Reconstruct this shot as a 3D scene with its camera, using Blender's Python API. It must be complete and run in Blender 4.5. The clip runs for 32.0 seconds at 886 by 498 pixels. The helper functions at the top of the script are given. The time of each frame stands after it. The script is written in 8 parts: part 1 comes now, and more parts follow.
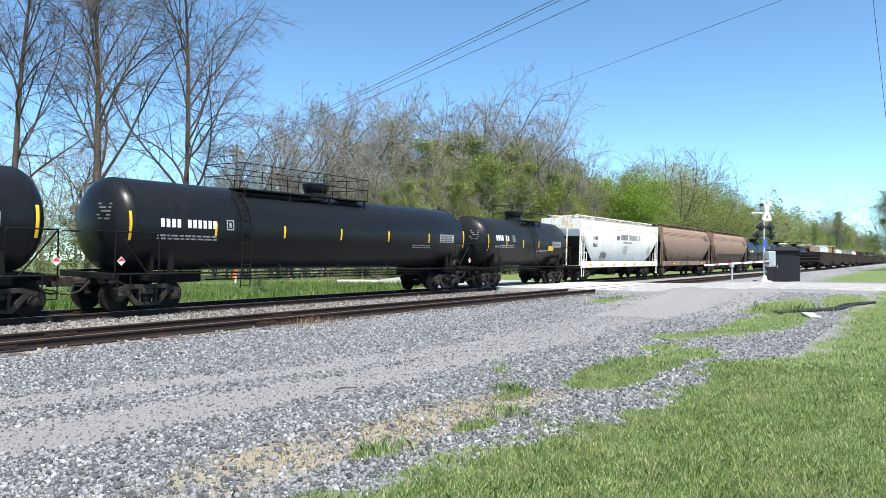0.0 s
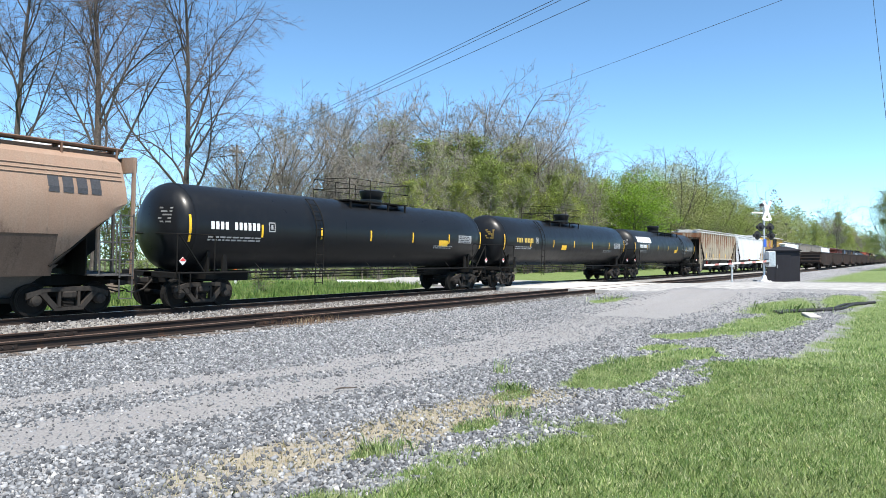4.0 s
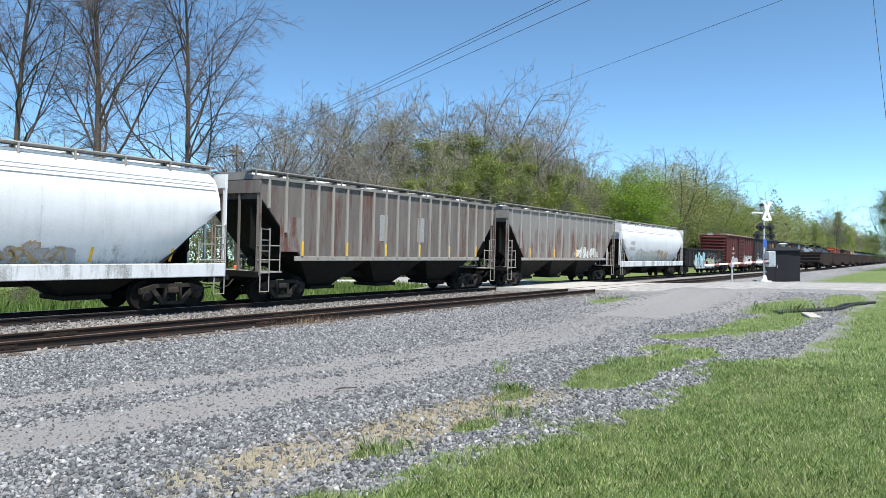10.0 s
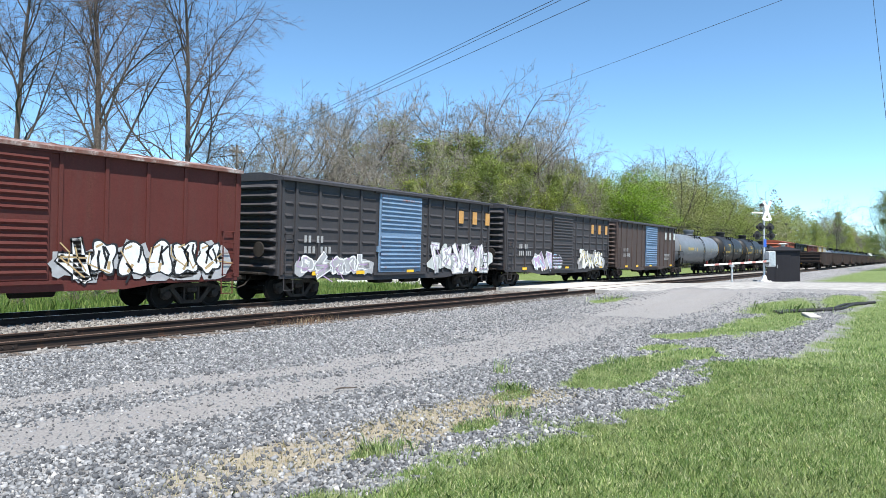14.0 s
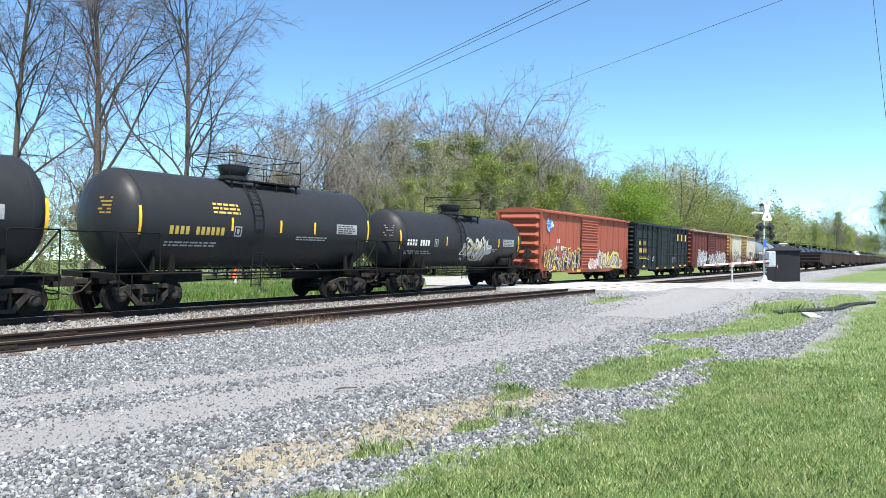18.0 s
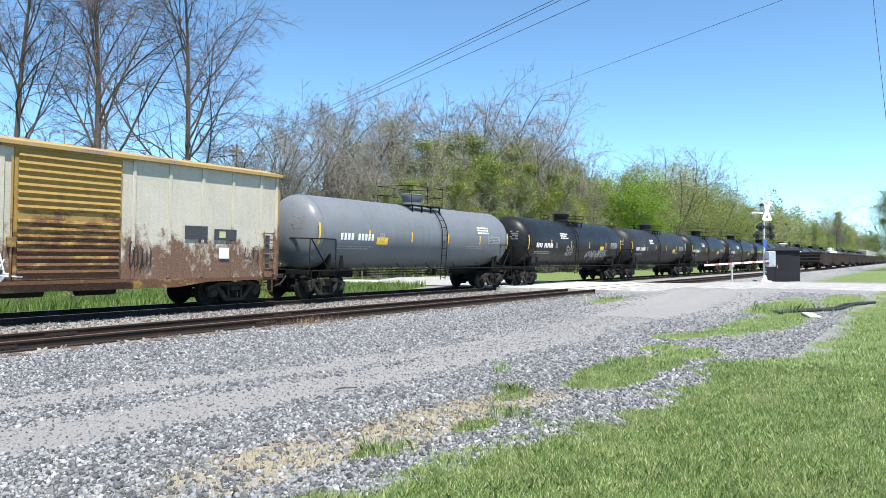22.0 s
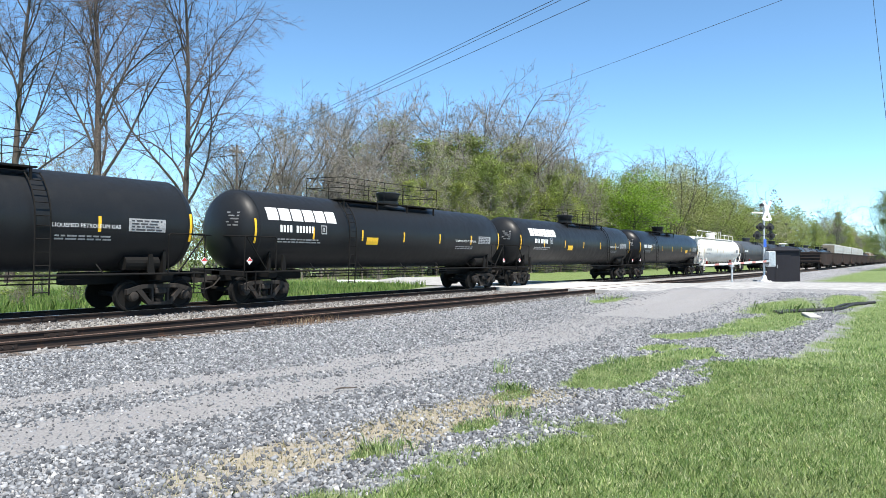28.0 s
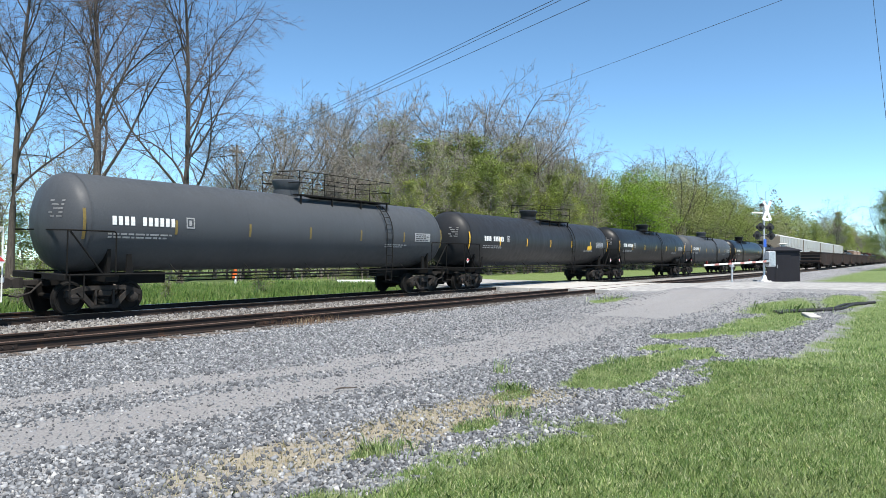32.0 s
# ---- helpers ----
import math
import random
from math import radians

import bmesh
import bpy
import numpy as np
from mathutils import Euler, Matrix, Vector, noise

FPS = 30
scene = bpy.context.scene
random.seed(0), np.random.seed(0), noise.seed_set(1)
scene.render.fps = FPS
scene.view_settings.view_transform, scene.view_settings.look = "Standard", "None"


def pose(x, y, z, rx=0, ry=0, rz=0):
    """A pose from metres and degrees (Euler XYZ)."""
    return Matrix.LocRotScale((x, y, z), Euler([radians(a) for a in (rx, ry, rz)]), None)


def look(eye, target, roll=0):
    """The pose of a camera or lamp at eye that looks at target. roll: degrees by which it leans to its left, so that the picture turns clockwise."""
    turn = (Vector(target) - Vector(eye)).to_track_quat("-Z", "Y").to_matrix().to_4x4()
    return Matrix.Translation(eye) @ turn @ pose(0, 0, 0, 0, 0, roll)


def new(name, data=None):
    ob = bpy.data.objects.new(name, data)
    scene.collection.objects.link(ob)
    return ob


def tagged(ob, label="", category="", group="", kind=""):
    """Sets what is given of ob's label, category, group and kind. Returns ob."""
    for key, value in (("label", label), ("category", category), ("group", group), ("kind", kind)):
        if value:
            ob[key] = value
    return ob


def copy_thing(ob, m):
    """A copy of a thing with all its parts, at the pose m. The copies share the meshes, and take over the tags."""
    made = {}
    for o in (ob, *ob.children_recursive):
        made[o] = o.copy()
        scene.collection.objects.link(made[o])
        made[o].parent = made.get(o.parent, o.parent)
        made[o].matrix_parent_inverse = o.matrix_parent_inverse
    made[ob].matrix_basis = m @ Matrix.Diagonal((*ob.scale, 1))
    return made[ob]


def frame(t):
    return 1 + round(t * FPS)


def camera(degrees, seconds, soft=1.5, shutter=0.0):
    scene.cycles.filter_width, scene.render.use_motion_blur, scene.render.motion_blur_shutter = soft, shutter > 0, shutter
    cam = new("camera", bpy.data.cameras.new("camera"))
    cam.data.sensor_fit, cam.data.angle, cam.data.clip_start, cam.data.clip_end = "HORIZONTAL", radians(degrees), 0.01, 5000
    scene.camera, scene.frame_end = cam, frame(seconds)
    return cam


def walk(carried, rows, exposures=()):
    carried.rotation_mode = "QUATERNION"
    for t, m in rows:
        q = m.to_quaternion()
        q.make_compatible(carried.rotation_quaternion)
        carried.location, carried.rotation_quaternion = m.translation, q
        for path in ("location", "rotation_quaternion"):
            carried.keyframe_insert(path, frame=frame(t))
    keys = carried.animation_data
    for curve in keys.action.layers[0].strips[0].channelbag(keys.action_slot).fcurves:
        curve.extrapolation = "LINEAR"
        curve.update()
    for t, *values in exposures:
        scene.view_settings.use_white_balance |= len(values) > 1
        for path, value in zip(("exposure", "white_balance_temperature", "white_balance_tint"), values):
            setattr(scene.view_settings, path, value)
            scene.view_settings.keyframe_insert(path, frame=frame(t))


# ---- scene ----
# The plan: x runs along the tracks, y away from the camera across them, z up; the rail heads lie at z = RAIL.
RAIL = 0.30
EYE = 1.81
HEADING = 33.88
Y_NEAR, Y_MAIN = 14.69, 20.50
SPEED = 21.8
CANT = 1.8            # the main line leans towards the yard
cam = camera(63.8, 32.0, soft=0.6)
stand = look((0, 0, EYE), (100 * math.cos(radians(HEADING)), 100 * math.sin(radians(HEADING)), EYE + 100 * math.tan(radians(0.864))))
walk(cam, [(0, stand), (32.0, stand)], exposures=[(0.0, 0.86), (1.0, 0.90), (2.0, 0.58), (3.0, 0.74), (6.0, 1.02), (7.5, 0.82), (9.0, 0.56), (10.0, 0.60), (12.0, 0.70), (14.0, 0.86), (16.5, 0.98), (19.0, 1.08), (20.0, 1.06), (21.0, 0.96), (22.0, 0.95), (25.0, 0.95), (28.0, 0.93), (30.0, 0.88), (31.0, 0.64), (32.0, 0.70)])

# ---- light ----
SUN_DIR = Vector((-0.30, -0.40, 0.95)).normalized()
world = bpy.data.worlds.new("world")
scene.world = world
world.use_nodes = True
wn = world.node_tree.nodes
sky = wn.new("ShaderNodeTexSky")
sky.sky_type = "NISHITA"
sky.sun_disc = False
sky.sun_elevation = math.asin(SUN_DIR.z)
sky.sun_rotation = math.atan2(SUN_DIR.x, SUN_DIR.y)
sky.air_density, sky.dust_density, sky.ozone_density = 0.55, 0.0, 4.0
wn["Background"].inputs["Strength"].default_value = 0.15
tint = wn.new("ShaderNodeMixRGB")
tint.blend_type = "MULTIPLY"
tint.inputs[0].default_value, tint.inputs[2].default_value = 1.0, (0.93, 1.10, 1.01, 1)
world.node_tree.links.new(sky.outputs["Color"], tint.inputs[1])
world.node_tree.links.new(tint.outputs["Color"], wn["Background"].inputs["Color"])
sun = new("sun", bpy.data.lights.new("sun", "SUN"))
sun.data.energy, sun.data.angle, sun.data.color = 5.0, radians(0.53), (1.0, 0.95, 0.87)
sun.matrix_world = look(SUN_DIR * 60, (0, 0, 0))


# ---- materials ----
def nodes_of(name):
    m = bpy.data.materials.new(name)
    m.use_nodes = True
    t = m.node_tree
    return m, t, t.nodes["Principled BSDF"]


def node(t, kind, **values):
    n = t.nodes.new(kind)
    for k, v in values.items():
        n.inputs[k].default_value = v
    return n


def coords(t, scale=(1, 1, 1), of="Object", vary=False):
    tc = t.nodes.new("ShaderNodeTexCoord")
    mp = t.nodes.new("ShaderNodeMapping")
    mp.inputs["Scale"].default_value = scale
    t.links.new(tc.outputs[of], mp.inputs["Vector"])
    if vary:
        info = t.nodes.new("ShaderNodeObjectInfo")
        mul = t.nodes.new("ShaderNodeMath")
        mul.operation = "MULTIPLY"
        mul.inputs[1].default_value = 37.0
        t.links.new(info.outputs["Random"], mul.inputs[0])
        t.links.new(mul.outputs[0], mp.inputs["Location"])
    return mp.outputs["Vector"]


def noise_tex(t, vec, scale, detail=5.0, rough=0.6):
    n = t.nodes.new("ShaderNodeTexNoise")
    n.inputs["Scale"].default_value, n.inputs["Detail"].default_value, n.inputs["Roughness"].default_value = scale, detail, rough
    t.links.new(vec, n.inputs["Vector"])
    return n.outputs["Fac"]


def ramp(t, fac, stops):
    r = t.nodes.new("ShaderNodeValToRGB")
    els = r.color_ramp.elements
    while len(els) < len(stops):
        els.new(0.5)
    for e, (p, c) in zip(els, stops):
        e.position, e.color = p, (*(c if isinstance(c, tuple) else (c, c, c)), 1)
    t.links.new(fac, r.inputs["Fac"])
    return r.outputs["Color"]


def mix(t, fac, a, b, how="MIX"):
    n = t.nodes.new("ShaderNodeMixRGB")
    n.blend_type = how
    for sock, v in zip(n.inputs, (fac, a, b)):
        if isinstance(v, bpy.types.NodeSocket):
            t.links.new(v, sock)
        elif isinstance(v, tuple):
            sock.default_value = (*v, 1)
        else:
            sock.default_value = v
    return n.outputs["Color"]


def bump(t, height, bsdf, strength=0.3, distance=0.02):
    b = node(t, "ShaderNodeBump", Strength=strength, Distance=distance)
    t.links.new(height, b.inputs["Height"])
    t.links.new(b.outputs["Normal"], bsdf.inputs["Normal"])


def plain(name, color, rough=0.6, metal=0.0, grain=12.0, spread=0.25):
    m, t, b = nodes_of(name)
    f = noise_tex(t, coords(t), grain)
    lo, hi = tuple(c * (1 - spread) for c in color), tuple(min(1, c * (1 + spread)) for c in color)
    t.links.new(ramp(t, f, [(0.3, lo), (0.7, hi)]), b.inputs["Base Color"])
    b.inputs["Roughness"].default_value, b.inputs["Metallic"].default_value = rough, metal
    return m


def paint(name, color, rough=0.5, dirt=0.3, rust=0.0, dust=(0.16, 0.13, 0.10), rust_color=(0.17, 0.065, 0.028), clump=0.8, wave=0.12, band=None, runs_scale=(1.7, 1.7, 0.3)):
    """Painted steel: large blotches, rain streaks of dirt, rust in clumps and runs, fine grain."""
    m, t, b = nodes_of(name)
    big = noise_tex(t, coords(t, (0.5, 0.5, 0.9), vary=True), 1.0)
    streak = noise_tex(t, coords(t, (2.6, 2.6, 0.22), vary=True), 1.6, 8.0, 0.7)
    fine = noise_tex(t, coords(t), 26.0, 4.0)
    c = mix(t, ramp(t, big, [(0.35, 0.0), (0.7, 0.55)]), color, tuple(x * 0.78 for x in color))
    c = mix(t, ramp(t, streak, [(0.5 - 0.1 * dirt, 0.0), (0.78, dirt)]), c, dust)
    if rust:
        runs = noise_tex(t, coords(t, runs_scale, vary=True), clump, 9.0, 0.72)
        r2 = mix(t, ramp(t, fine, [(0.35, 0.0), (0.65, 1.0)]), rust_color, tuple(x * 1.9 for x in rust_color))
        if band:
            # shifts the threshold of the rust_color clumps between two heights
            sp = t.nodes.new("ShaderNodeSeparateXYZ")
            t.links.new(coords(t), sp.inputs[0])
            lift = t.nodes.new("ShaderNodeMapRange")
            lift.interpolation_type = "SMOOTHSTEP"
            lift.inputs["From Min"].default_value, lift.inputs["From Max"].default_value = band[0], band[1]
            lift.inputs["To Min"].default_value, lift.inputs["To Max"].default_value = band[2], band[3]
            t.links.new(sp.outputs["Z"], lift.inputs["Value"])
            add = t.nodes.new("ShaderNodeMath")
            t.links.new(runs, add.inputs[0])
            t.links.new(lift.outputs[0], add.inputs[1])
            runs = add.outputs[0]
        c = mix(t, ramp(t, runs, [(0.62 - 0.2 * rust, 0.0), (0.72 - 0.16 * rust, 0.9)]), c, r2)
    c = mix(t, 0.12, c, ramp(t, fine, [(0.3, 0.0), (0.7, 1.0)]), "OVERLAY")
    t.links.new(c, b.inputs["Base Color"])
    b.inputs["Specular IOR Level"].default_value = 0.2
    rr = ramp(t, streak, [(0.3, rough * 0.85), (0.75, min(1, rough * 1.35 + 0.05))])
    t.links.new(rr, b.inputs["Roughness"])
    bump(t, mix(t, 0.5, big, fine), b, wave, 0.012)
    return m


M = {}
M["tank_gloss"] = paint("gloss_black_paint", (0.010, 0.011, 0.013), 0.30, 0.10, dust=(0.05, 0.05, 0.05), wave=0.03)
M["tank_black"] = paint("black_tank_paint", (0.014, 0.015, 0.0165), 0.36, 0.10, dust=(0.04, 0.04, 0.04), wave=0.03)
M["tank_matte"] = paint("weathered_black_tank_paint", (0.024, 0.025, 0.0275), 0.42, 0.15, dust=(0.035, 0.034, 0.032), wave=0.03)
M["tank_char"] = paint("charcoal_tank_paint", (0.062, 0.067, 0.074), 0.48, 0.15, dust=(0.06, 0.06, 0.06), wave=0.03)
M["tank_grey"] = paint("light_grey_tank_paint", (0.155, 0.168, 0.186), 0.33, 0.3, dust=(0.07, 0.07, 0.07), wave=0.03)
M["tank_white"] = paint("white_tank_paint", (0.78, 0.76, 0.71), 0.45, 0.35, dust=(0.42, 0.40, 0.35), wave=0.03)
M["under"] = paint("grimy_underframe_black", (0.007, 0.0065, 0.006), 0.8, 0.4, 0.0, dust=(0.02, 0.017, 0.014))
M["truck"] = paint("grimy_cast_steel", (0.024, 0.021, 0.019), 0.8, 0.7, 0.06, dust=(0.075, 0.064, 0.055), rust_color=(0.05, 0.022, 0.013))
M["wheel"] = paint("oily_wheel_steel", (0.008, 0.0075, 0.007), 0.8, 0.4, 0.0, dust=(0.022, 0.019, 0.017))
M["steel_bright"] = plain("worn_tread_steel", (0.35, 0.34, 0.33), 0.35, 1.0)
M["yellow"] = plain("yellow_reflective_sheet", (0.80, 0.47, 0.02), 0.45, spread=0.12)
M["letter"] = plain("white_stencil_paint", (0.72, 0.72, 0.70), 0.6, spread=0.15, grain=20)
M["letter_faint"] = plain("faded_stencil_paint", (0.30, 0.30, 0.30), 0.6, spread=0.3, grain=20)
M["letter_yellow"] = plain("yellow_stencil_paint", (0.50, 0.35, 0.07), 0.6, spread=0.2, grain=20)
M["letter_grey"] = plain("blue_grey_lettering", (0.115, 0.12, 0.13), 0.6, spread=0.3, grain=20)
M["letter_ochre"] = plain("grimy_ochre_reflective_sheet", (0.17, 0.12, 0.03), 0.6, spread=0.3, grain=20)
M["letter_dark"] = plain("dark_stencil_paint", (0.04, 0.04, 0.045), 0.6, spread=0.3, grain=20)
M["red_sheet"] = plain("red_placard", (0.62, 0.05, 0.05), 0.5)
M["rail"] = paint("rusty_rail_web", (0.028, 0.020, 0.017), 0.8, 0.4, 0.25, dust=(0.05, 0.036, 0.028), rust_color=(0.06, 0.028, 0.016))
M["rail_top"] = plain("polished_rail_head", (0.42, 0.40, 0.38), 0.28, 1.0, 3.0)
M["rail_dull"] = paint("dull_rail_head", (0.16, 0.10, 0.075), 0.55, 0.4, 0.3)
M["tie"] = plain("weathered_oak_tie", (0.095, 0.072, 0.056), 0.9, 0, 9, 0.45)
M["concrete"] = plain("weathered_concrete", (0.40, 0.385, 0.36), 0.85, 0, 2.5, 0.16)
M["asphalt"] = plain("pale_worn_asphalt", (0.30, 0.294, 0.282), 0.9, 0, 2.6, 0.34)
M["galv"] = plain("galvanised_steel", (0.50, 0.52, 0.54), 0.5, 0.6, 8, 0.2)
M["white"] = plain("white_enamel", (0.78, 0.78, 0.76), 0.5, 0, 6, 0.08)
M["black"] = plain("flat_black_enamel", (0.015, 0.015, 0.016), 0.6, 0, 8, 0.3)
M["red"] = plain("red_enamel", (0.34, 0.04, 0.035), 0.5, 0, 8, 0.2)
M["red_faded"] = plain("sun_faded_red_enamel", (0.46, 0.20, 0.17), 0.6, 0, 8, 0.2)
M["orange"] = plain("orange_plastic", (0.80, 0.16, 0.03), 0.5, 0, 8, 0.15)
M["lens"] = plain("dark_red_lens", (0.12, 0.01, 0.01), 0.15, 0, 8, 0.1)
M["shed"] = paint("dark_grey_steel_shed", (0.024, 0.024, 0.029), 0.7, 0.3, dust=(0.05, 0.047, 0.045))
M["blue"] = plain("blue_enamel_plate", (0.03, 0.10, 0.45), 0.4)
M["wood_pole"] = plain("grey_timber_pole", (0.16, 0.125, 0.10), 0.9, 0, 6, 0.3)
M["wire"] = plain("dark_wire", (0.03, 0.03, 0.035), 0.6)


# ---- mesh helpers ----
class Geo:
    """Gathers the vertices and faces of one mesh."""

    def __init__(self):
        self.v, self.f, self.smooth = [], [], False

    def add(self, vs, fs):
        n = len(self.v)
        self.v.extend(vs)
        self.f.extend(tuple(i + n for i in f) for f in fs)
        return self

    def box(self, x0, x1, y0, y1, z0, z1, c=0.0):
        if c <= 0:
            vs = [(x, y, z) for x in (x0, x1) for y in (y0, y1) for z in (z0, z1)]
            return self.add(vs, [(0, 1, 3, 2), (4, 6, 7, 5), (0, 4, 5, 1), (2, 3, 7, 6), (0, 2, 6, 4), (1, 5, 7, 3)])
        ring = lambda x, d: [(x, y0 + d + c, z0 + d), (x, y1 - d - c, z0 + d), (x, y1 - d, z0 + d + c), (x, y1 - d, z1 - d - c),
                             (x, y1 - d - c, z1 - d), (x, y0 + d + c, z1 - d), (x, y0 + d, z1 - d - c), (x, y0 + d, z0 + d + c)]
        return self.loft([ring(x0, c * 0.7), ring(x0 + c, 0), ring(x1 - c, 0), ring(x1, c * 0.7)])

    def loft(self, rings, close=False, caps=True):
        k = len(rings[0])
        vs = [p for r in rings for p in r]
        fs = []
        m = len(rings)
        for i in range(m if close else m - 1):
            a, b = i * k, ((i + 1) % m) * k
            fs += [(a + j, a + (j + 1) % k, b + (j + 1) % k, b + j) for j in range(k)]
        if caps and not close:
            fs += [tuple(reversed(range(k))), tuple((m - 1) * k + j for j in range(k))]
        return self.add(vs, fs)

    def prism(self, poly, y0, y1):
        """A side outline of (x, z) points pushed from y0 to y1."""
        return self.loft([[(x, y0, z) for x, z in poly], [(x, y1, z) for x, z in poly]])

    def extrude(self, poly, x0, x1):
        """A cross section of (y, z) points pushed from x0 to x1."""
        return self.loft([[(x0, y, z) for y, z in poly], [(x1, y, z) for y, z in poly]])

    def tube(self, pts, r, seg=6, ends=True):
        pts = [Vector(p) for p in pts]
        rs = r if isinstance(r, (list, tuple)) else [r] * len(pts)
        rings = []
        for i, p in enumerate(pts):
            d = (pts[min(i + 1, len(pts) - 1)] - pts[max(i - 1, 0)]).normalized()
            a = d.orthogonal().normalized() if abs(d.z) > 0.999 else d.cross(Vector((0, 0, 1))).normalized()
            b = d.cross(a)
            rings.append([tuple(p + (a * math.cos(q) + b * math.sin(q)) * rs[i]) for q in (2 * math.pi * j / seg for j in range(seg))])
        return self.loft(rings, caps=ends)

    def lathe_y(self, cx, cz, prof, seg=20):
        """Rings of (y, radius) about an axis along y."""
        return self.loft([[(cx + r * math.cos(a), y, cz + r * math.sin(a)) for a in (2 * math.pi * j / seg for j in range(seg))] for y, r in prof])

    def mesh(self, name):
        me = bpy.data.meshes.new(name)
        me.from_pydata(self.v, [], self.f)
        if self.smooth:
            me.polygons.foreach_set("use_smooth", [True] * len(me.polygons))
        me.update()
        return me


CACHE = {}


def shared(key, make):
    """One mesh for all alike parts."""
    if key not in CACHE:
        CACHE[key] = make().mesh(key if isinstance(key, str) else key[0])
    return CACHE[key]


def part(name, geo, material, parent, label="", bevel=0.0, at=None):
    me = geo if isinstance(geo, bpy.types.Mesh) else geo.mesh(name)
    if not me.materials:
        me.materials.append(material)
    ob = new(name, me)
    ob.parent = parent
    if at is not None:
        ob.matrix_basis = at
    if label:
        ob["label"] = label
    if name in ("reporting_mark", "small_print", "stencil_block", "head_print", "graffiti", "scrawl", "company_mark", "stencilled_words"):
        tagged(ob, label, kind="stuff")
    if bevel:
        mod = ob.modifiers.new("bevel", "BEVEL")
        mod.width, mod.segments, mod.limit_method = bevel, 2, "ANGLE"
    return ob


def smooth_by_angle(ob, degrees=35):
    ob.data.polygons.foreach_set("use_smooth", [True] * len(ob.data.polygons))
    ob.data.set_sharp_from_angle(angle=radians(degrees))
    return ob


def thing(name, label, category, m=None, group="", kind=""):
    ob = tagged(new(name), label, category, group, kind)
    ob.empty_display_size = 0.3
    if m is not None:
        ob.matrix_basis = m
    return ob


def lattice(x, y, seed=0):
    """Smooth value noise from 0 to 1 over arrays."""
    xi, yi = np.floor(x).astype(np.int64), np.floor(y).astype(np.int64)
    fx, fy = x - xi, y - yi
    fx, fy = fx * fx * (3 - 2 * fx), fy * fy * (3 - 2 * fy)

    def h(a, b):
        n = (a * 374761393 + b * 668265263 + seed * 1442695041) & 0x7FFFFFFF
        n = ((n ^ (n >> 13)) * 1274126177) & 0x7FFFFFFF
        return ((n ^ (n >> 16)) & 0xFFFF) / 65535.0
    return (h(xi, yi) * (1 - fx) + h(xi + 1, yi) * fx) * (1 - fy) + (h(xi, yi + 1) * (1 - fx) + h(xi + 1, yi + 1) * fx) * fy


def rough_noise(x, y, scale, seed=0):
    return (lattice(x * scale, y * scale, seed) + 0.5 * lattice(x * scale * 2.3, y * scale * 2.3, seed + 7) + 0.25 * lattice(x * scale * 5.1, y * scale * 5.1, seed + 19)) / 1.75


def step(a, b, x):
    u = np.clip((x - a) / (b - a), 0, 1)
    return u * u * (3 - 2 * u)


# ---- ground ----
def lawn_edge(x):
    return np.interp(x, [-30, 0, 4.1, 4.7, 5.1, 5.7, 6.3, 7.0, 7.6, 8.3, 8.9, 9.9, 10.9, 11.8, 12.6, 13.4, 14.4, 16.0, 18.2, 26.8, 33, 60],
                     [4.6, 4.1, 3.85, 3.75, 3.6, 3.5, 3.6, 3.42, 3.22, 3.05, 2.93, 2.95, 3.0, 3.15, 3.3, 2.9, 2.15, 1.75, 1.8, 2.0, 1.6, 1.2])


def blob(x, y, cx, cy, rx, ry, turn=0.0):
    c, s = math.cos(turn), math.sin(turn)
    u, v = (x - cx) * c + (y - cy) * s, -(x - cx) * s + (y - cy) * c
    return 1 - np.sqrt((u / rx) ** 2 + (v / ry) ** 2)


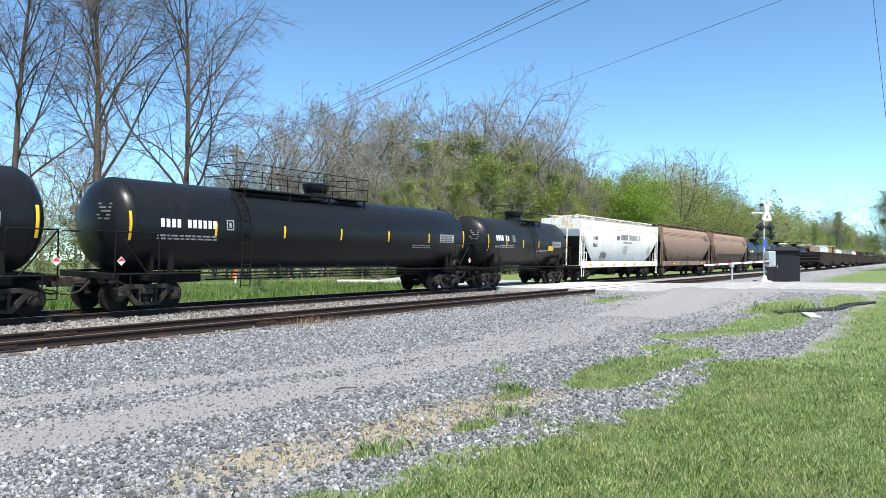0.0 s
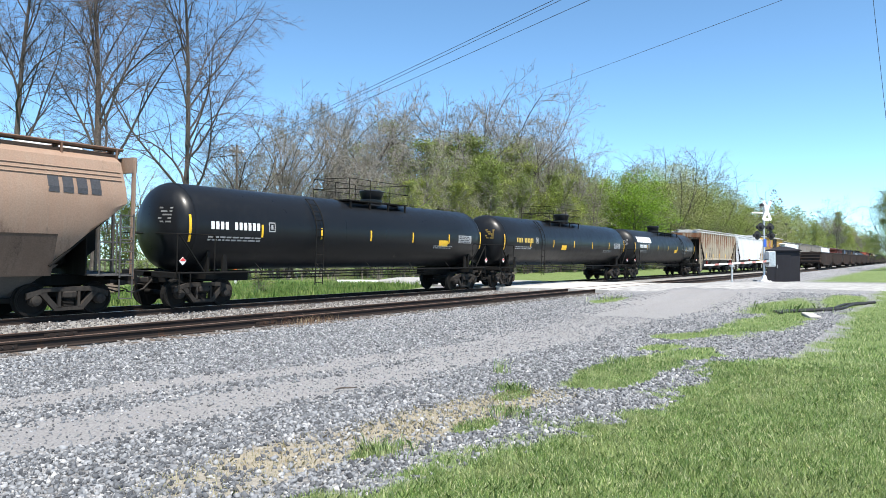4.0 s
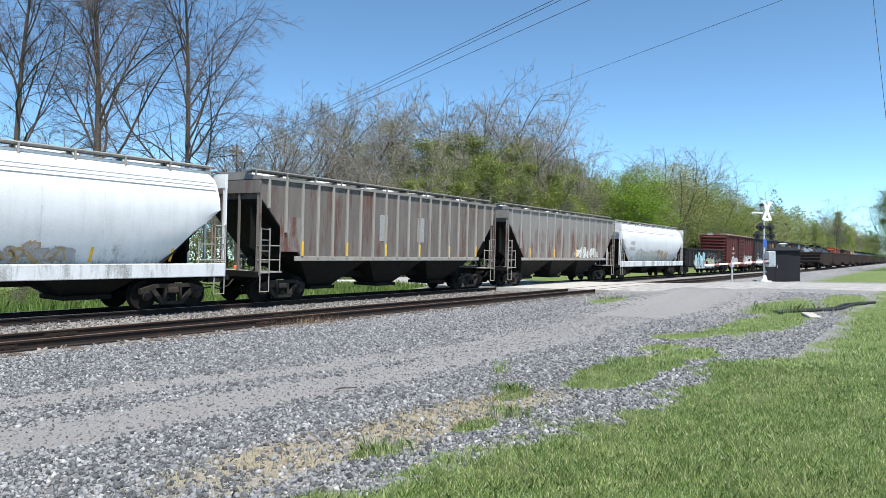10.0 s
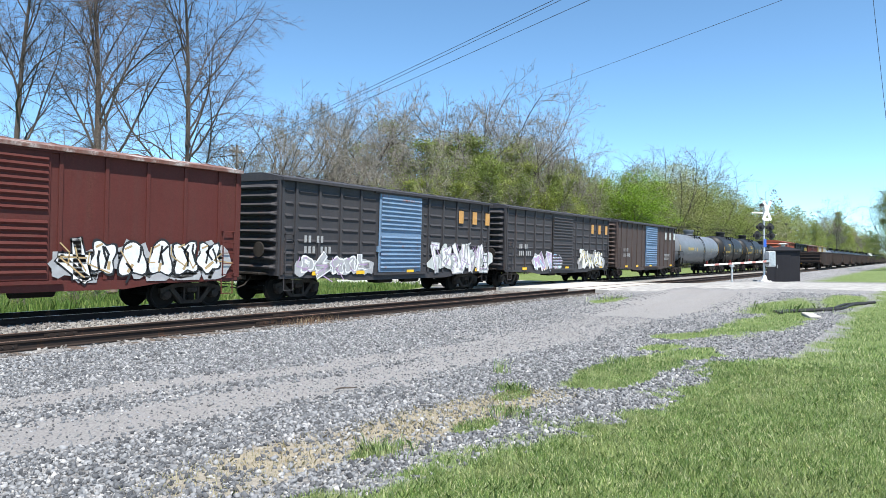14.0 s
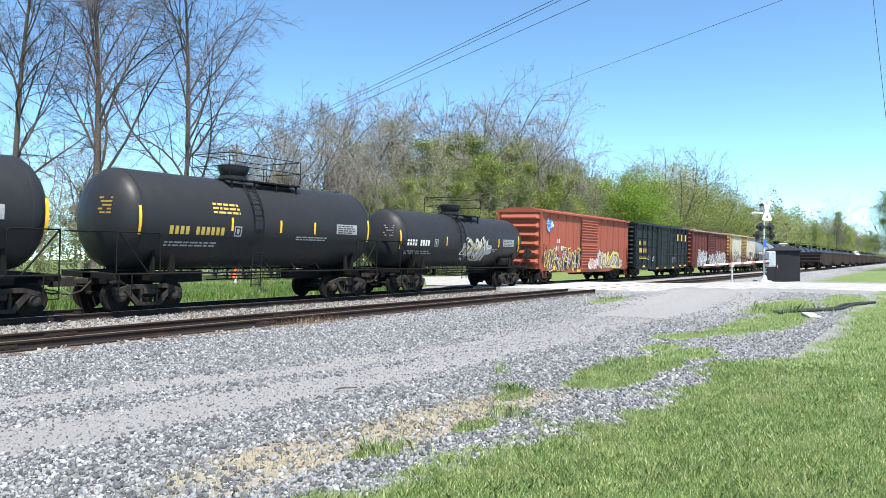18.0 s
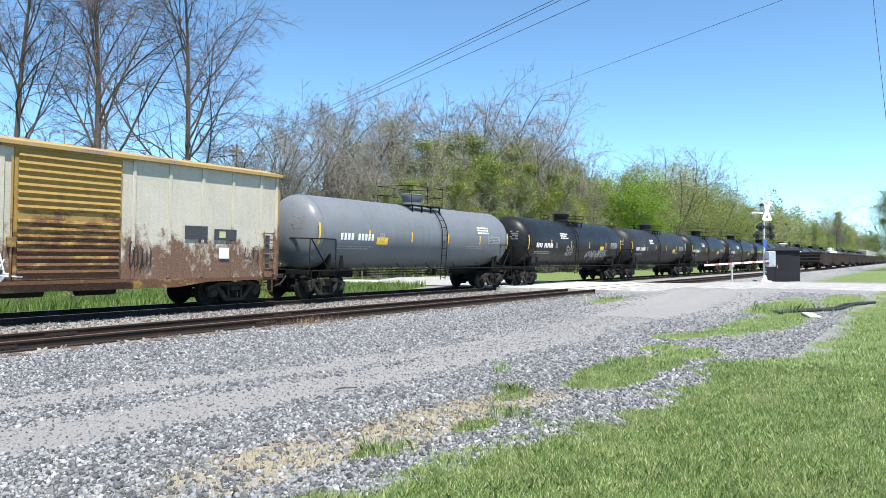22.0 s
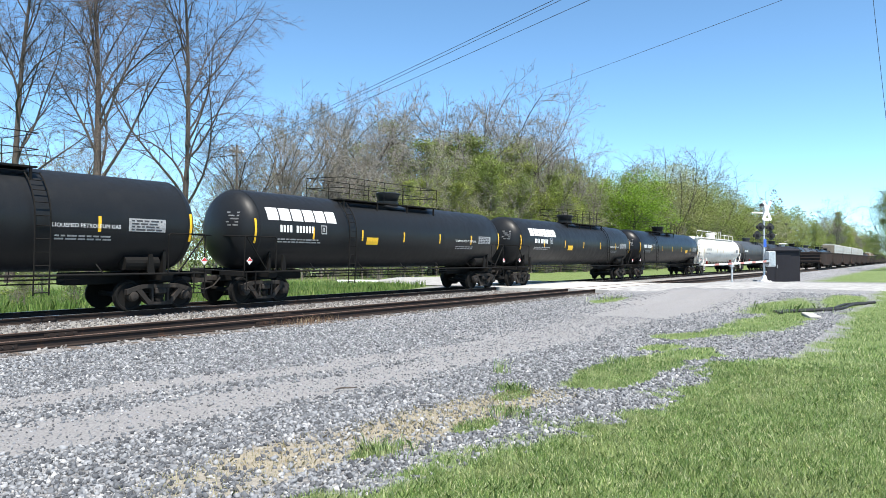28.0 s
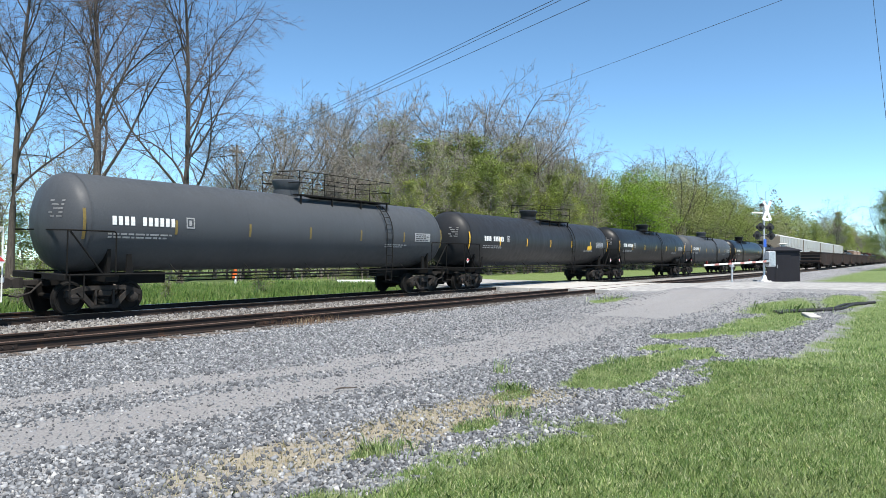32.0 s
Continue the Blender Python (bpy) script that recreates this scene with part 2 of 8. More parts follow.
def fields(x, y):
    """How much grass, packed wheel lane and dry earth there is at each place."""
    n = rough_noise(x, y, 1.1, 3) - 0.5
    lawn = (lawn_edge(x) - y) / 0.7 + n * 1.3
    patch = np.maximum.reduce([blob(x, y, 10.7, 4.05, 1.5, 0.62, 0.10), blob(x, y, 12.4, 3.85, 1.1, 0.55, 0.0), blob(x, y, 14.75, 4.45, 0.75, 0.42, -0.3), blob(x, y, 17.2, 4.75, 1.1, 0.55, -0.35),
                               blob(x, y, 14.2, 3.6, 1.7, 0.62, -0.25), blob(x, y, 22.5, 3.7, 4.6, 0.95, -0.05), blob(x, y, 19.6, 4.1, 1.5, 0.5, -0.2), blob(x, y, 28.5, 4.2, 3.0, 1.0, -0.1),
                               blob(x, y, 8.4, 4.5, 0.42, 0.22, 0), blob(x, y, 6.6, 4.02, 0.42, 0.2, 0), blob(x, y, 5.2, 4.32, 0.36, 0.16, 0.1), blob(x, y, 31, 2.4, 2.6, 0.9, 0), blob(x, y, 29.5, 11.2, 1.7, 0.7, 0)]) * 2.6 + n * 1.5
    ragged = rough_noise(x, y, 5.0, 41) - 0.5
    bare = np.maximum(blob(x, y, 16.6, 2.75, 2.9, 0.62, -0.22), blob(x, y, 21.5, 2.35, 1.6, 0.35, -0.1))
    lawn = lawn - 2.2 * np.clip(bare * 3, 0, 1)
    grass = np.clip((np.maximum(lawn, patch - 1.2 * np.clip(bare * 3, 0, 1)) + ragged * 1.1) * 1.5 + 0.35, 0, 1)
    # a heaped row of stones along the lawn's edge
    row = np.abs(y - np.interp(x, [3.5, 4.4, 4.8, 5.5, 6.0, 8.4, 9.6, 11.3], [4.25, 4.16, 4.03, 3.92, 3.74, 3.55, 3.42, 3.16]))
    row = np.clip(1.3 - row / 0.13, 0, 1) * np.where((x < 6.2) | ((x > 8.0) & (x < 11.4)), 1, 0)
    grass *= 1 - 0.92 * row
    field = step(23.6, 24.8, y + n * 0.8)
    side = step(49, 51, x + n) * (1 - step(5.0, 6.4, y + n)) * 1.0
    grass = np.maximum(np.maximum(grass, field), side)
    # two wheel lanes that draw together towards the crossing
    low, high = np.interp(x, [2, 4, 6, 8, 11, 15, 25, 36], [7.75, 7.55, 7.35, 6.95, 6.85, 6.9, 7.3, 7.6]), np.interp(x, [2, 6, 7.2, 9.1, 12, 17.5, 25, 36], [9.9, 9.35, 8.85, 8.25, 7.95, 8.0, 8.6, 9.0])
    edge = (rough_noise(x, y, 2.2, 23) - 0.5) * 0.5
    lane = np.clip(1.35 - np.abs(y - low + edge) / 0.62, 0, 1) + np.clip(1.30 - np.abs(y - high + edge) / 0.42, 0, 1)
    lane += 0.30 * step(6.4, 7.0, y) * (1 - step(9.2, 10.0, y))
    lane += 0.55 * step(17, 27, x) * (1 - step(10.3, 11.4, y)) * step(4.6, 5.6, y)
    lane = np.clip(lane * (1.05 + 0.9 * n), 0, 1) * (1 - step(34, 36, x))
    earth = np.clip(1.15 - np.abs(y - np.interp(x, [3.4, 4.5, 5.4, 6.4, 7.8, 8.9], [4.62, 4.78, 4.6, 4.55, 4.42, 4.1])) / 0.62, 0, 1) * step(3.0, 3.8, x) * (1 - step(8.3, 9.4, x)) * 1.5
    earth = np.clip(earth * (1 + 2.2 * n), 0, 1) * (1 - row) + 0.30 * step(16.2, 16.8, y) * (1 - step(18.8, 19.2, y))
    return grass, lane, np.clip(earth, 0, 1)


def land(x, y):
    """Height of the land."""
    z = 0.10 * step(11.3, 13.0, y) * (1 - step(23.2, 24.6, y) * 0.6)
    z = z + 0.44 * step(25, 37, x) * (1 - step(9.6, 12.4, y))
    z = z - 0.05 * np.exp(-((y - 7.4) / 0.5) ** 2) - 0.04 * np.exp(-((y - 8.9) / 0.5) ** 2)
    ramp_up = step(31.5, 35.0, x) * (1 - step(46.5, 49.5, x))
    z = np.maximum(z, 0.255 * ramp_up * step(7.0, 9.5, y) * (1 - step(32.0, 44.0, y)) * np.where((y > 13.1) & (y < 22.1), 0.3, 1.0))
    bed = (y > 12.9) & (y < 22.6)
    return z + np.where(bed, 0.012, 0.05) * (rough_noise(x, y, 0.7, 11) - 0.5) + 0.10 * step(0, 3, lawn_edge(x) - y) * (1 - step(25, 30, x))


def land1(x, y):
    return float(land(np.array([float(x)]), np.array([float(y)]))[0])


def graded(lo, hi, fine, near_lo, near_hi, grow=1.10):
    a = list(np.arange(near_lo, near_hi, fine))
    s, p = fine, near_hi
    while p < hi:
        a.append(p)
        s *= grow
        p += s
    s, p = fine, near_lo
    while p > lo:
        s *= grow
        p -= s
        a.insert(0, p)
    return np.array(a)


def build_ground():
    gx, gy = graded(-3800, 3800, 0.13, 2.0, 36.0), graded(-3800, 3800, 0.11, -0.5, 24.5)
    X, Y = np.meshgrid(gx, gy, indexing="ij")
    Z = land(X, Y)
    nx, ny = X.shape
    me = bpy.data.meshes.new("ground")
    co = np.stack([X, Y, Z], -1).reshape(-1, 3)
    idx = np.arange(nx * ny).reshape(nx, ny)
    q = np.stack([idx[:-1, :-1], idx[1:, :-1], idx[1:, 1:], idx[:-1, 1:]], -1).reshape(-1, 4)
    me.vertices.add(len(co))
    me.vertices.foreach_set("co", co.ravel())
    me.loops.add(q.size)
    me.loops.foreach_set("vertex_index", q.ravel().astype(np.int32))
    me.polygons.add(len(q))
    me.polygons.foreach_set("loop_start", np.arange(0, q.size, 4, dtype=np.int32))
    me.update(calc_edges=True)
    me.polygons.foreach_set("use_smooth", [True] * len(q))
    for name, val in zip(("grass", "lane", "earth"), fields(X, Y)):
        me.attributes.new(name, "FLOAT", "POINT").data.foreach_set("value", val.ravel().astype(np.float32))
    m, t, b = nodes_of("ground_cover")

    def attr(n):
        a = t.nodes.new("ShaderNodeAttribute")
        a.attribute_name = n
        return a.outputs["Fac"]
    pos = coords(t)
    stones = t.nodes.new("ShaderNodeTexVoronoi")
    stones.inputs["Scale"].default_value = 24.0
    t.links.new(pos, stones.inputs["Vector"])
    edge = t.nodes.new("ShaderNodeTexVoronoi")
    edge.feature = "DISTANCE_TO_EDGE"
    edge.inputs["Scale"].default_value = 24.0
    t.links.new(pos, edge.inputs["Vector"])
    sep = t.nodes.new("ShaderNodeSeparateColor")
    t.links.new(stones.outputs["Color"], sep.inputs["Color"])
    c_st = ramp(t, sep.outputs["Red"], [(0.0, (0.13, 0.13, 0.136)), (0.55, (0.245, 0.245, 0.25)), (0.9, (0.33, 0.332, 0.34)), (1.0, (0.46, 0.455, 0.45))])
    c_st = mix(t, ramp(t, edge.outputs["Distance"], [(0.0, 1.0), (0.10, 0.0)]), c_st, (0.085, 0.085, 0.085))
    mid = noise_tex(t, pos, 1.3, 6)
    c_st = mix(t, ramp(t, mid, [(0.4, 0.0), (0.75, 0.45)]), c_st, (0.20, 0.188, 0.175))
    fine = noise_tex(t, pos, 34.0, 6, 0.7)
    c_lane = ramp(t, fine, [(0.25, (0.105, 0.103, 0.103)), (0.5, (0.22, 0.216, 0.216)), (0.78, (0.37, 0.365, 0.36))])
    c_lane = mix(t, ramp(t, mid, [(0.35, 0.0), (0.7, 0.35)]), c_lane, (0.23, 0.215, 0.205))
    c_earth = ramp(t, noise_tex(t, pos, 9.0, 8, 0.7), [(0.25, (0.17, 0.145, 0.105)), (0.75, (0.36, 0.325, 0.25))])
    blade = noise_tex(t, coords(t, (1, 1, 1)), 45.0, 5, 0.7)
    c_gr = ramp(t, blade, [(0.25, (0.045, 0.070, 0.016)), (0.6, (0.12, 0.175, 0.042)), (0.85, (0.17, 0.225, 0.075))])
    c_gr = mix(t, ramp(t, noise_tex(t, pos, 0.8, 4), [(0.4, 0.0), (0.7, 0.4)]), c_gr, (0.22, 0.26, 0.10))
    # the lane breaks up into the gravel along its edges
    frayed = t.nodes.new("ShaderNodeMath")
    frayed.operation = "ADD"
    t.links.new(attr("lane"), frayed.inputs[0])
    t.links.new(ramp(t, noise_tex(t, pos, 11.0, 6, 0.75), [(0.3, 0.0), (0.7, 0.8)]), frayed.inputs[1])
    c = mix(t, ramp(t, frayed.outputs[0], [(0.72, 0.0), (1.18, 1.0)]), c_st, c_lane)
    c = mix(t, attr("earth"), c, c_earth)
    c = mix(t, attr("grass"), c, c_gr)
    t.links.new(c, b.inputs["Base Color"])
    b.inputs["Roughness"].default_value = 0.95
    hgt = mix(t, attr("lane"), edge.outputs["Distance"], fine)
    hgt = mix(t, attr("grass"), hgt, blade)
    bump(t, hgt, b, 0.7, 0.03)
    me.materials.append(m)
    tagged(new("ground", me), "gravel yard with a packed wheel lane, lawn and rough grass", "ground", kind="structure")


build_ground()


# ---- tracks ----
def rail_section(y):
    """Cross section of a tee rail about y, foot at z 0."""
    half = [(0.075, 0.0), (0.075, 0.012), (0.012, 0.034), (0.009, 0.125), (0.036, 0.142), (0.037, 0.172), (0.028, 0.180)]
    return [(y + a, z) for a, z in half] + [(y - a, z) for a, z in reversed(half)]


def build_track(name, y, x0, x1, joints, top, label, tilt=0.0):
    tr = thing(name, label, "railway track", pose(0, y, RAIL - 0.18, tilt), kind="structure")
    for side in (-0.755, 0.755):
        part("rail", Geo().extrude(rail_section(side), x0, x1), M["rail"], tr)
        part("rail_head", Geo().box(x0, x1, side - 0.030, side + 0.030, 0.1795, 0.1835), top, tr, "worn running surface")
        for j in joints:
            bar = part("joint_bar", shared(("joint_bar", side), lambda: Geo().box(-0.36, 0.36, side - 0.030, side - 0.012, 0.035, 0.125, 0.008)), M["rail"], tr, at=Matrix.Translation((j + side * 1.3, 0, 0)))
            for b in (-0.27, -0.09, 0.09, 0.27):
                part("bolt", shared(("bolt", side), lambda: Geo().lathe_y(0, 0.08, [(side - 0.048, 0.014), (side - 0.044, 0.018), (side - 0.03, 0.018)], 8)), M["truck"], bar, at=Matrix.Translation((b, 0, 0)))
    return tr


near_track = build_track("siding_track", Y_NEAR, -60, 900, (7.2, 13.6, 25.5), M["rail_dull"], "rusty siding track with bolted joints in grey ballast")
main_track = build_track("main_track", Y_MAIN, -60, 2500, (11.0,), M["rail_top"], "main line track with polished rail heads in ballast", CANT)


def build_ties():
    rng = random.Random(4)
    forms = [Geo().box(-0.115, 0.115, -1.3, 1.3, -0.16, -0.003, 0.012).mesh("tie") for _ in range(1)]
    forms[0].materials.append(M["tie"])
    for tr, n0, n1 in ((near_track, 0, 60), (main_track, 4, 64)):
        for i in range(n0, n1):
            x = 1.0 + i * 0.545 + rng.uniform(-0.03, 0.03)
            part("tie", forms[0], M["tie"], tr, at=pose(x, rng.uniform(-0.05, 0.05), -rng.uniform(0.0, 0.02), 0, 0, rng.uniform(-1.2, 1.2)))
        rest = Geo()
        for i in list(range(-60, n0)) + list(range(n1, 330)):
            x = 1.0 + i * 0.545
            rest.box(x - 0.115, x + 0.115, -1.3, 1.3, -0.16, -0.01)
        tagged(part("ties_beyond", rest, M["tie"], tr), kind="stuff")


build_ties()


# ---- crossing ----
def build_road():
    xs = np.linspace(0, 1, 9)
    g = Geo()
    ys = [-60, -20, 0, 5, 7, 9, 10, 11, 11.7, 12.4, 13.1]
    rows = []
    for y in ys:
        w0, w1 = 36.6 - 2.2 * float(step(9, 12.5, np.array(y))), 46.5
        z = 0.475 if y < 9 else 0.475 - 0.165 * float(step(9, 12.4, np.array(y)))
        row = [(w0 + (w1 - w0) * u, y, z + 0.05 * (1 - (2 * u - 1) ** 2)) for u in xs]
        row[0] = (w0 - 0.5, y, land1(w0 - 0.5, y) - 0.03)
        rows.append(row)
    vs = [p for r in rows for p in r]
    g.add(vs, [(i * 9 + j, i * 9 + j + 1, (i + 1) * 9 + j + 1, (i + 1) * 9 + j) for i in range(len(ys) - 1) for j in range(8)])
    tagged(part("road", g, M["asphalt"], None), "pale sun-bleached asphalt road up to the crossing", "road", kind="structure")
    far = Geo()
    far.add([(34.5, 22.1, 0.30), (46.5, 22.1, 0.30), (47.5, 27, 0.28), (35.8, 27, 0.28), (51.5, 32, 0.27), (39.5, 33, 0.27), (58, 36, 0.25), (50, 38.5, 0.25)], [(0, 1, 2, 3), (3, 2, 4, 5), (5, 4, 6, 7)])
    tagged(part("road", far, M["asphalt"], None), "pale asphalt road beyond the tracks", "road", kind="structure")
    crossing = thing("crossing_surface", "pale concrete crossing panels between and beside the rails", "level crossing", kind="structure")
    for x in np.arange(34.6, 46.4, 2.4):
        for y0, y1 in ((13.12, 13.86), (14.02, 15.36), (15.52, 17.6), (17.64, 19.67), (19.83, 21.17), (21.33, 22.08)):
            part("panel", Geo().box(x, x + 2.38, y0, y1, 0.05, RAIL - 0.004, 0.02), M["concrete"], crossing)


build_road()


# ---- freight cars: shared running gear; each car's origin lies on the rail heads under its middle ----
def wheel_geo():
    g = Geo()
    g.smooth = False
    g.lathe_y(0, 0, [(-0.070, 0.09), (-0.070, 0.13), (-0.030, 0.16), (-0.028, 0.36), (-0.066, 0.39), (-0.066, 0.445), (0.045, 0.458), (0.055, 0.487), (0.078, 0.48), (0.03, 0.10)], 20)
    return g


def frame_geo():
    g = Geo()
    for s in (-1, 1):
        y0, y1 = sorted((s * 0.93, s * 1.06))
        g.prism([(-1.12, 0.50), (-1.12, 0.66), (-0.62, 0.80), (0.62, 0.80), (1.12, 0.66), (1.12, 0.50), (0.94, 0.58), (0.56, 0.68), (-0.56, 0.68), (-0.94, 0.58)], y0, y1)
        g.prism([(-0.80, 0.62), (-0.66, 0.68), (-0.30, 0.27), (-0.40, 0.18)], y0, y1)
        g.prism([(0.80, 0.62), (0.40, 0.18), (0.30, 0.27), (0.66, 0.68)], y0, y1)
        g.prism([(-0.42, 0.16), (-0.34, 0.26), (0.34, 0.26), (0.42, 0.16)], y0, y1)
        g.box(-0.30, -0.23, y0, y1, 0.24, 0.70)
        g.box(0.23, 0.30, y0, y1, 0.24, 0.70)
    g.box(-0.19, 0.19, -1.10, 1.10, 0.50, 0.68, 0.03)
    g.box(-0.10, 0.10, -0.9, 0.9, 0.28, 0.40)
    return g


def spring_geo():
    """Two coil springs side by side, cut as one ridged drum."""
    g = Geo()
    prof = []
    for k in range(6):
        prof += [(0.26 + k * 0.04, 0.085), (0.28 + k * 0.04, 0.115)]
    return g.loft([[(r * 1.5 * math.cos(a), r * 0.6 * math.sin(a), z) for a in (2 * math.pi * j / 12 for j in range(12))] for z, r in prof])


def bearing_geo(s):
    return Geo().lathe_y(0, 0.458, [(s * 0.90, 0.16), (s * 1.02, 0.16), (s * 1.06, 0.13), (s * 1.10, 0.13), (s * 1.12, 0.06)], 14)


def truck(car, x):
    tk = part("truck", shared("truck", frame_geo), M["truck"], car, at=Matrix.Translation((x, 0, 0)))
    for ax in (-0.89, 0.89):
        part("axle", shared("axle", lambda: Geo().lathe_y(0, 0.458, [(-0.95, 0.08), (0.95, 0.08)], 10)), M["wheel"], tk, at=Matrix.Translation((ax, 0, 0)))
        for s in (-1, 1):
            part("wheel", shared("wheel", wheel_geo), M["wheel"], tk, at=pose(ax, s * 0.765, 0.458, 0, 0, 0 if s < 0 else 180))
            part("bearing_cap", shared(("bearing_cap", s), lambda: bearing_geo(s)), M["truck"], tk, at=Matrix.Translation((ax, 0, 0)))
    for s in (-1, 1):
        part("spring_nest", shared("spring_nest", spring_geo), M["under"], tk, at=Matrix.Translation((0, s * 1.0, 0)))


def coupler_geo():
    g = Geo()
    g.box(-0.62, 0.0, -0.075, 0.075, 0.80, 0.96, 0.02)
    g.prism([(-0.04, 0.74), (0.16, 0.74), (0.30, 0.80), (0.30, 0.96), (0.16, 1.02), (-0.04, 1.02)], -0.17, 0.12)
    g.tube([(-0.45, 0.28, 0.90), (-0.15, 0.30, 0.62), (0.15, 0.26, 0.52), (0.36, 0.18, 0.55)], 0.028, 6)
    g.tube([(-0.5, -0.15, 0.72), (-0.5, -1.15, 0.72), (-0.42, -1.25, 0.66)], 0.018, 5)
    return g


def running_gear(car, L, tx, sill=True):
    for s in (-1, 1):
        truck(car, s * tx)
        part("coupler", shared("coupler", coupler_geo), M["truck"], car, at=pose(s * (L / 2 - 0.28), 0, 0, 0, 0, 0 if s > 0 else 180))
    if sill:
        part("centre_sill", Geo().box(-L / 2 + 0.7, L / 2 - 0.7, -0.2, 0.2, 0.78, 1.08, 0.02), M["under"], car)


def bars(boxes, surf):
    """Rows of short painted bars (x0, x1, z0, z1) laid on the surface y(z), 5 mm proud."""
    g = Geo()
    for x0, x1, z0, z1 in boxes:
        n = max(1, int((z1 - z0) / 0.12))
        zs = [z0 + (z1 - z0) * i / n for i in range(n + 1)]
        vs = [(x, surf(z), z) for z in zs for x in (x0, x1)]
        g.add(vs, [(2 * i, 2 * i + 1, 2 * i + 3, 2 * i + 2) for i in range(n)])
    return g


def lettering(x, z, chars, h, gap=0.35, seed=0, wide=0.62):
    """Marks that are not spelled out: a plain bar for each sign of the string, spaces left free."""
    out = []
    for c in chars:
        w = h * wide * 0.8
        if c != " ":
            out.append((x, x + w, z, z + h))
        x += w + h * (gap * 0.6 + wide * 0.2)
    return out


def small_print(x, z, w, lines, h=0.05, seed=0):
    rng = random.Random(seed)
    out = []
    for i in range(lines):
        p = x
        while p < x + w * rng.uniform(0.8, 1.0):
            q = rng.uniform(0.08, 0.3)
            out.append((p, min(p + q, x + w), z - i * h * 1.9, z - i * h * 1.9 + h))
            p += q + 0.05
    return out


def words(car, text, x, z, h, surf, mat, name="stencilled_words"):
    """Readable words in the built-in font, laid on the side surface y(z)."""
    cu = bpy.data.curves.new("words", "FONT")
    cu.body, cu.size, cu.resolution_u = text, h * 1.4, 2
    ob = new("words", cu)
    bpy.context.view_layer.update()
    me = bpy.data.meshes.new_from_object(ob)
    bpy.data.objects.remove(ob)
    for v in me.vertices:
        px, pz = x + v.co.x, z + v.co.y
        v.co = (px, surf(pz) - 0.003, pz)
    me.materials.clear()
    part(name, me, mat, car, "stencilled words: " + text.lower())


def ladder(car, x, y, z0, z1, mat, width=0.42, out=0.10, name="ladder", side=-1):
    """A ladder flat against a side wall at y."""
    g = Geo()
    yo = y + side * out
    for xs in (x - width / 2, x + width / 2):
        g.box(xs - 0.02, xs + 0.02, min(yo, yo - side * 0.02), max(yo, yo - side * 0.02), z0, z1)
        for z in (z0 + 0.06, z1 - 0.06):
            g.box(xs - 0.02, xs + 0.02, min(y, yo), max(y, yo), z - 0.02, z + 0.02)
    lad = part(name, g, mat, car)
    n = max(2, int((z1 - z0) / 0.36))
    for i in range(n + 1):
        z = z0 + 0.05 + (z1 - z0 - 0.1) * i / n
        part("rung", Geo().tube([(x - width / 2, yo, z), (x + width / 2, yo, z)], 0.014, 5), mat, lad)
    return lad


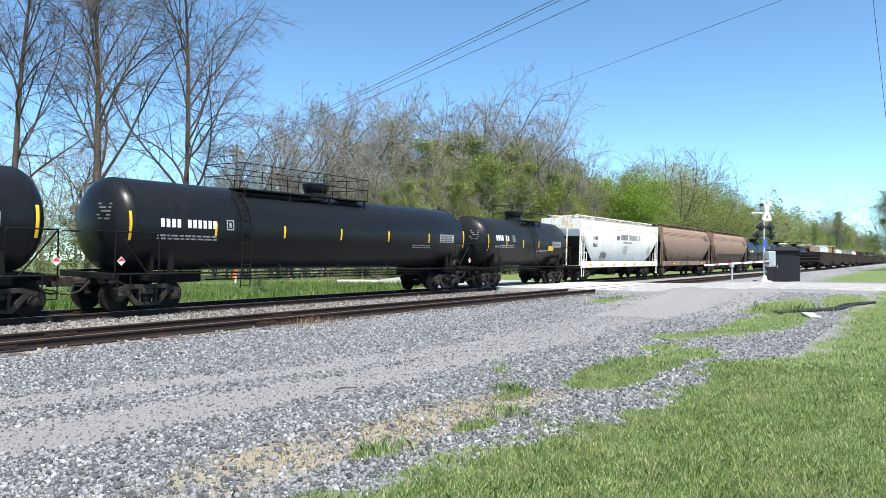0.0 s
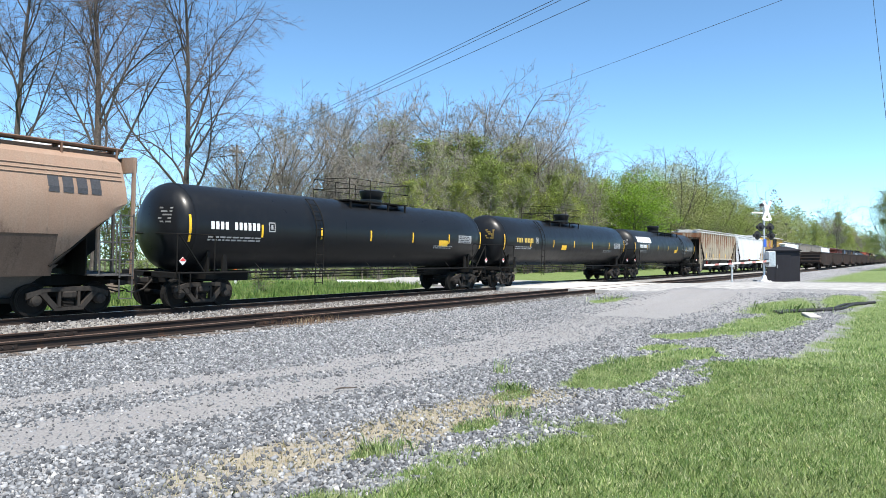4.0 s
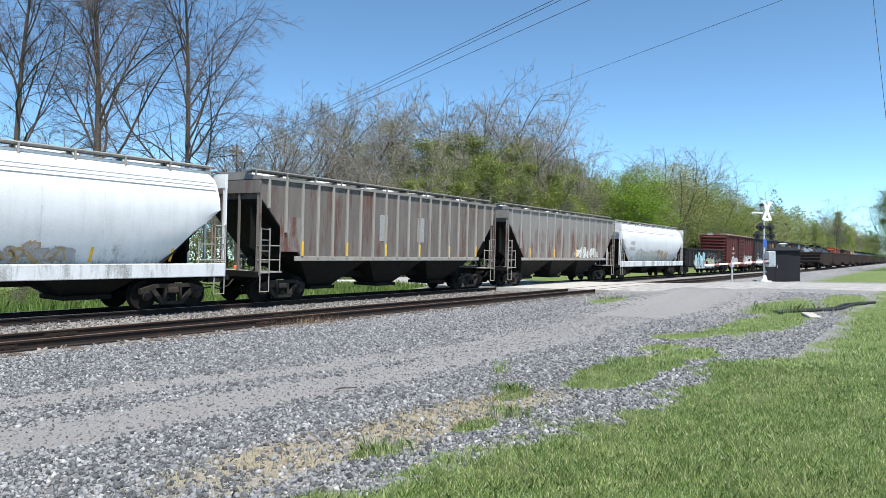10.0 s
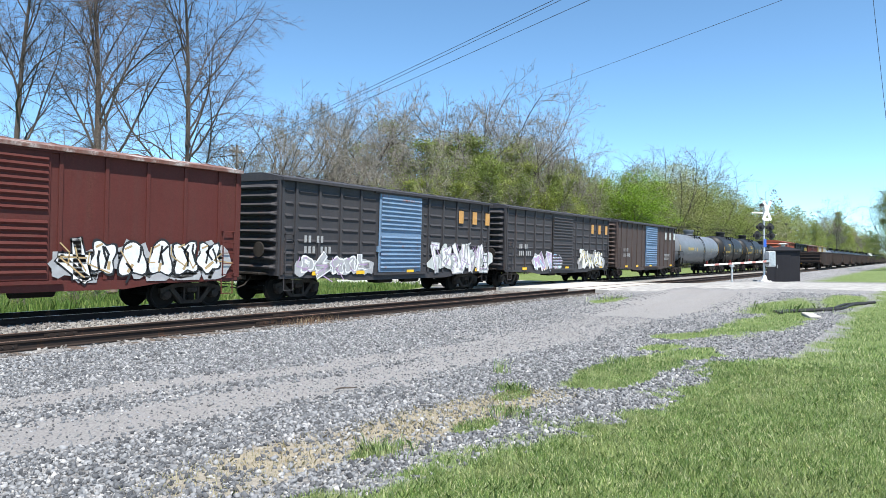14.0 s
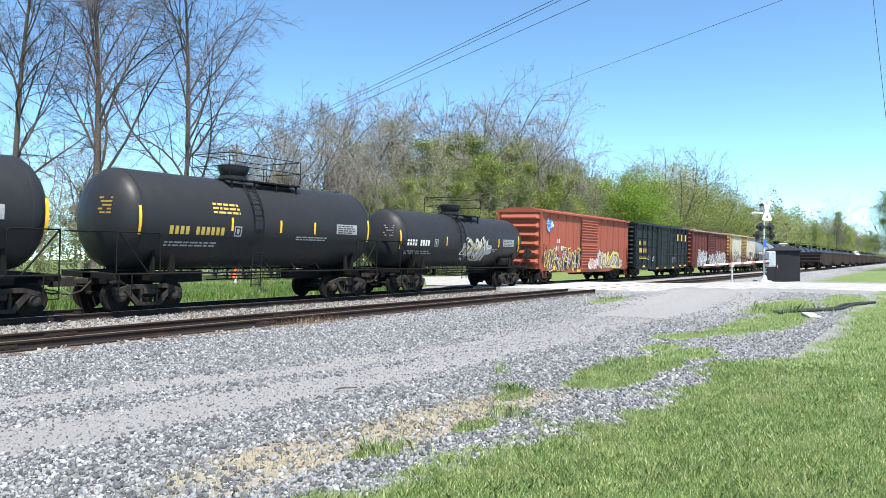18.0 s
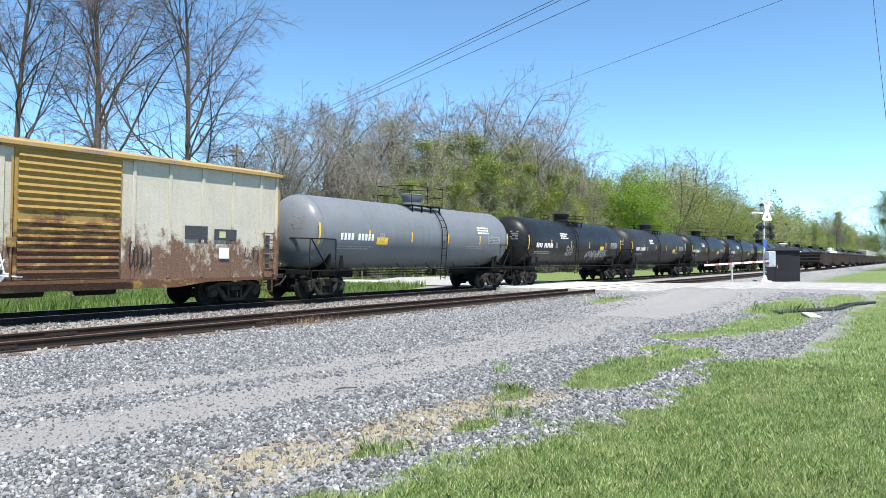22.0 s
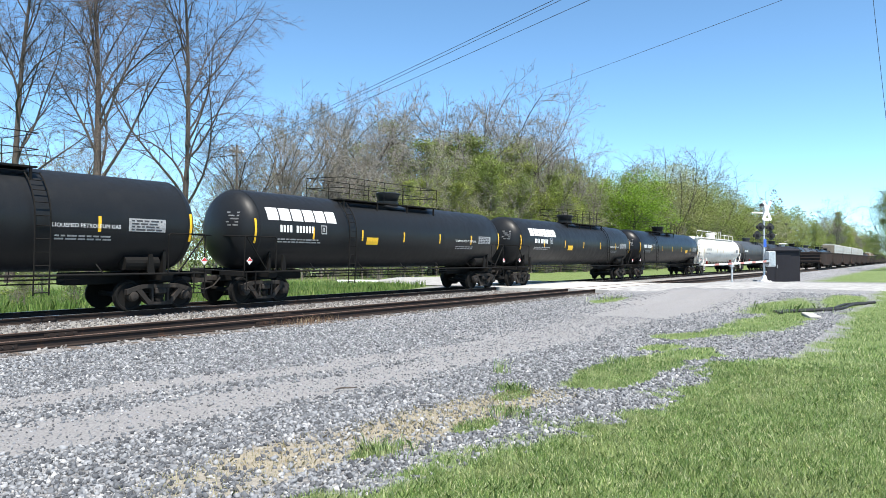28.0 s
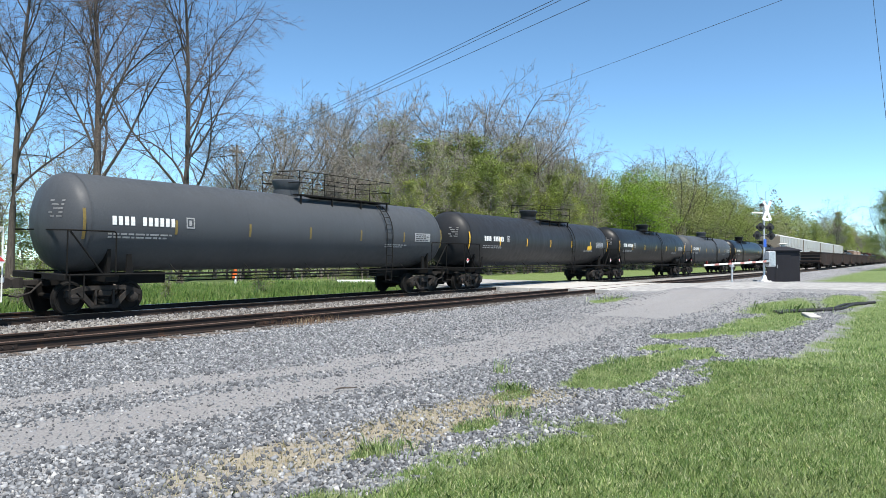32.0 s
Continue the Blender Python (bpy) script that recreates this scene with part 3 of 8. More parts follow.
# ---- tank cars ----
def tank_car(L, r, zc, mat, name="tank_car", label="", dome=0.0, platform=(-1.2, 1.2), rail=True, ladder_x=0.0, letters="", letter_mat="letter", letter_x=-6, letter_z=2.7, letter_h=0.3, letter_w=2.1,
             print_x=None, panel=True, logo=0.0, strips=6, strip_mat="yellow", yellow_panel=None, trim="under", dome_r=0.62, rail_h=0.86, placard=False, rng_seed=0, head_mark=True, bands=()):
    rng = random.Random(rng_seed)
    car = thing(name, label, "tank car", group="cars of the freight train")
    half = L / 2 - 0.76
    head = r * 0.52
    seg = 48
    rings = []
    prof = [(-half + head * (1 - math.cos(a)), r * math.sin(a)) for a in (radians(v) for v in (4, 16, 28, 40, 52, 64, 76, 90))]
    prof += [(u, r) for u in np.linspace(-half + head, half - head, 9)[1:-1]]
    prof += [(half - head * (1 - math.cos(a)), r * math.sin(a)) for a in (radians(v) for v in (90, 76, 64, 52, 40, 28, 16, 4))]
    for x, q in prof:
        rings.append([(x, q * math.cos(a), zc + q * math.sin(a)) for a in (2 * math.pi * j / seg for j in range(seg))])
    smooth_by_angle(part("tank", Geo().loft(rings), mat, car), 40)
    # weld seams and jacket bands
    for x in [-half + head, half - head] + list(bands):
        g = Geo()
        g.loft([[(x + d, (r + 0.006) * math.cos(a), zc + (r + 0.006) * math.sin(a)) for a in (2 * math.pi * j / seg for j in range(seg))] for d in (-0.035, 0.035)], caps=False)
        part("seam", g, mat, car)
    running_gear(car, L, L / 2 - 2.12, sill=False)
    for s in (-1, 1):
        xe = s * (L / 2 - 0.75)
        g = Geo()
        g.box(min(xe, xe - s * 3.9), max(xe, xe - s * 3.9), -0.22, 0.22, 0.78, 1.14, 0.02)
        g.box(min(xe, xe - s * 0.18), max(xe, xe - s * 0.18), -1.42, 1.42, 0.98, 1.16, 0.02)
        g.box(xe - s * 1.37 - 0.2, xe - s * 1.37 + 0.2, -1.40, 1.40, 0.92, 1.14, 0.02)
        part("stub_sill", g, M[trim], car)
        # saddle and its gusset
        xs = s * (L / 2 - 2.12)
        g = Geo()
        lo = zc - math.sqrt(max(0.01, r * r - 1.2 ** 2))
        g.prism([(xs - 0.05, 1.1), (xs + 0.05, 1.1), (xs + 0.05, lo + 0.25), (xs - 0.05, lo + 0.25)], -1.22, 1.22)
        for y in (-1.32, 1.32):
            g.prism([(xs + s * -0.55 - 0.10, 1.12), (xs + s * -0.55 + 0.14, 1.12), (xs + s * -0.55 + 0.06, 1.72), (xs + s * -0.55 - 0.06, 1.72)], y - 0.03, y + 0.03)
        part("saddle", g, M[trim], car)
        # grab rail round the end platform and a slanted brace
        g = Geo()
        g.tube([(xe - s * 1.42, -1.48, 1.16), (xe - s * 1.42, -1.48, 2.30), (xe - s * 1.36, -1.48, 2.36), (xe - s * 0.12, -1.48, 2.36), (xe - s * 0.06, -1.42, 2.36), (xe - s * 0.06, 1.42, 2.36), (xe - s * 0.12, 1.48, 2.36), (xe - s * 1.36, 1.48, 2.36), (xe - s * 1.42, 1.48, 1.16)], 0.024, 6)
        g.tube([(xe - s * 0.06, -1.42, 1.16), (xe - s * 0.06, -1.42, 2.36)], 0.022, 6)
        g.tube([(xe - s * 0.10, -1.46, 2.34), (xe - s * 1.05, -1.46, 1.16)], 0.026, 6)
        part("end_rail", g, M[trim], car)
        g = Geo()
        g.tube([(xe - s * 0.10, -1.50, 1.18), (xe - s * 0.10, -1.50, 0.52)], 0.02, 5)
        g.tube([(xe - s * 0.50, -1.50, 1.18), (xe - s * 0.50, -1.50, 0.52)], 0.02, 5)
        g.box(min(xe - s * 0.10, xe - s * 0.50), max(xe - s * 0.10, xe - s * 0.50), -1.53, -1.46, 0.50, 0.53)
        part("step", g, M[trim], car)
    # running board pipe along each side with hangers
    for y in (-1.46, 1.46):
        g = Geo()
        g.tube([(-L / 2 + 0.8, y, 1.14), (L / 2 - 0.8, y, 1.14)], 0.035, 6)
        for x in np.linspace(-L / 2 + 4.2, L / 2 - 4.2, 5):
            g.box(x - 0.03, x + 0.03, min(y, y * 0.80), max(y, y * 0.80), 1.10, 1.16)
            g.tube([(x, y, 1.14), (x - 0.12, y * 0.86, 1.42)], 0.018, 4)
        part("side_rail", g, M["under"], car)
    g = Geo()
    g.tube([(-L / 2 + 4.6, -0.5, 0.86), (L / 2 - 4.6, -0.5, 0.86)], 0.02, 5)
    g.tube([(-L / 2 + 4.6, -0.9, 1.0), (L / 2 - 4.6, -0.9, 1.0)], 0.022, 5)
    for x in np.linspace(-L / 2 + 5, L / 2 - 5, 9):
        g.tube([(x, -0.5, 0.84), (x, -0.6, 1.25)], 0.014, 4)
    part("brake_rigging", g, M["under"], car)
    part("brake_reservoir", Geo().tube([(L / 2 - 3.3 - 0.1, -1.05, 1.45), (L / 2 - 2.3, -1.05, 1.45)], 0.21, 14), M[trim], car) if rng.random() < 0.45 else None
    # top fittings
    top = zc + r
    lat = math.radians(24)
    g = Geo()
    g.tube([(dome, 0, top - 0.1), (dome, 0, top + 0.16)], dome_r * 0.8, 18)
    g.tube([(dome, 0, top + 0.16), (dome, 0, top + 0.20), (dome, 0, top + 0.46), (dome, 0, top + 0.52), (dome, 0, top + 0.57)], [dome_r * 0.70, dome_r * 0.74, dome_r * 0.90, dome_r * 0.90, dome_r * 0.74], 18)
    smooth_by_angle(part("valve_housing", g, mat, car), 40)
    if platform:
        p0, p1 = platform
        g = Geo()
        for y0, y1 in ((-1.0, -dome_r - 0.04), (dome_r + 0.04, 1.0)):
            g.box(p0, p1, y0, y1, top - 0.06, top - 0.01)
        g.box(p0, dome - dome_r - 0.1, -0.6, 0.6, top - 0.055, top - 0.012) if dome - dome_r - 0.1 > p0 else None
        g.box(dome + dome_r + 0.1, p1, -0.6, 0.6, top - 0.055, top - 0.012) if dome + dome_r + 0.1 < p1 else None
        for x in np.linspace(p0 + 0.15, p1 - 0.15, 4):
            for y in (-0.95, 0.95):
                g.box(x - 0.03, x + 0.03, y - 0.03, y + 0.03, top - 0.45, top - 0.03)
        part("platform", g, M[trim], car)
        if rail:
            g = Geo()
            posts = np.linspace(p0, p1, max(2, int((p1 - p0) / 1.2) + 1))
            for y in (-1.0, 1.0):
                for x in posts:
                    if y < 0 and ladder_x is not None and abs(x - ladder_x) < 0.35:
                        continue
                    g.tube([(x, y, top - 0.05), (x, y, top + rail_h)], 0.014, 5)
                for z in (rail_h * 0.5, rail_h):
                    g.tube([(p0, y, top + z), (p1, y, top + z)], 0.014, 5)
            for x in (p0, p1):
                for z in (rail_h * 0.5, rail_h):
                    g.tube([(x, -1.0, top + z), (x, 1.0, top + z)], 0.014, 5)
            part("railing", g, M[trim], car)
    # ladder bowed round the shell
    if ladder_x is not None:
        g = Geo()
        angs = [radians(v) for v in (182, 172, 160, 148, 136, 126)]
        for dx in (-0.2, 0.2):
            pts = [(ladder_x + dx, -1.52, 0.62), (ladder_x + dx, -1.54, 1.2)] + [(ladder_x + dx, (r + 0.12) * math.cos(a), zc + (r + 0.12) * math.sin(a)) for a in angs]
            g.tube(pts, 0.022, 5)
        lad = part("ladder", g, M[trim], car)
        pts = [(-1.53, z) for z in (0.7, 1.05, 1.4, 1.75, 2.1, 2.45)] + [((r + 0.12) * math.cos(a), zc + (r + 0.12) * math.sin(a)) for a in (radians(v) for v in (176, 163, 150, 138, 127))]
        for y, z in pts:
            part("rung", Geo().tube([(ladder_x - 0.2, y, z), (ladder_x + 0.2, y, z)], 0.015, 5), M[trim], lad)
    # paint marks
    surf = lambda z: -math.sqrt(max(0.0, (r + 0.008) ** 2 - (z - zc) ** 2))
    places = list(np.linspace(-half + 0.5, half - 0.6, strips)) if isinstance(strips, int) else strips
    for i, x in enumerate(places):
        tall = 0.86 if i in (0, len(places) - 1) else 0.44
        part("reflector", bars([(x - 0.045, x + 0.045, zc - 0.05 - tall / 2, zc - 0.05 + tall / 2)], surf), M[strip_mat], car, "yellow reflective strip")
    if letters:
        pitch = letter_w / len(letters)
        rows = [(letter_x + i * pitch, letter_x + (i + 0.66) * pitch, letter_z, letter_z + letter_h * 0.85) for i, c in enumerate(letters) if c != " "]
        part("reporting_mark", bars(rows, surf), M[letter_mat], car, "painted marks")
        part("small_print", bars(small_print(letter_x - 0.1, letter_z - 0.28, 2.2, 2, 0.05, rng_seed), surf), M["letter_faint"], car)
        bx = letter_x + letter_w + 0.35
        part("test_box", bars([(bx, bx + 0.3, letter_z - 0.02, letter_z + 0.02), (bx, bx + 0.3, letter_z + 0.28, letter_z + 0.32), (bx, bx + 0.04, letter_z + 0.02, letter_z + 0.28), (bx + 0.26, bx + 0.3, letter_z + 0.02, letter_z + 0.28),
                               (bx + 0.1, bx + 0.2, letter_z + 0.07, letter_z + 0.23)], surf), M["letter_faint"], car)
    if logo:
        # six heavy square signs of a company mark, as plain shapes
        lx, lz, lh = letter_x - 0.55, letter_z + 0.42, logo
        bx = [(lx + i * 0.6, lx + i * 0.6 + 0.53, lz, lz + lh) for i in range(6)]
        part("company_mark", bars(bx, surf), M["letter"], car, "white block company mark")
    if panel:
        part("data_panel", bars([(half - 2.7, half - 1.5, zc - 0.22, zc + 0.16)], surf), M["letter_faint"], car, "grey stencilled data panel")
        surf2 = lambda z: surf(z) - 0.004
        part("small_print", bars(small_print(half - 2.62, zc + 0.07, 1.0, 4, 0.045, rng_seed + 1), surf2), M["letter_dark"], car)
        part("small_print", bars(small_print(half - 4.8, zc - 0.42, 1.6, 2, 0.045, rng_seed + 2), surf), M["letter_faint"], car)
    if print_x is not None:
        part("stencil_block", bars(small_print(print_x, zc + 0.55, 1.1, 3, 0.07, rng_seed + 3), surf), M[letter_mat], car, "stencilled notice")
    if yellow_panel is not None:
        part("caution_panel", bars([(yellow_panel, yellow_panel + 0.75, zc - 0.42, zc - 0.12)], surf), M["yellow"], car, "yellow caution panel")
    if head_mark:
        g = Geo()
        for i in range(5):
            for a0, a1 in ((200, 207), (208, 217)):
                zz = zc + 0.55 - i * 0.11
                q = r * 0.62
                g.box(-half + 0.12 - 0.012, -half + 0.12, -0.9, -0.42 - (i % 3) * 0.08, zz, zz + 0.05)
        # marks lie on the dished head, so lift them to its curve
        g.v = [(-half + head * (1 - math.sqrt(max(0.0, 1 - min(1.0, (math.hypot(y, z - zc) / r)) ** 2))) - 0.008, y, z) for x, y, z in g.v]
        part("head_print", g, M["letter_faint" if letter_mat == "letter" else letter_mat], car)
    if placard:
        if rng_seed in (89, 90, 91, 13, 1):
            words(car, "LIQUEFIED PETROLEUM GAS", half - 4.9, zc - 0.16, 0.11, surf, M["letter"])
        for s in (-1, 1):
            g = Geo().prism([(s * half - 0.16 * s - 0.13, 1.52), (s * half - 0.16 * s, 1.39), (s * half - 0.16 * s + 0.13, 1.52), (s * half - 0.16 * s, 1.65)], -1.555, -1.545)
            part("placard", g, M["letter"], car, "white hazard diamond with a red half")
            g = Geo().prism([(s * half - 0.16 * s - 0.11, 1.52), (s * half - 0.16 * s + 0.11, 1.52), (s * half - 0.16 * s, 1.63)], -1.562, -1.556)
            part("placard_half", g, M["red_sheet"], car)
    return car


# ---- boxcars ----
def boxcar(L, eave, mat, label="", end_ribs=8, door=None, door_mat=None, door_style="ribbed", posts=None, stripes=0, roof_mat=None, sill_mat=None, base=0.98, seed=0, door_x=0.0, door_w=3.0, trim=None, end_mat=None, smooth_side=False):
    car = thing("boxcar", label, "boxcar", group="cars of the freight train")
    hb = L / 2 - 0.95
    W = 1.52
    roof_mat, end_mat, trim = roof_mat or mat, end_mat or mat, trim or mat
    part("body", Geo().extrude([(-W, base), (W, base), (W, eave - 0.08), (-W, eave - 0.08)], -hb, hb), mat, car)
    g = Geo().extrude([(-W - 0.17, eave - 0.10), (W + 0.17, eave - 0.10), (W + 0.17, eave), (0.6, eave + 0.20), (-0.6, eave + 0.20), (-W - 0.17, eave)], -hb - 0.06, hb + 0.06)
    for x in np.linspace(-hb + 0.6, hb - 0.6, 12):
        g.extrude([(-W, eave + 0.02), (-0.6, eave + 0.225), (0.6, eave + 0.225), (W, eave + 0.02), (W, eave), (-W, eave)], x - 0.04, x + 0.04)
    part("roof", g, roof_mat, car)
    # corrugated ends
    for s in (-1, 1):
        g = Geo()
        x = s * hb
        prof = [(base + 0.02, 0.005)]
        zs = np.linspace(base + 0.10, eave - 0.22, end_ribs + 1)
        for z0, z1 in zip(zs[:-1], zs[1:]):
            h = z1 - z0
            prof += [(z0 + 0.40 * h, 0.005), (z0 + 0.44 * h, 0.15), (z0 + 0.62 * h, 0.19), (z0 + 0.84 * h, 0.10), (z0 + 0.98 * h, 0.005)]
        prof.append((eave - 0.1, 0.005))
        cols = []
        for y, q in ((-W + 0.10, 0.0), (-W + 0.16, 0.15), (-W + 0.34, 1.0), (W - 0.34, 1.0), (W - 0.16, 0.15), (W - 0.10, 0.0)):
            cols.append([(x + s * (0.004 + d * q), y, z) for z, d in prof])
        m = len(prof)
        g.add([p for c in cols for p in c], [(i * m + j, (i + 1) * m + j, (i + 1) * m + j + 1, i * m + j + 1) for i in range(5) for j in range(m - 1)])
        part("end_wall", g, end_mat, car)
        g = Geo()
        g.box(min(s * hb, s * (hb + 0.09)), max(s * hb, s * (hb + 0.09)), -W - 0.01, -W + 0.10, base, eave - 0.1)
        g.box(min(s * hb, s * (hb + 0.09)), max(s * hb, s * (hb + 0.09)), W - 0.10, W + 0.01, base, eave - 0.1)
        part("corner_post", g, end_mat, car)
        g = Geo().box(min(s * hb, s * (hb + 0.5)), max(s * hb, s * (hb + 0.5)), -1.0, 1.0, 1.02, 1.08)
        part("crossover_board", g, M["truck"], car)
        g = Geo().lathe_y(0, 0, [(0, 0.27), (0.025, 0.29), (0.05, 0.27)], 16)
        part("brake_wheel", g, M["truck"], car, at=pose(s * (hb + 0.26), -0.75, 1.9, 0, 0, 90)) if s < 0 else None
    # sill, posts, doors
    sm = sill_mat or mat
    g = Geo().prism([(-hb, base), (hb, base), (hb, base - 0.10), (hb - 2.9, base - 0.12), (hb - 4.0, base - 0.26), (-hb + 4.0, base - 0.26), (-hb + 2.9, base - 0.12), (-hb, base - 0.10)], -W - 0.03, -W + 0.05)
    g.prism([(-hb, base), (hb, base), (hb, base - 0.10), (hb - 2.9, base - 0.12), (hb - 4.0, base - 0.26), (-hb + 4.0, base - 0.26), (-hb + 2.9, base - 0.12), (-hb, base - 0.10)], W - 0.05, W + 0.03)
    part("side_sill", g, sm, car)
    xs = posts if posts is not None else list(np.linspace(-hb + 0.9, hb - 0.9, 14))
    for x in [-hb + 0.07, hb - 0.07] + [p for p in xs if abs(p - door_x) > door_w / 2 + 0.15]:
        post_on(car, x, eave, base, W, mat, smooth_side)
    if stripes:
        # pressed horizontal corrugations between the posts
        edges = sorted([-hb + 0.07] + [p for p in xs if abs(p - door_x) > door_w / 2 + 0.15] + [door_x - door_w / 2 - 0.1, door_x + door_w / 2 + 0.1] + [hb - 0.07])
        for a, b in zip(edges[:-1], edges[1:]):
            if b - a < 0.4 or (a < door_x < b):
                continue
            g = Geo()
            for z in np.linspace(base + 0.35, eave - 0.45, stripes):
                g.loft([[(a + 0.1, -W, z - 0.06), (a + 0.1, -W, z + 0.06), (a + 0.12, -W - 0.002, z)], [(a + 0.18, -W, z - 0.08), (a + 0.18, -W, z + 0.08), (a + 0.18, -W - 0.045, z)], [(b - 0.18, -W, z - 0.08), (b - 0.18, -W, z + 0.08), (b - 0.18, -W - 0.045, z)], [(b - 0.1, -W, z - 0.06), (b - 0.1, -W, z + 0.06), (b - 0.12, -W - 0.002, z)]])
            part("side_panel", g, mat, car)
    dm = door_mat or mat
    for k, (dx, dw) in enumerate(door or [(door_x, door_w)]):
        dr = part("door", Geo().box(dx - dw / 2, dx + dw / 2, -W - 0.05, -W + 0.01, base + 0.05, eave - 0.14, 0.01), dm, car)
        if door_style == "ribbed":
            for z in np.linspace(base + 0.25, eave - 0.35, 17):
                if abs(z - (base + eave) / 2 + 0.1) < 0.1:
                    continue
                part("door_rib", Geo().loft([[(x, -W - 0.05, z - 0.07), (x, -W - 0.05, z + 0.06), (x, -W - 0.09, z + 0.05), (x, -W - 0.11, z - 0.01)] for x in (dx - dw / 2 + 0.08, dx + dw / 2 - 0.08)]), dm, dr)
        else:
            for z in np.linspace(base + 0.45, eave - 0.6, 5):
                part("door_rib", Geo().box(dx - dw / 2 + 0.06, dx + dw / 2 - 0.06, -W - 0.09, -W - 0.049, z - 0.05, z + 0.05, 0.01), dm, dr)
            for x in (dx - dw * 0.28, dx + dw * 0.28):
                part("lock_rod", Geo().tube([(x, -W - 0.115, base + 0.1), (x, -W - 0.115, eave - 0.2)], 0.024, 6), dm, dr)
        part("door_bar", Geo().tube([(dx - dw / 2 - 0.07, -W - 0.09, base + 0.15), (dx - dw / 2 - 0.07, -W - 0.09, eave - 0.4)], 0.028, 6).box(dx - dw / 2 - 0.16, dx - dw / 2 + 0.04, -W - 0.12, -W - 0.03, base + 0.9, base + 1.15), M["truck"] if dm is mat else dm, dr)
    part("door_track", Geo().box(door_x - door_w * 0.62, door_x + door_w * 0.62, -W - 0.11, -W, base - 0.06, base + 0.03), sm, car)
    part("door_track", Geo().box(door_x - door_w * 0.62, door_x + door_w * 0.62, -W - 0.10, -W, eave - 0.16, eave - 0.10), sm, car)
    for s in (-1, 1):
        ladder(car, s * (hb - 0.42), -W, base + 0.05, base + 1.55, trim, 0.44, 0.09)
        g = Geo()
        xe = s * (hb - 0.42)
        g.tube([(xe - 0.22, -W - 0.02, base - 0.05), (xe - 0.22, -W - 0.04, 0.46), (xe + 0.22, -W - 0.04, 0.46), (xe + 0.22, -W - 0.02, base - 0.05)], 0.022, 5)
        part("stirrup", g, trim, car)
    g = Geo()
    for y in (-0.7, 0.0, 0.75):
        g.box(-hb + 0.3, hb - 0.3, y - 0.05, y + 0.05, 0.80, 0.97)
    g.box(-1.3, -0.2, -1.1, -0.5, 0.55, 0.85, 0.05)
    g.tube([(0.8, -0.8, 0.72), (1.9, -0.8, 0.72)], 0.20, 12)
    part("underframe", g, M["under"], car)
    running_gear(car, L, L / 2 - 2.35)
    return car


def post_on(car, x, eave, base, W, mat, flat):
    key = ("side_post", round(eave, 2), round(base, 2), flat, mat.name)
    me = shared(key, lambda: Geo().box(-0.055, 0.055, -W - (0.042 if flat else 0.065), -W + 0.01, base + 0.02, eave - 0.10, 0.008))
    return part("side_post", me, mat, car, at=Matrix.Translation((x, 0, 0)))


# ---- covered hoppers ----
def hopper_ends(car, L, hb, z_sill, z_top, W, mat, rail_mat):
    """Slope sheets, end posts, ladders and platforms at both ends."""
    for s in (-1, 1):
        xe = s * (L / 2 - 0.72)
        g = Geo()
        for y in (-W + 0.08, W - 0.08, -0.45, 0.45):
            g.box(xe - 0.035, xe + 0.035, y - 0.035, y + 0.035, 1.0, z_top - 0.30)
        g.box(xe - 0.06, xe + 0.06, -W, W, z_top - 0.55, z_top - 0.10)
        part("end_frame", g, mat, car)
        part("end_sill", Geo().box(min(xe - s * 0.1, xe - s * 2.6), max(xe + s * 0.08, xe - s * 2.6), -0.25, 0.25, 0.8, 1.1).box(xe - 0.12, xe + 0.12, -W, W, 0.95, 1.15), M["under"], car)
        g = Geo()
        for z in (1.55, 2.05):
            g.tube([(xe + s * 0.05, -W + 0.02, z), (xe - s * 1.0, -W + 0.02, z)], 0.02, 5)
        g.tube([(xe - s * 1.0, -W + 0.02, 1.1), (xe - s * 1.0, -W + 0.02, 2.1)], 0.022, 5)
        g.tube([(xe - s * 0.5, -W + 0.02, 1.1), (xe - s * 0.5, -W + 0.02, 2.6)], 0.022, 5)
        g.box(min(xe, xe - s * 1.1), max(xe, xe - s * 1.1), -W, W, 1.10, 1.14)
        part("end_platform", g, rail_mat, car)
        ladder(car, xe - s * 0.24, -W - 0.02, 1.05, z_top - 1.75, rail_mat, 0.40, 0.05)
        part("grab_post", Geo().tube([(xe - s * 0.02, -W - 0.03, 1.0), (xe - s * 0.02, -W - 0.03, z_top - 0.2)], 0.035, 6), mat, car)
        g = Geo()
        g.tube([(xe - s * 0.44, -W - 0.05, 1.0), (xe - s * 0.44, -W - 0.05, 0.45), (xe - s * 0.04, -W - 0.05, 0.45), (xe - s * 0.04, -W - 0.05, 1.0)], 0.022, 5)
        part("stirrup", g, rail_mat, car)
        part("brake_cylinder", Geo().tube([(xe - s * 1.2, 0.3, 1.45), (xe - s * 2.1, 0.3, 1.45)], 0.2, 12), M["under"], car)


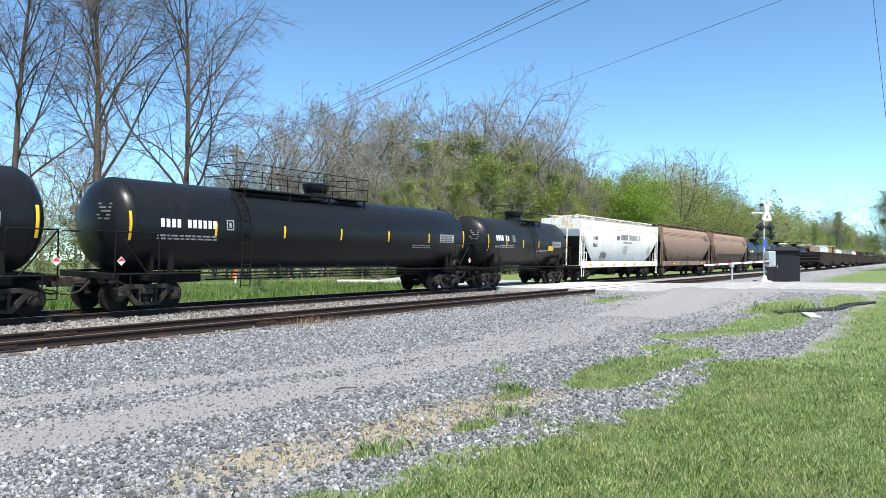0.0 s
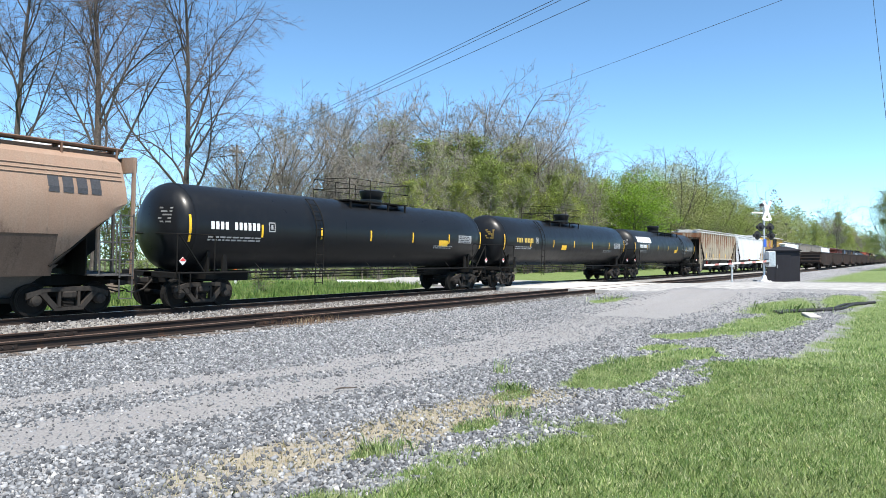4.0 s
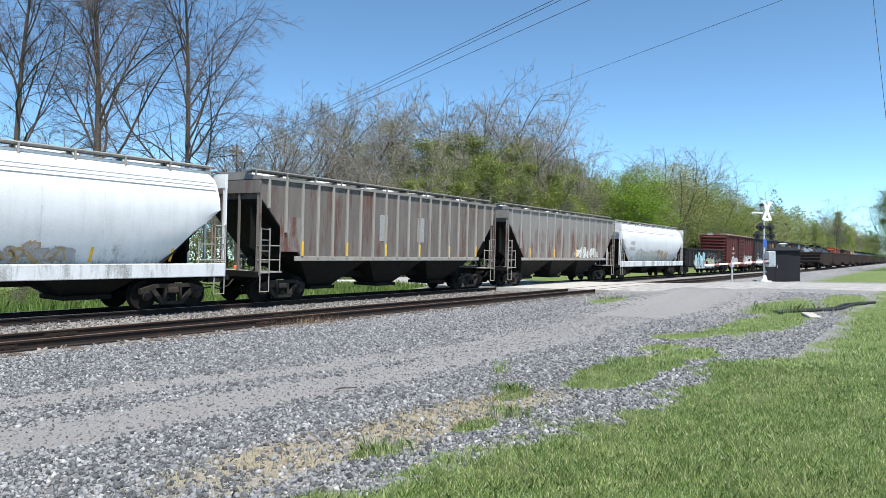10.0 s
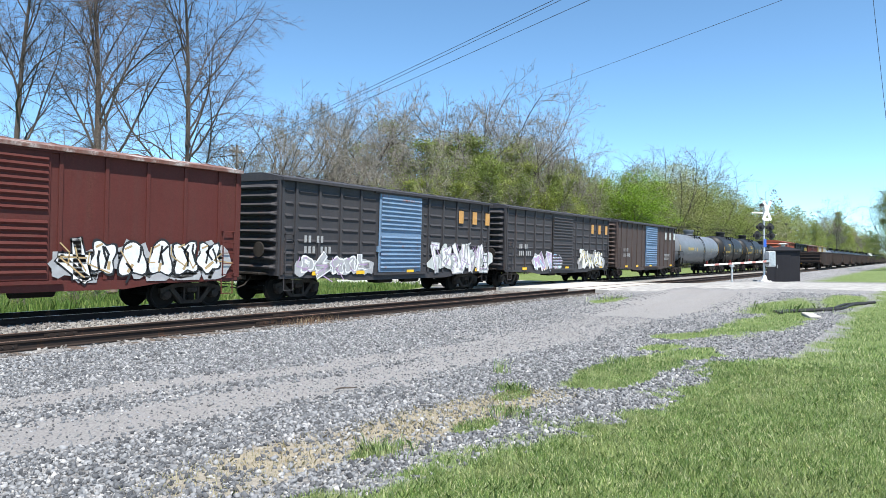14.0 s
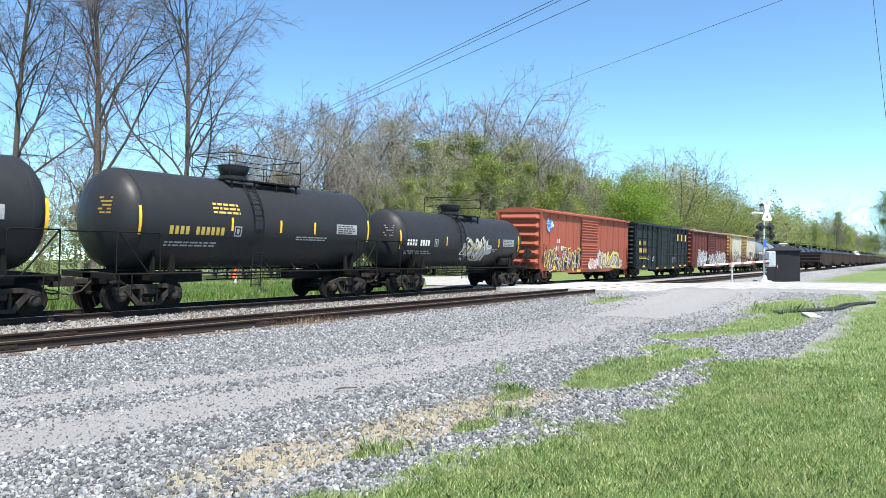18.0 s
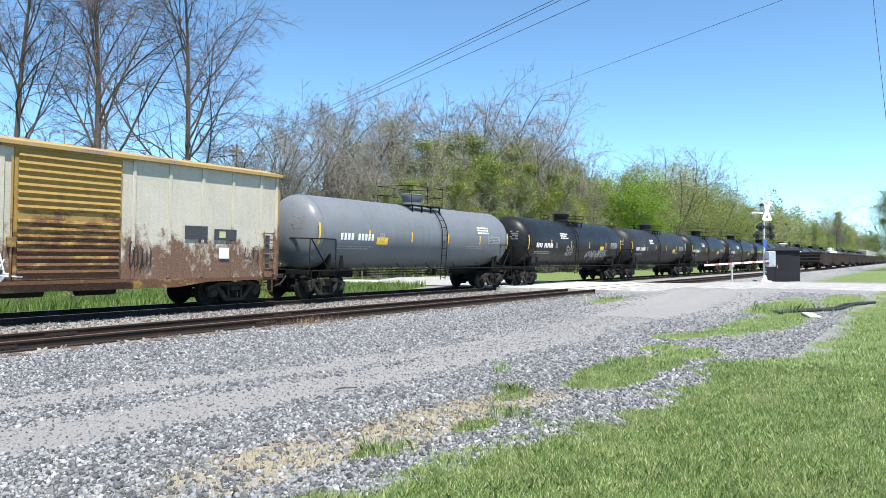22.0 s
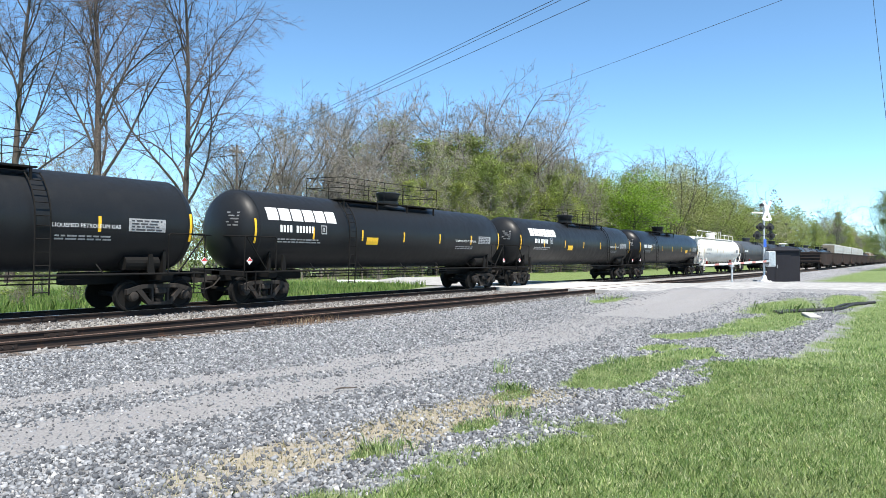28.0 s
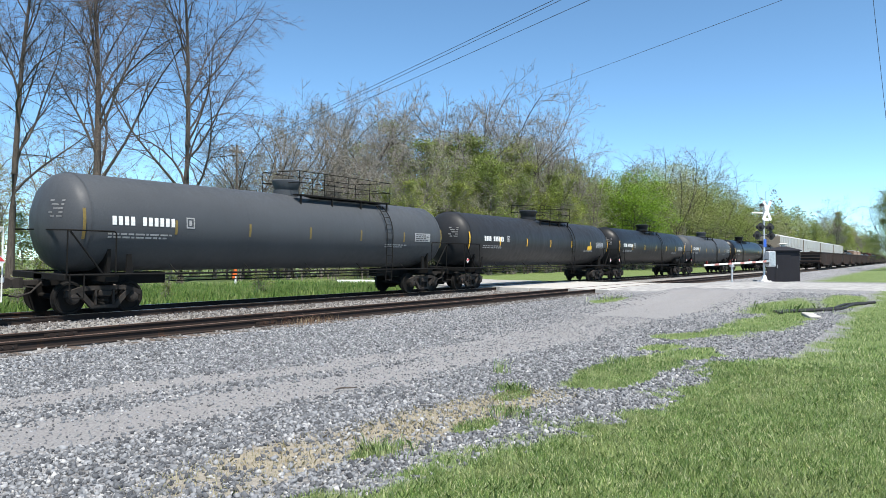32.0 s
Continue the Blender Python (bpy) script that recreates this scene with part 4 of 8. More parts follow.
def roof_walk(car, hb, z, mat, W):
    g = Geo()
    for y in (-W * 0.62, W * 0.62):
        g.box(-hb - 0.2, hb + 0.2, y - 0.2, y + 0.2, z + 0.10, z + 0.14)
    for x in np.linspace(-hb, hb, 12):
        g.box(x - 0.03, x + 0.03, -W * 0.62, W * 0.62, z + 0.02, z + 0.10)
        g.box(x - 0.025, x + 0.025, -W * 0.8, -W * 0.76, z - 0.14, z + 0.15)
    g.tube([(-hb - 0.2, -W * 0.78, z + 0.15), (hb + 0.2, -W * 0.78, z + 0.15)], 0.03, 5)
    part("roof_walk", g, mat, car)
    for x in np.linspace(-hb + 1.5, hb - 1.5, 5):
        part("hatch", shared("hatch", lambda: Geo().box(-0.9, 0.9, -0.3, 0.3, 0.0, 0.12, 0.03)), mat, car, at=Matrix.Translation((x, 0, z + 0.02)))


def bays(car, spans, z_top, mat, W=1.2, z_low=0.42):
    for x0, x1 in spans:
        g = Geo()
        xm = (x0 + x1) / 2
        w = (x1 - x0) * 0.16
        g.loft([[(x0, -W, z_top), (x1, -W, z_top), (x1, W, z_top), (x0, W, z_top)], [(xm - w, -0.5, z_low + 0.1), (xm + w, -0.5, z_low + 0.1), (xm + w, 0.5, z_low + 0.1), (xm - w, 0.5, z_low + 0.1)]])
        bay = part("hopper_bay", g, mat, car)
        part("outlet_gate", Geo().box(xm - w - 0.05, xm + w + 0.05, -0.65, 0.65, z_low - 0.04, z_low + 0.1, 0.02), M["under"], bay)


def ribbed_hopper(L, mat, label="", z_top=4.42, posts=17, roof_mat=None, post_mat=None, low_mat=None, rail_mat=None, slope_mat=None):
    car = thing("covered_hopper", label, "covered hopper", group="cars of the freight train")
    hb = L / 2 - 0.80
    W, zs = 1.50, 1.62
    outline = [(-hb, z_top), (-hb, z_top - 0.75), (-hb + 2.0, zs), (hb - 2.0, zs), (hb, z_top - 0.75), (hb, z_top)]
    part("body", Geo().prism(outline, -W, W), mat, car)
    g = Geo().extrude([(-W - 0.07, z_top - 0.06), (W + 0.07, z_top - 0.06), (W + 0.07, z_top + 0.02), (0.5, z_top + 0.17), (-0.5, z_top + 0.17), (-W - 0.07, z_top + 0.02)], -hb - 0.05, hb + 0.05)
    part("roof", g, roof_mat or mat, car)
    roof_walk(car, hb, z_top + 0.12, roof_mat or mat, W)
    pm = post_mat or mat
    for i, x in enumerate(np.linspace(-hb + 0.30, hb - 0.30, posts)):
        low = zs if abs(x) < hb - 2.0 else zs + (abs(x) - hb + 2.0) / 2.0 * (z_top - 0.75 - zs)
        g = Geo().box(x - 0.05, x + 0.05, -W - 0.075, -W + 0.01, low, z_top - 0.06, 0.01)
        part("side_post", g, pm, car)
        if i % 3 == 2 and abs(x) < hb - 1.6:
            part("reflector", Geo().box(x - 0.048, x + 0.048, -W - 0.082, -W - 0.076, zs + 0.08, zs + 0.62), M["yellow"], car, "yellow reflective strip")
    part("side_sill", Geo().box(-hb + 1.6, hb - 1.6, -W - 0.05, -W + 0.02, zs - 0.10, zs + 0.06, 0.01).box(-hb + 1.6, hb - 1.6, W - 0.02, W + 0.05, zs - 0.10, zs + 0.06, 0.01), pm, car)
    # slope sheets and bracing panels at the ends, black for grime and shade
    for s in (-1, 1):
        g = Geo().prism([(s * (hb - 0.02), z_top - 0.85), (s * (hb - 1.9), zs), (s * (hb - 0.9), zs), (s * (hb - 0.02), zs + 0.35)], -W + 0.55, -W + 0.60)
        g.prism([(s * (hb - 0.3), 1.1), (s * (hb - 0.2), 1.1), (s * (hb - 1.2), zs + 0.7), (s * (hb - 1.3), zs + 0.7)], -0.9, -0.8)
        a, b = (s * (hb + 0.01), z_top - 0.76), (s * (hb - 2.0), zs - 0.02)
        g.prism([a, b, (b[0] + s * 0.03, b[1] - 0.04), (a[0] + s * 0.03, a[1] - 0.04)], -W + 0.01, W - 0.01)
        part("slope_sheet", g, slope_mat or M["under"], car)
    span = (2 * hb - 4.0) / 3
    bays(car, [(-hb + 2.0 + i * span, -hb + 2.0 + (i + 1) * span) for i in range(3)], zs, low_mat or mat, 1.35)
    hopper_ends(car, L, hb, zs, z_top, W, mat, rail_mat or pm)
    running_gear(car, L, L / 2 - 2.3)
    return car


def curved_hopper(L, mat, label="", z_top=4.46, roof_mat=None, sill_mat=None, sill=True, n_bays=3, rail_mat=None, seams=8, strip=True, low_mat=None, walk_mat=None):
    """A hopper with bowed sides."""
    car = thing("covered_hopper", label, "covered hopper", group="cars of the freight train")
    hb = L / 2 - 1.0
    zs = 1.42
    side = [(-1.20, zs), (-1.39, zs + 0.45), (-1.53, zs + 1.0), (-1.585, zs + 1.55), (-1.555, zs + 2.05), (-1.42, zs + 2.45), (-1.22, z_top - 0.28), (-0.85, z_top - 0.06)]
    ring = side + [(-y, z) for y, z in reversed(side)]
    xs = [-hb, -hb + 0.02, -hb + 0.5, -hb + 1.0, -hb + 1.5, -hb + 2.0]
    xs = xs + list(np.linspace(-hb + 3, hb - 3, 7)) + [-x for x in reversed(xs)]
    rings = []
    for x in xs:
        e = hb - abs(x)
        cut = zs + max(0.0, 2.0 - e) / 2.0 * 1.75
        rings.append([(x, y, max(z, cut + (z - zs) * 0.001)) for y, z in ring])
    body = part("body", Geo().loft(rings), mat, car)
    smooth_by_angle(body, 30)
    # slope sheets in black: dirt, and the shade under the sloped ends
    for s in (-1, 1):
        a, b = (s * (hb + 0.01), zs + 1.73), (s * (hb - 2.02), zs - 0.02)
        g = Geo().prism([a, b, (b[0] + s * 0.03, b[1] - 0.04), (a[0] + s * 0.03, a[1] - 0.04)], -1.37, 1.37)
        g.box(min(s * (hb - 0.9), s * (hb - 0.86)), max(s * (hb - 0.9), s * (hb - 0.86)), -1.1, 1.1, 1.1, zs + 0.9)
        part("slope_sheet", g, M["under"], car, "slope sheet, black for dirt and shade")
        # added flat plate that fills the shaded end triangle with black
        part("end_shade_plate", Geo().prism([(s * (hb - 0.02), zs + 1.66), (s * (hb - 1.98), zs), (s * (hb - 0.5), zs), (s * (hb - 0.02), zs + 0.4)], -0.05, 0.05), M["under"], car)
    yof = lambda z: float(np.interp(z, [p[1] for p in side], [p[0] for p in side]))
    for x in np.linspace(-hb + 2.2, hb - 2.2, seams):
        g = Geo()
        pts = [(y - 0.008, z) for y, z in side]
        g.add([(x + d, y, z) for y, z in pts for d in (-0.02, 0.02)], [(2 * i, 2 * i + 1, 2 * i + 3, 2 * i + 2) for i in range(len(pts) - 1)])
        part("seam", g, mat, car)
    for z in (zs + 2.38, zs + 2.50, zs + 2.62):
        part("roof_bead", Geo().tube([(-hb + 0.1, yof(z) - 0.01, z), (hb - 0.1, yof(z) - 0.01, z)], 0.022, 5), mat, car)
    part("roof", Geo().extrude([(-0.95, z_top - 0.10), (0.95, z_top - 0.10), (0.95, z_top - 0.03), (0.4, z_top + 0.06), (-0.4, z_top + 0.06), (-0.95, z_top - 0.03)], -hb - 0.04, hb + 0.04), roof_mat or mat, car)
    roof_walk(car, hb, z_top - 0.02, walk_mat or roof_mat or M["under"], 1.3)
    if sill:
        for y in (-1, 1):
            part("side_sill", Geo().box(-L / 2 + 0.75, L / 2 - 0.75, min(y * 1.44, y * 1.60), max(y * 1.44, y * 1.60), 1.02, zs + 0.02, 0.02), sill_mat or mat, car)
    if strip:
        for x in np.linspace(-hb + 2.1, hb - 1.6, 6):
            z0 = zs + 0.08
            g = Geo().add([(x - 0.045, yof(z0 + k) - 0.008, z0 + k) for k in (0, 0.2, 0.4)] + [(x + 0.045, yof(z0 + k) - 0.008, z0 + k) for k in (0, 0.2, 0.4)], [(0, 3, 4, 1), (1, 4, 5, 2)])
            part("reflector", g, M["yellow"], car, "yellow reflective strip")
    span = (2 * hb - 3.2) / n_bays
    bays(car, [(-hb + 1.6 + i * span + 0.1, -hb + 1.6 + (i + 1) * span - 0.1) for i in range(n_bays)], zs, low_mat or M["under"], 1.2)
    hopper_ends(car, L, hb, zs, z_top, 1.5, mat, rail_mat or mat)
    running_gear(car, L, L / 2 - 2.3)
    return car


# ---- gondolas ----
def gondola(L, mat, label="", z_top=2.62, posts=11, group="cars of the freight train", end_mat=None):
    car = thing("gondola", label, "gondola", group=group)
    hb = L / 2 - 0.75
    W, z0 = 1.46, 1.02
    g = Geo()
    g.prism([(-hb, z_top), (hb, z_top), (hb, z0 - 0.05), (hb - 2.9, z0 - 0.05), (hb - 3.7, z0 - 0.42), (-hb + 3.7, z0 - 0.42), (-hb + 2.9, z0 - 0.05), (-hb, z0 - 0.05)], -W, -W + 0.03)
    part("side_wall", g, mat, car)
    g = Geo()
    g.prism([(-hb, z_top), (hb, z_top), (hb, z0 - 0.05), (hb - 2.9, z0 - 0.05), (hb - 3.7, z0 - 0.42), (-hb + 3.7, z0 - 0.42), (-hb + 2.9, z0 - 0.05), (-hb, z0 - 0.05)], W - 0.03, W)
    part("side_wall", g, mat, car)
    part("floor_plate", Geo().box(-hb, hb, -W + 0.03, W - 0.03, z0 - 0.04, z0), M["under"], car)
    g = Geo()
    for y in (-W - 0.08, W - 0.06):
        g.box(-hb - 0.05, hb + 0.05, y, y + 0.14, z_top - 0.08, z_top + 0.06, 0.02)
    for s in (-1, 1):
        g.box(min(s * hb, s * (hb + 0.1)), max(s * hb, s * (hb + 0.1)), -W, W, z_top - 0.10, z_top + 0.06, 0.02)
    part("top_chord", g, mat, car)
    for s in (-1, 1):
        g = Geo().box(min(s * hb, s * (hb - 0.03)), max(s * hb, s * (hb - 0.03)), -W + 0.03, W - 0.03, z0, z_top - 0.1)
        for z in np.linspace(z0 + 0.2, z_top - 0.4, 3):
            g.box(min(s * hb, s * (hb + 0.12)), max(s * hb, s * (hb + 0.12)), -W, W, z, z + 0.16, 0.03)
        part("end_wall", g, end_mat or mat, car)
        ladder(car, s * (hb - 0.32), -W, z0 + 0.02, z_top - 0.1, mat, 0.40, 0.08)
        part("stirrup", Geo().tube([(s * (hb - 0.5), -W - 0.03, 1.0), (s * (hb - 0.5), -W - 0.04, 0.45), (s * (hb - 0.14), -W - 0.04, 0.45), (s * (hb - 0.14), -W - 0.03, 1.0)], 0.022, 5), mat, car)
    for x in np.linspace(-hb + 0.85, hb - 0.85, posts):
        low = z0 - 0.05 if abs(x) > hb - 3.2 else z0 - 0.40
        part("side_post", Geo().loft([[(x - 0.11, -W, low), (x + 0.11, -W, low), (x + 0.05, -W - 0.09, low + 0.1), (x - 0.05, -W - 0.09, low + 0.1)], [(x - 0.11, -W, z_top - 0.08), (x + 0.11, -W, z_top - 0.08), (x + 0.05, -W - 0.09, z_top - 0.08), (x - 0.05, -W - 0.09, z_top - 0.08)]]), mat, car)
    running_gear(car, L, L / 2 - 2.2)
    return car


# ---- enclosed car carriers ----
def autorack(L):
    car = thing("car_carrier", "tall pale silver enclosed car carrier with dull ends", "railway carrier", group="cars of the freight train")
    hb, W, top = L / 2 - 0.8, 1.50, 5.35
    skin = paint("dusty_galvanised_side_screen", (0.50, 0.50, 0.48), 0.5, 0.5, 0.15)
    tan = paint("dull_end_door_paint", (0.22, 0.19, 0.15), 0.55, 0.4, 0.1)
    part("body", Geo().box(-hb, hb, -W + 0.06, W - 0.06, 1.05, top, 0.02), skin, car)
    part("roof", Geo().extrude([(-W, top - 0.05), (W, top - 0.05), (W, top + 0.06), (0.7, top + 0.34), (-0.7, top + 0.34), (-W, top + 0.06)], -hb - 0.03, hb + 0.03), skin, car)
    for s in (-1, 1):
        part("end_door", Geo().box(min(s * hb, s * (hb + 0.07)), max(s * hb, s * (hb + 0.07)), -W, W, 1.0, top, 0.02), tan, car)
    xs = np.linspace(-hb + 0.1, hb - 0.1, 16)
    for x in xs:
        part("side_post", shared("rack_post", lambda: Geo().box(-0.07, 0.07, -W - 0.02, -W + 0.07, 1.02, top, 0.01)), skin, car, at=Matrix.Translation((x, 0, 0)))
    for a, b in zip(xs[:-1], xs[1:]):
        for z0, z1 in ((1.12, 2.42), (2.5, 3.82), (3.9, 5.25)):
            part("side_screen", shared(("side_screen", z0), lambda: Geo().box(0.10, b - a - 0.10, -W + 0.0, -W + 0.062, z0, z1, 0.015)), skin, car, at=Matrix.Translation((a, 0, 0)))
    part("side_sill", Geo().box(-hb, hb, -W - 0.03, W + 0.03, 0.72, 1.05, 0.03), M["under"], car)
    running_gear(car, L, L / 2 - 4.2)
    return car


# ---- the freight train ----
# Seconds at which each coupling passes a point of the track ABEAM metres short of x = 0;
# differences times SPEED are the car lengths.
COUPLED = [0.09, 1.018, 1.967, 2.545, 3.367, 4.212, 5.111, 6.042, 7.030, 7.970, 8.788, 9.615, 10.415, 11.261, 12.075, 12.890, 13.728, 14.511, 15.294, 16.054, 16.845, 17.614, 18.44, 19.02, 19.63,
           20.258, 21.032, 21.820, 22.592, 23.374, 24.172, 24.990, 25.810, 26.572, 27.378, 28.292, 29.232, 30.130, 31.088, 32.037, 32.955, 33.874, 34.868, 35.805, 36.727]
ABEAM = 11.39


def span(k):
    """Length of car k, and its middle at 0 s."""
    a, b = COUPLED[k], COUPLED[k + 1]
    return (b - a) * SPEED, (a + b) / 2 * SPEED - ABEAM


TRAIN = []


def put(k, car):
    TRAIN.append((car, span(k)[1]))
    return car


M["hop_white"] = paint("soiled_white_hopper_paint", (0.80, 0.785, 0.74), 0.55, 0.4, 0.36, dust=(0.42, 0.40, 0.37), rust_color=(0.40, 0.22, 0.08), clump=1.1, band=(2.4, 4.2, -0.16, 0.05))
# next two: grey and dark brown clumps thicken towards the foot
M["hop_clean"] = paint("bright_white_hopper_paint", (0.70, 0.715, 0.73), 0.5, 0.4, 0.40, dust=(0.42, 0.42, 0.42), rust_color=(0.21, 0.21, 0.205), clump=0.9, band=(1.4, 2.7, 0.06, -0.22))
M["hop_brown"] = paint("faded_tan_brown_hopper_paint", (0.285, 0.190, 0.138), 0.6, 0.6, 0.35, dust=(0.27, 0.215, 0.17), rust_color=(0.085, 0.055, 0.04), band=(1.4, 3.4, 0.10, -0.06))
M["hop_brown_roof"] = paint("dusty_brown_roof", (0.17, 0.10, 0.07), 0.8, 0.5)
M["hop_rust"] = paint("rust_streaked_cream_hopper_paint", (0.35, 0.30, 0.225), 0.65, 0.7, 0.60, dust=(0.23, 0.19, 0.14), rust_color=(0.115, 0.042, 0.018), clump=1.5, band=(2.1, 3.8, -0.11, 0.10))
M["hop_grime"] = paint("grimy_brown_grey_hopper_paint", (0.15, 0.132, 0.122), 0.7, 0.7, 0.5, dust=(0.23, 0.215, 0.20), rust_color=(0.075, 0.033, 0.024), clump=0.8)
M["hop_grime_grey"] = paint("grimy_pale_grey_hopper_paint", (0.215, 0.21, 0.203), 0.7, 0.6, 0.62, dust=(0.28, 0.27, 0.255), rust_color=(0.085, 0.036, 0.026), clump=1.2, band=(2.9, 4.3, 0.04, -0.16))
M["post_pale"] = paint("pale_post_paint", (0.33, 0.315, 0.29), 0.65, 0.5, 0.2)
M["post_cream"] = paint("cream_post_paint", (0.46, 0.41, 0.33), 0.65, 0.6, 0.45, rust_color=(0.13, 0.055, 0.025))
M["low_grey"] = paint("sooty_grey_bay_paint", (0.075, 0.073, 0.072), 0.75, 0.6, dust=(0.10, 0.095, 0.09))
M["roof_pale"] = paint("bare_zinc_roof", (0.50, 0.495, 0.48), 0.5, 0.4, 0.2)
M["box_yellow"] = paint("yellow_boxcar_paint", (0.50, 0.315, 0.085), 0.55, 0.45, 0.12, dust=(0.28, 0.18, 0.07), rust_color=(0.15, 0.07, 0.025))
# body brown darkened by dirt and by the shade of an inward slope
M["dirty_shade"] = paint("dirty_shaded_brown_paint", (0.105, 0.075, 0.058), 0.8, 0.6, 0.3, dust=(0.14, 0.11, 0.09), rust_color=(0.05, 0.035, 0.028))
M["box_black"] = paint("satin_black_door_paint", (0.018, 0.018, 0.022), 0.45, 0.3)
M["box_red"] = paint("oxide_red_boxcar_paint", (0.098, 0.026, 0.022), 0.6, 0.5, 0.2, dust=(0.085, 0.045, 0.04), rust_color=(0.06, 0.022, 0.016))
M["box_orange"] = paint("orange_red_boxcar_paint", (0.29, 0.078, 0.046), 0.55, 0.4, 0.12, dust=(0.22, 0.085, 0.06), rust_color=(0.11, 0.035, 0.022))
M["box_maroon"] = paint("maroon_red_boxcar_paint", (0.112, 0.029, 0.023), 0.6, 0.5, 0.2, dust=(0.095, 0.05, 0.042), rust_color=(0.07, 0.026, 0.019))
M["box_grey"] = paint("charcoal_grey_boxcar_paint", (0.046, 0.045, 0.050), 0.6, 0.5, 0.1, dust=(0.085, 0.078, 0.076), rust_color=(0.05, 0.03, 0.024))
M["box_green"] = paint("blackish_green_boxcar_paint", (0.009, 0.0125, 0.0145), 0.5, 0.3, dust=(0.022, 0.025, 0.026))
M["box_brown"] = paint("dark_brown_boxcar_paint", (0.070, 0.052, 0.048), 0.6, 0.5, dust=(0.13, 0.10, 0.09))
M["box_cream"] = paint("cream_white_boxcar_paint", (0.47, 0.445, 0.375), 0.6, 0.4, 0.62, dust=(0.34, 0.28, 0.18), rust_color=(0.075, 0.034, 0.020), clump=1.4, band=(1.1, 3.7, 0.17, -0.22), runs_scale=(1.5, 1.5, 1.0))
M["box_ochre"] = paint("ochre_yellow_paint_with_rust", (0.33, 0.215, 0.06), 0.6, 0.6, 0.66, rust_color=(0.060, 0.028, 0.020), clump=1.3, band=(1.2, 4.0, 0.16, -0.12), runs_scale=(1.0, 1.0, 1.6))
M["roof_worn"] = paint("flaking_pale_roof_edge", (0.16, 0.075, 0.06), 0.7, 0.5, 0.62, dust=(0.3, 0.27, 0.25), rust_color=(0.30, 0.28, 0.27), clump=1.2, runs_scale=(0.8, 0.8, 0.8))
M["roof_worn_ochre"] = paint("flaking_rusty_ochre_roof_edge", (0.36, 0.25, 0.09), 0.7, 0.5, 0.66, dust=(0.3, 0.27, 0.25), rust_color=(0.16, 0.12, 0.10), clump=1.2, runs_scale=(0.8, 0.8, 0.8))
M["door_blue"] = paint("pale_blue_door_paint", (0.15, 0.235, 0.35), 0.55, 0.5, 0.2, dust=(0.15, 0.17, 0.20))
M["gon_black"] = paint("black_gondola_paint", (0.016, 0.016, 0.017), 0.65, 0.4, 0.12, dust=(0.05, 0.047, 0.045))
M["gon_brown"] = paint("sooty_brown_gondola_paint", (0.034, 0.027, 0.025), 0.8, 0.5, 0.35, dust=(0.06, 0.05, 0.045), rust_color=(0.06, 0.028, 0.018))
SPRAY = {n: plain(n + "_spray_paint", c, 0.5, 0, 5, 0.14) for n, c in dict(white=(0.72, 0.72, 0.72), cream=(0.50, 0.44, 0.27), black=(0.015, 0.015, 0.017), cyan=(0.18, 0.55, 0.62), sky=(0.40, 0.66, 0.74), pink=(0.58, 0.30, 0.30), tan=(0.42, 0.30, 0.15), green=(0.38, 0.42, 0.20), violet=(0.16, 0.08, 0.24),
         yellow=(0.62, 0.50, 0.14), grey=(0.36, 0.36, 0.37), orange=(0.5, 0.26, 0.07), lilac=(0.42, 0.30, 0.46), pale=(0.50, 0.52, 0.50), blue=(0.04, 0.12, 0.42), red=(0.52, 0.06, 0.06)).items()}


